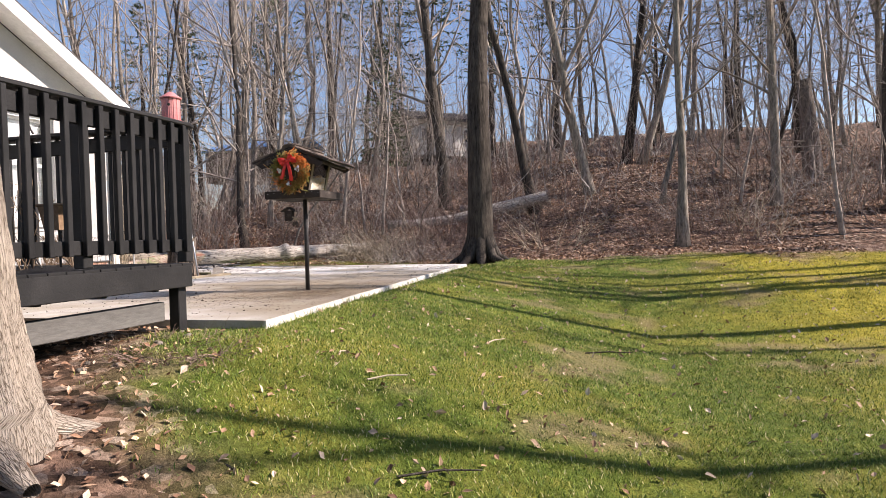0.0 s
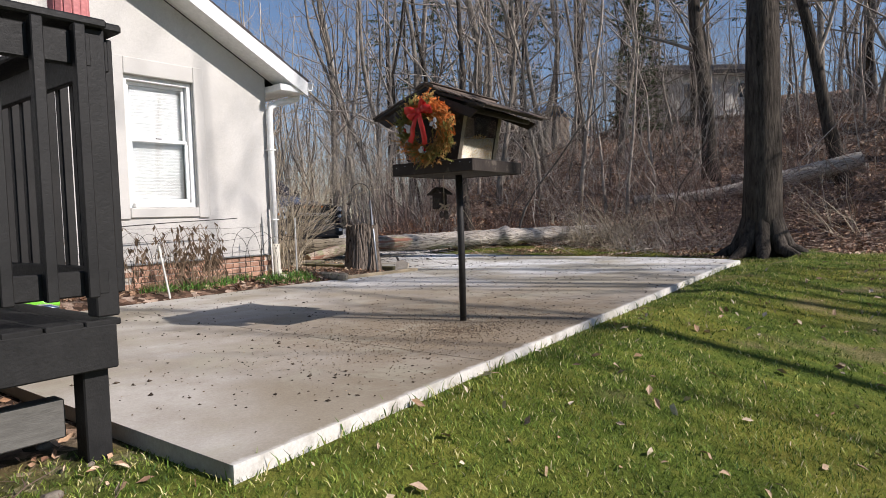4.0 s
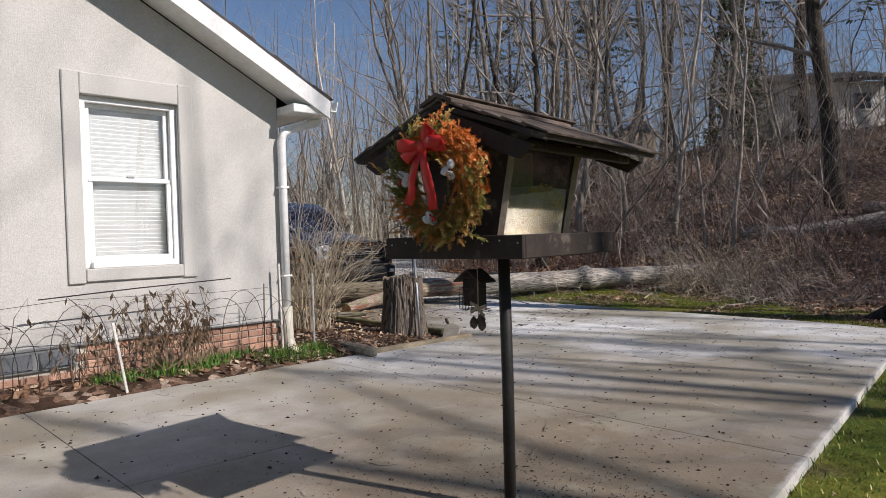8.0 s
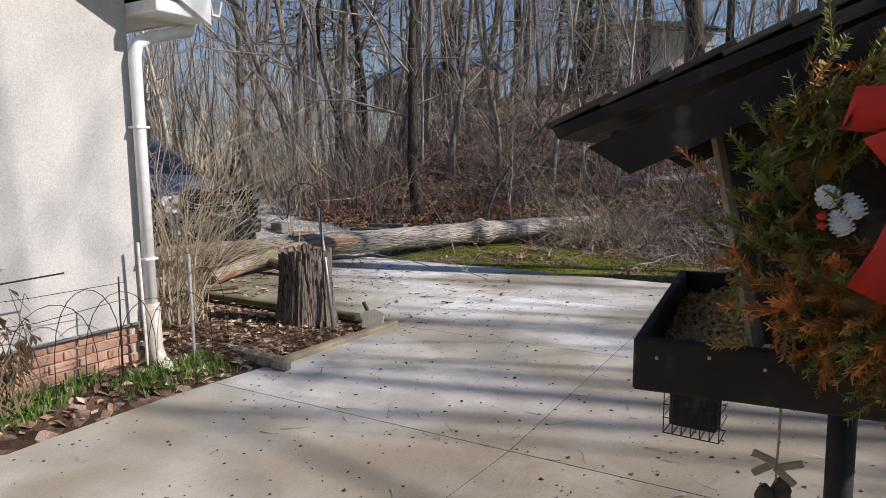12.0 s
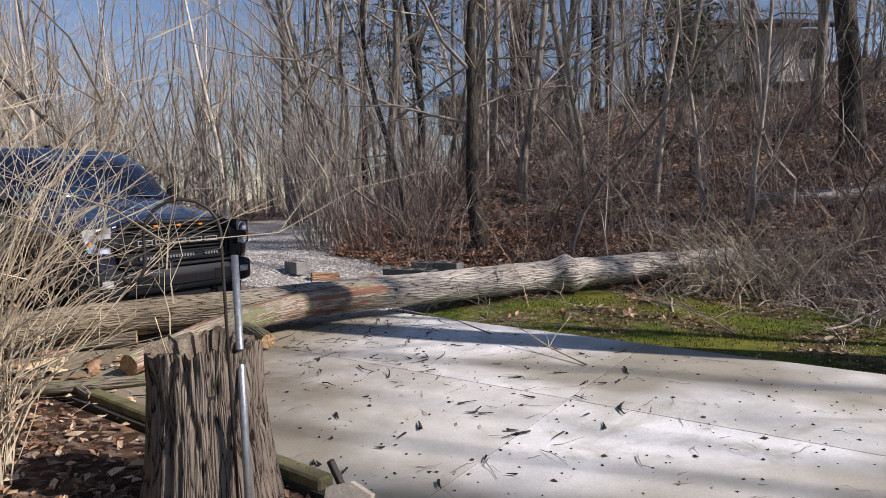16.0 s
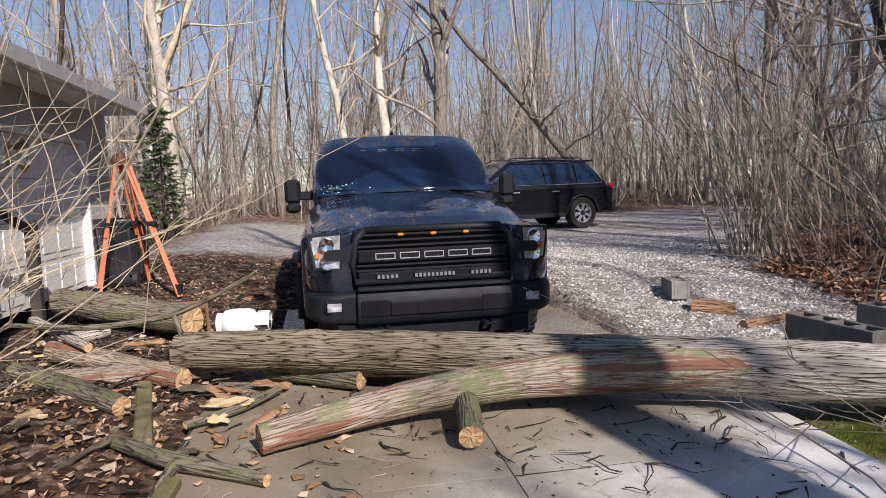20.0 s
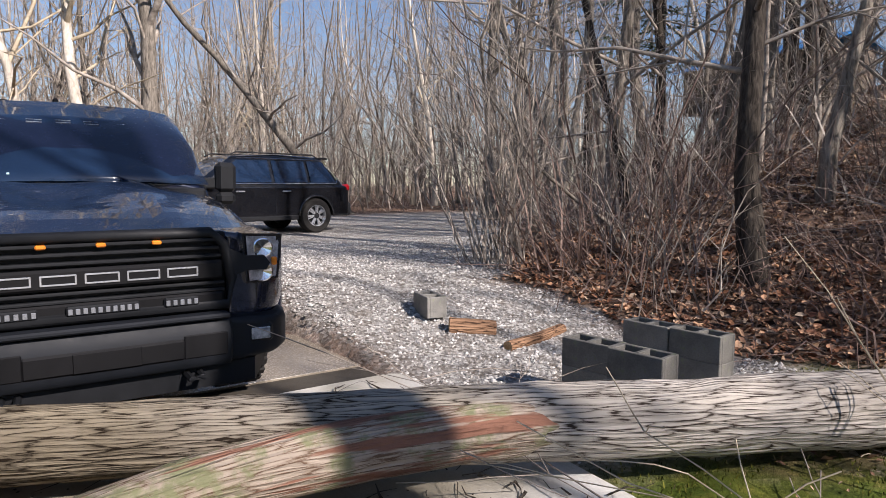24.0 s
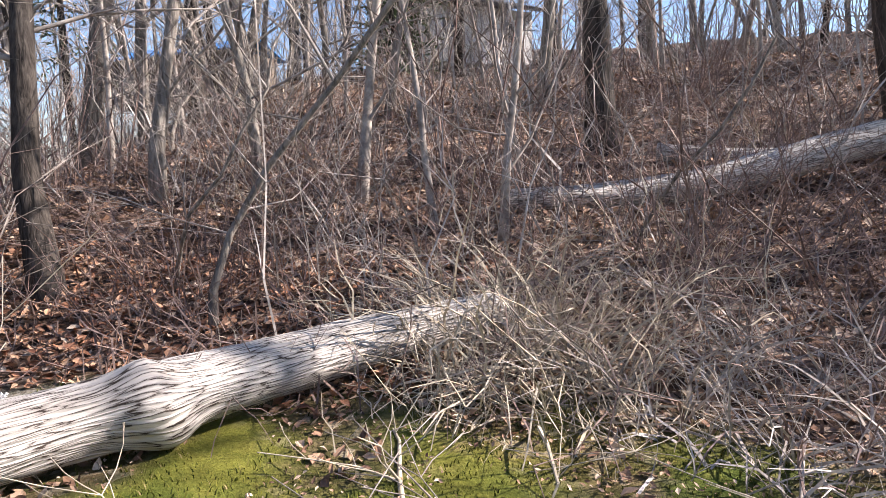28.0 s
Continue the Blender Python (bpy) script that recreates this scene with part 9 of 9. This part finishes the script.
def deck_things():
    st = thing("plant_stand", (-4.7, 4.35, 0.5), "wrought-iron plant stand on the deck", "plant stand")
    for a in (0, 120, 240):
        part("leg", Geo().tube([(0.02, 0, 0.62), (0.03, 0, 0.2), (0.16, 0, 0.02), (0.18, 0, 0.0), (0.15, 0, 0.03)], [0.007] * 5, 5, True), WIRE, st).matrix_basis = pose(0, 0, 0, 0, 0, a)
    part("stem", Geo().tube([(0, 0, 0.1), (0, 0, 1.0), (0.03, 0, 1.1), (0.1, 0, 1.12), (0.14, 0, 1.05)], [0.008] * 5, 6), WIRE, st)
    pot = thing("planter_box", (-4.55, 4.55, 0.80), "brown square planter with a paper label on the deck", "planter")
    part("box", loft([[(sx * w, sy * w, z) for sx, sy in ((-1, -1), (1, -1), (1, 1), (-1, 1))] for w, z in ((0.075, 0.0), (0.105, 0.2))]), varied("brown_pot", (0.16, 0.10, 0.06), (0.27, 0.18, 0.11), 5, 40, 0.8), pot)
    part("rim", Geo().box((0, 0, 0.2), (0.23, 0.23, 0.02), 0.004), varied("pot_rim", (0.14, 0.09, 0.055), (0.22, 0.15, 0.09), 5, 40, 0.8), pot)
    part("label_card", Geo().box((0.098, 0, 0.10), (0.006, 0.08, 0.05), 0.002, pose(0, 0, 0, 0, -8, 0)), WHITE, pot)
    part("bracket", Geo().tube([(0, 0, 0), (0, 0, -0.3)], [0.01, 0.01], 6), WIRE, pot)
    twig = Geo()
    rg = random.Random(13)
    for k in range(9):
        grow(twig, rg, Vector((-4.6 + rg.uniform(-.3, .3), 4.3 + rg.uniform(-.3, .3), 0.5)), Vector((rg.gauss(0, .3), rg.gauss(0, .3), 1)).normalized(), rg.uniform(0.5, 1.0), 0.006, 1, 4, 0.2, 0.0, 3)
    solid("dry_plant", twig, VINE, "dry leafless plant stems on the deck", "plant", smooth=True, fix=False)
    # heap of twigs and roots at the lawn's edge by the deck post
    thicket("twig_heap", (-3.3, 4.3), (0.45, 0.36), 150, (0.1, 0.42), TWIG_RED, "heap of brown twigs and dead stems beside the deck", (0.0, 0.55), (0.2, 1.6), (0.003, 0.008), 2, category="twigs")
    for k, (x, y, L, a) in enumerate(((-1.9, 4.55, 0.30, 40), (-1.3, 3.5, 0.45, 25), (-2.3, 4.95, 0.10, 80), (-0.6, 7.4, 0.5, 10), (-1.5, 6.6, 0.35, 70), (-2.0, 3.1, 0.4, 150), (0.8, 8.2, 0.5, 100))):
        g = Geo().tube([(0, 0, 0.012), (L * 0.5, 0.02, 0.02), (L, -0.01, 0.012)], [0.008, 0.007, 0.004], 5)
        solid("stick", g, (TWIG_PALE, BARK_DARK)[k % 2], "short dry stick lying on the lawn", "stick", at=(x, y, height(x, y)), rz=a, group="lawn sticks", fix=False)
    # rubble under the deck's edge
    rgs = random.Random(4)
    for k in range(16):
        x, y = rgs.uniform(-4.6, -3.4), rgs.uniform(3.6, 5.0)
        s = rgs.uniform(0.02, 0.055)
        solid("rubble_stone", Geo().box((0, 0, 0), (s * 1.5, s, s * 0.7), s * 0.25, pose(0, 0, 0, rgs.uniform(-20, 20), rgs.uniform(-20, 20))), STONE, "pale rubble stone below the deck edge", "stone", at=(x, y, height(x, y) + s * 0.2), rz=rgs.uniform(0, 360), group="rubble stones")


STONE = varied("rubble", (0.12, 0.10, 0.08), (0.24, 0.21, 0.17), 8, 60, 0.95, 0, 0.6, 0.01, rnd_mix=0.3)
deck_things()


def side_things():
    can = thing("spray_bottle", (-8.20, 6.34, 0.10), "bright green garden bottle lying at the bed edge", "bottle", rz=60)
    part("body", Geo().lathe([(0.02, -0.2), (0.08, -0.19), (0.09, -0.1), (0.09, 0.08), (0.06, 0.15), (0.025, 0.17), (0.02, 0.22)], 18, pose(0, 0, 0.02, 0, 90, 0)), plain("green_plastic", (0.16, 0.50, 0.03), 0.35), can, smooth=True)
    b2 = thing("metal_bottle", (-8.05, 6.35, 0.08), "shiny steel bottle lying on the concrete", "bottle", rz=75)
    part("body", Geo().lathe([(0.03, -0.14), (0.06, -0.13), (0.062, 0.06), (0.04, 0.11), (0.03, 0.15)], 18, pose(0, 0, 0.0, 0, 90, 0)), CHROME, b2, smooth=True)


side_things()

# ---- garage side ----
FIBRE = varied("orange_fibreglass", (0.52, 0.13, 0.06), (0.66, 0.22, 0.11), 3, 40, 0.55)
ALU = plain("aluminium", (0.50, 0.50, 0.50), 0.35, 0.9)


def tripod():
    cx, cy, h = -16.3, 10.33, 1.73
    z = height(cx, cy)
    ob = thing("tripod", (cx, cy, z), "orange-painted wooden tripod standing among the debris", "tripod")
    for fx, fy in ((0.12, -0.36), (0.18, 0.62), (-0.75, 0.05)):
        d = Vector((fx, fy, 0)).normalized()
        side = Vector((-d.y, d.x, 0)) * 0.034
        foot, top = Vector((fx, fy, 0)), d * 0.06 + Vector((0, 0, h))
        leg = part("leg", Geo().tube([foot, foot.lerp(top, 0.55)], [0.045, 0.036], 4), FIBRE, ob)
        for sg in (1, -1):
            part("rail", Geo().tube([foot.lerp(top, 0.45) + side * sg, top + side * sg * 1.3], [0.026, 0.024], 4), FIBRE, leg)
        part("clamp", Geo().box(tuple(foot.lerp(top, 0.54)), (0.13, 0.13, 0.06), 0.012), GUNMETAL, leg)
        part("shoe", Geo().tube([foot, foot + Vector((0, 0, 0.16))], [0.03, 0.052], 6), TRIM, leg)
    part("head", Geo().lathe([(0.001, -0.06), (0.10, -0.06), (0.12, -0.02), (0.12, 0.03), (0.05, 0.04), (0.05, 0.10), (0.001, 0.11)], 14, Matrix.Translation((0, 0, h))), plain("brown_head", (0.12, 0.05, 0.03), 0.5), ob, "dark brown tripod head")


tripod()


def trash_can():
    x, y = -16.95, 10.08
    ob = thing("trash_can", (x, y, height(x, y)), "black wheeled plastic trash can without its lid", "trash can")
    blk = plain("black_plastic", (0.025, 0.027, 0.03), 0.5, 0, 0.1)
    part("tub", loft([[(math.cos(t) * r, math.sin(t) * r, z) for t in [2 * math.pi * k / 24 for k in range(24)]] for r, z in ((0.24, 0.0), (0.25, 0.1), (0.31, 0.82), (0.345, 0.84), (0.345, 0.90), (0.30, 0.90), (0.25, 0.2))]), blk, ob, smooth=True)
    for k in range(12):
        a = 30 * k
        part("rib", Geo().box((0.283, 0, 0.48), (0.02, 0.03, 0.62), 0.006, pose(0, 0, 0, 0, 0, a) @ pose(0, 0, 0, 0, 4.5, 0)), blk, ob)
    for s in (-1, 1):
        part("wheel", Geo().lathe([(0.03, -0.03), (0.10, -0.03), (0.10, 0.03), (0.03, 0.03)], 16, pose(0.2, s * 0.2, 0.08, 90)), blk, ob)
    lid = thing("can_lid", (-15.1, 11.0, height(-15.1, 11.0) + 0.07), "round black plastic lid lying among the debris", "lid", rz=20)
    part("disc", Geo().lathe([(0.33, -0.02), (0.35, 0.0), (0.34, 0.035), (0.29, 0.045), (0.27, 0.025), (0.10, 0.035), (0.001, 0.04)], 28, pose(0, 0, 0, 6, -8)), blk, lid, smooth=True)
    part("handle", Geo().tube([(-0.08, 0, 0.035), (-0.05, 0, 0.07), (0.05, 0, 0.07), (0.08, 0, 0.035)], [0.012] * 4, 6), blk, lid)


trash_can()


def propane():
    x, y = -14.58, 11.9
    ob = thing("propane_tank", m=pose(x, y, height(x, y) + 0.20, 0, 0, 85) @ pose(0, 0, 0, 0, 90, 0), label="white propane tank lying on its side", category="tank")
    wh = plain("white_tank_paint", (0.78, 0.78, 0.77), 0.35, 0, 0.03)
    part("body", Geo().lathe([(0.001, -0.22), (0.08, -0.215), (0.14, -0.17), (0.153, -0.10), (0.153, 0.06), (0.14, 0.12), (0.08, 0.165), (0.03, 0.175), (0.001, 0.176)], 28), wh, ob, smooth=True)
    part("weld_band", Geo().lathe([(0.154, -0.03), (0.156, -0.024), (0.154, -0.018)], 28), wh, ob)
    part("foot_ring", Geo().lathe([(0.11, -0.25), (0.115, -0.25), (0.11, -0.19), (0.105, -0.19)], 24), wh, ob)
    for a in (0, 120, 240):
        part("collar", Geo().box((0.10, 0, 0.22), (0.006, 0.14, 0.13), 0.003, pose(0, 0, 0, 0, 0, a)), wh, ob)
    part("collar_ring", Geo().tube([(0.105 * math.cos(a), 0.105 * math.sin(a), 0.285) for a in [2 * math.pi * k / 16 for k in range(17)]], [0.008] * 17, 6), wh, ob)
    part("valve", Geo().box((0, 0, 0.21), (0.05, 0.04, 0.08), 0.01), plain("brass", (0.5, 0.36, 0.14), 0.35, 0.8), ob)
    fr = thing("wooden_frame", (-14.75, 11.36, height(-14.75, 11.36)), "broken wooden stool frame among the debris", "stool", rz=25)
    wd = varied("worn_brown_wood", (0.16, 0.085, 0.045), (0.30, 0.17, 0.09), 5, 50, 0.8)
    for sx in (-0.14, 0.14):
        for sy in (-0.12, 0.12):
            part("leg", Geo().tube([(sx * 1.15, sy * 1.1, 0), (sx, sy, 0.36)], [0.02, 0.017], 6), wd, fr)
    for c, s in (((0, -0.12, 0.32), (0.28, 0.025, 0.05)), ((0, 0.12, 0.32), (0.28, 0.025, 0.05)), ((-0.14, 0, 0.32), (0.025, 0.22, 0.05)), ((0.14, 0, 0.32), (0.025, 0.22, 0.05)), ((0, -0.13, 0.12), (0.28, 0.02, 0.03))):
        part("rung", Geo().box(c, s, 0.006), wd, fr)


propane()


def lantern(x, z, label):
    ob = thing("wall_lantern", (x, 9.7, z), label, "lantern", "garage lanterns")
    br = plain("antique_brass", (0.36, 0.27, 0.13), 0.4, 0.8)
    part("backplate", Geo().box((0, 0.012, 0), (0.10, 0.02, 0.26), 0.006), br, ob)
    part("arm", Geo().tube([(0, 0.02, 0.06), (0, 0.10, 0.10), (0, 0.14, 0.02)], [0.012] * 3, 6), br, ob)
    part("glass", Geo().lathe([(0.05, -0.12), (0.055, -0.1), (0.055, 0.03), (0.05, 0.04)], 12, pose(0, 0.15, 0)), plain("frosted_glass", (0.75, 0.74, 0.68), 0.2), ob, smooth=True)
    part("cap", Geo().lathe([(0.085, 0.04), (0.08, 0.055), (0.05, 0.10), (0.02, 0.125), (0.012, 0.15), (0.001, 0.155)], 14, pose(0, 0.15, 0)), br, ob)
    for a in range(0, 360, 60):
        part("rib", Geo().tube([(0.057 * math.cos(radians(a)), 0.15 + 0.057 * math.sin(radians(a)), -0.12), (0.057 * math.cos(radians(a)), 0.15 + 0.057 * math.sin(radians(a)), 0.04)], [0.005] * 2, 4), br, ob)
    part("base", Geo().lathe([(0.002, -0.19), (0.03, -0.16), (0.06, -0.12), (0.058, -0.105)], 12, pose(0, 0.15, 0)), br, ob)


lantern(-14.78, 2.02, "antique brass lantern beside the garage door")
lantern(-18.1, 2.05, "antique brass lantern at the far side of the garage door")


def porch_rail():
    ob = thing("porch_rail", (0, 0, 0), "dark wooden handrail against the garage wall", "railing")
    wd = varied("dark_rail_wood", (0.035, 0.028, 0.024), (0.08, 0.065, 0.055), 4, 50, 0.75)
    part("post", Geo().box((-14.55, 9.95, 0.85), (0.10, 0.10, 1.0), 0.008), wd, ob)
    part("post", Geo().box((-13.2, 9.95, 1.05), (0.10, 0.10, 1.5), 0.008), wd, ob)
    part("handrail", Geo().tube([(-14.6, 9.95, 1.22), (-13.1, 9.95, 1.75)], [0.06, 0.06], 4), wd, ob)


porch_rail()

# ---- gravel side ----
BLOCK = varied("grey_block", (0.15, 0.145, 0.13), (0.27, 0.26, 0.235), 5, 90, 0.95, 0, 0.7, 0.006, c3=(0.20, 0.21, 0.15), rnd_mix=0.2)


def block_mesh():
    """A hollow concrete block with two cells, lying along x."""
    L, W, H, t = 0.40, 0.20, 0.20, 0.032
    g = Geo()
    for y in (-W / 2 + t / 2, W / 2 - t / 2):
        g.box((0, y, H / 2), (L, t, H), 0.005)
    for x in (-L / 2 + t / 2, 0, L / 2 - t / 2):
        g.box((x, 0, H / 2), (t, W - 2 * t + 0.004, H), 0.004)
    return g.mesh("block_body", BLOCK)


def blocks():
    me = block_mesh()
    for x, y, z, rx, rz, lab in ((-12.02, 16.62, 0.0, 0, 8, "grey hollow concrete block standing on the gravel"), (-11.62, 16.64, 0.0, 0, 8, "grey hollow concrete block standing on the gravel"), (-12.02, 16.62, 0.2, 0, 8, "grey hollow concrete block stacked on another"), (-11.62, 16.64, 0.2, 0, 8, "grey hollow concrete block stacked on another"), (-12.15, 17.40, 0.0, 0, 4, "long mossy concrete block behind the stack"), (-11.73, 17.42, 0.0, 0, 4, "long mossy concrete block behind the stack"), (-12.15, 17.40, 0.2, 0, 4, "mossy concrete block stacked behind"), (-11.73, 17.42, 0.2, 0, 4, "mossy concrete block stacked behind"), (-14.2, 16.65, 0.0, 0, -12, "single grey concrete block on the gravel")):
        ob = thing("concrete_block", (x, y, height(x, y) + z), lab, "concrete block", "concrete blocks", rz=rz)
        o = new("block_body", me)
        o.parent = ob


blocks()


def wet_slab():
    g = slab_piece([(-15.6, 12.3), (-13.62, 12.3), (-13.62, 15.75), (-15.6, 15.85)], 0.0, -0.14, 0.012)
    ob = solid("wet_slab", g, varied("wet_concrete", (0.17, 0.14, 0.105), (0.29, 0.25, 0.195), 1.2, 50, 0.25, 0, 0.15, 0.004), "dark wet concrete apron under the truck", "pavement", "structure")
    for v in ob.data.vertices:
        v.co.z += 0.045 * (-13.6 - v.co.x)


wet_slab()


# ---- distance ----
def hill_house():
    x, y = -13.4, 45
    z = height(x, y) - 0.1
    ob = thing("hill_house", (x, y, z), "pale house with a low roof far up the wooded hill", "house", rz=42)
    wl = varied("far_siding", (0.72, 0.69, 0.64), (0.82, 0.79, 0.74), 1, 20, 0.9)
    part("wall", Geo().box((0, 0, 1.1), (5.4, 4.4, 2.4), 0.02), wl, ob)
    part("roof", Geo().prism([(-2.8, 2.2), (0, 3.1), (2.8, 2.2), (2.8, 2.38), (0, 3.3), (-2.8, 2.38)], -3.1, 3.1, "x"), SHINGLE, ob)
    for k in (-1.6, 1.6):
        w = part("window", Geo().box((k, -2.21, 1.3), (1.0, 0.08, 1.0), 0.02), WHITE, ob)
        part("pane", Geo().box((k, -2.26, 1.3), (0.8, 0.02, 0.8), 0.01), plain("far_pane", (0.05, 0.06, 0.07), 0.1), w)
    x, y = -29.8, 49.2
    o2 = thing("tarp_shed", (x, y, height(x, y) + 1.0), "low brown shed with a blue tarp on the hill", "shed", rz=-8)
    part("wall", Geo().box((0, 0, 1.2), (9, 4, 2.6), 0.02), varied("shed_wood", (0.12, 0.09, 0.07), (0.2, 0.16, 0.12)), o2)
    part("tarp", Geo().prism([(-2.6, 2.4), (0, 3.3), (2.6, 2.4), (2.6, 2.46), (0, 3.38), (-2.6, 2.46)], -4.8, 4.8, "x"), plain("blue_tarp", (0.02, 0.20, 0.52), 0.4), o2, "bright blue tarpaulin")


hill_house()
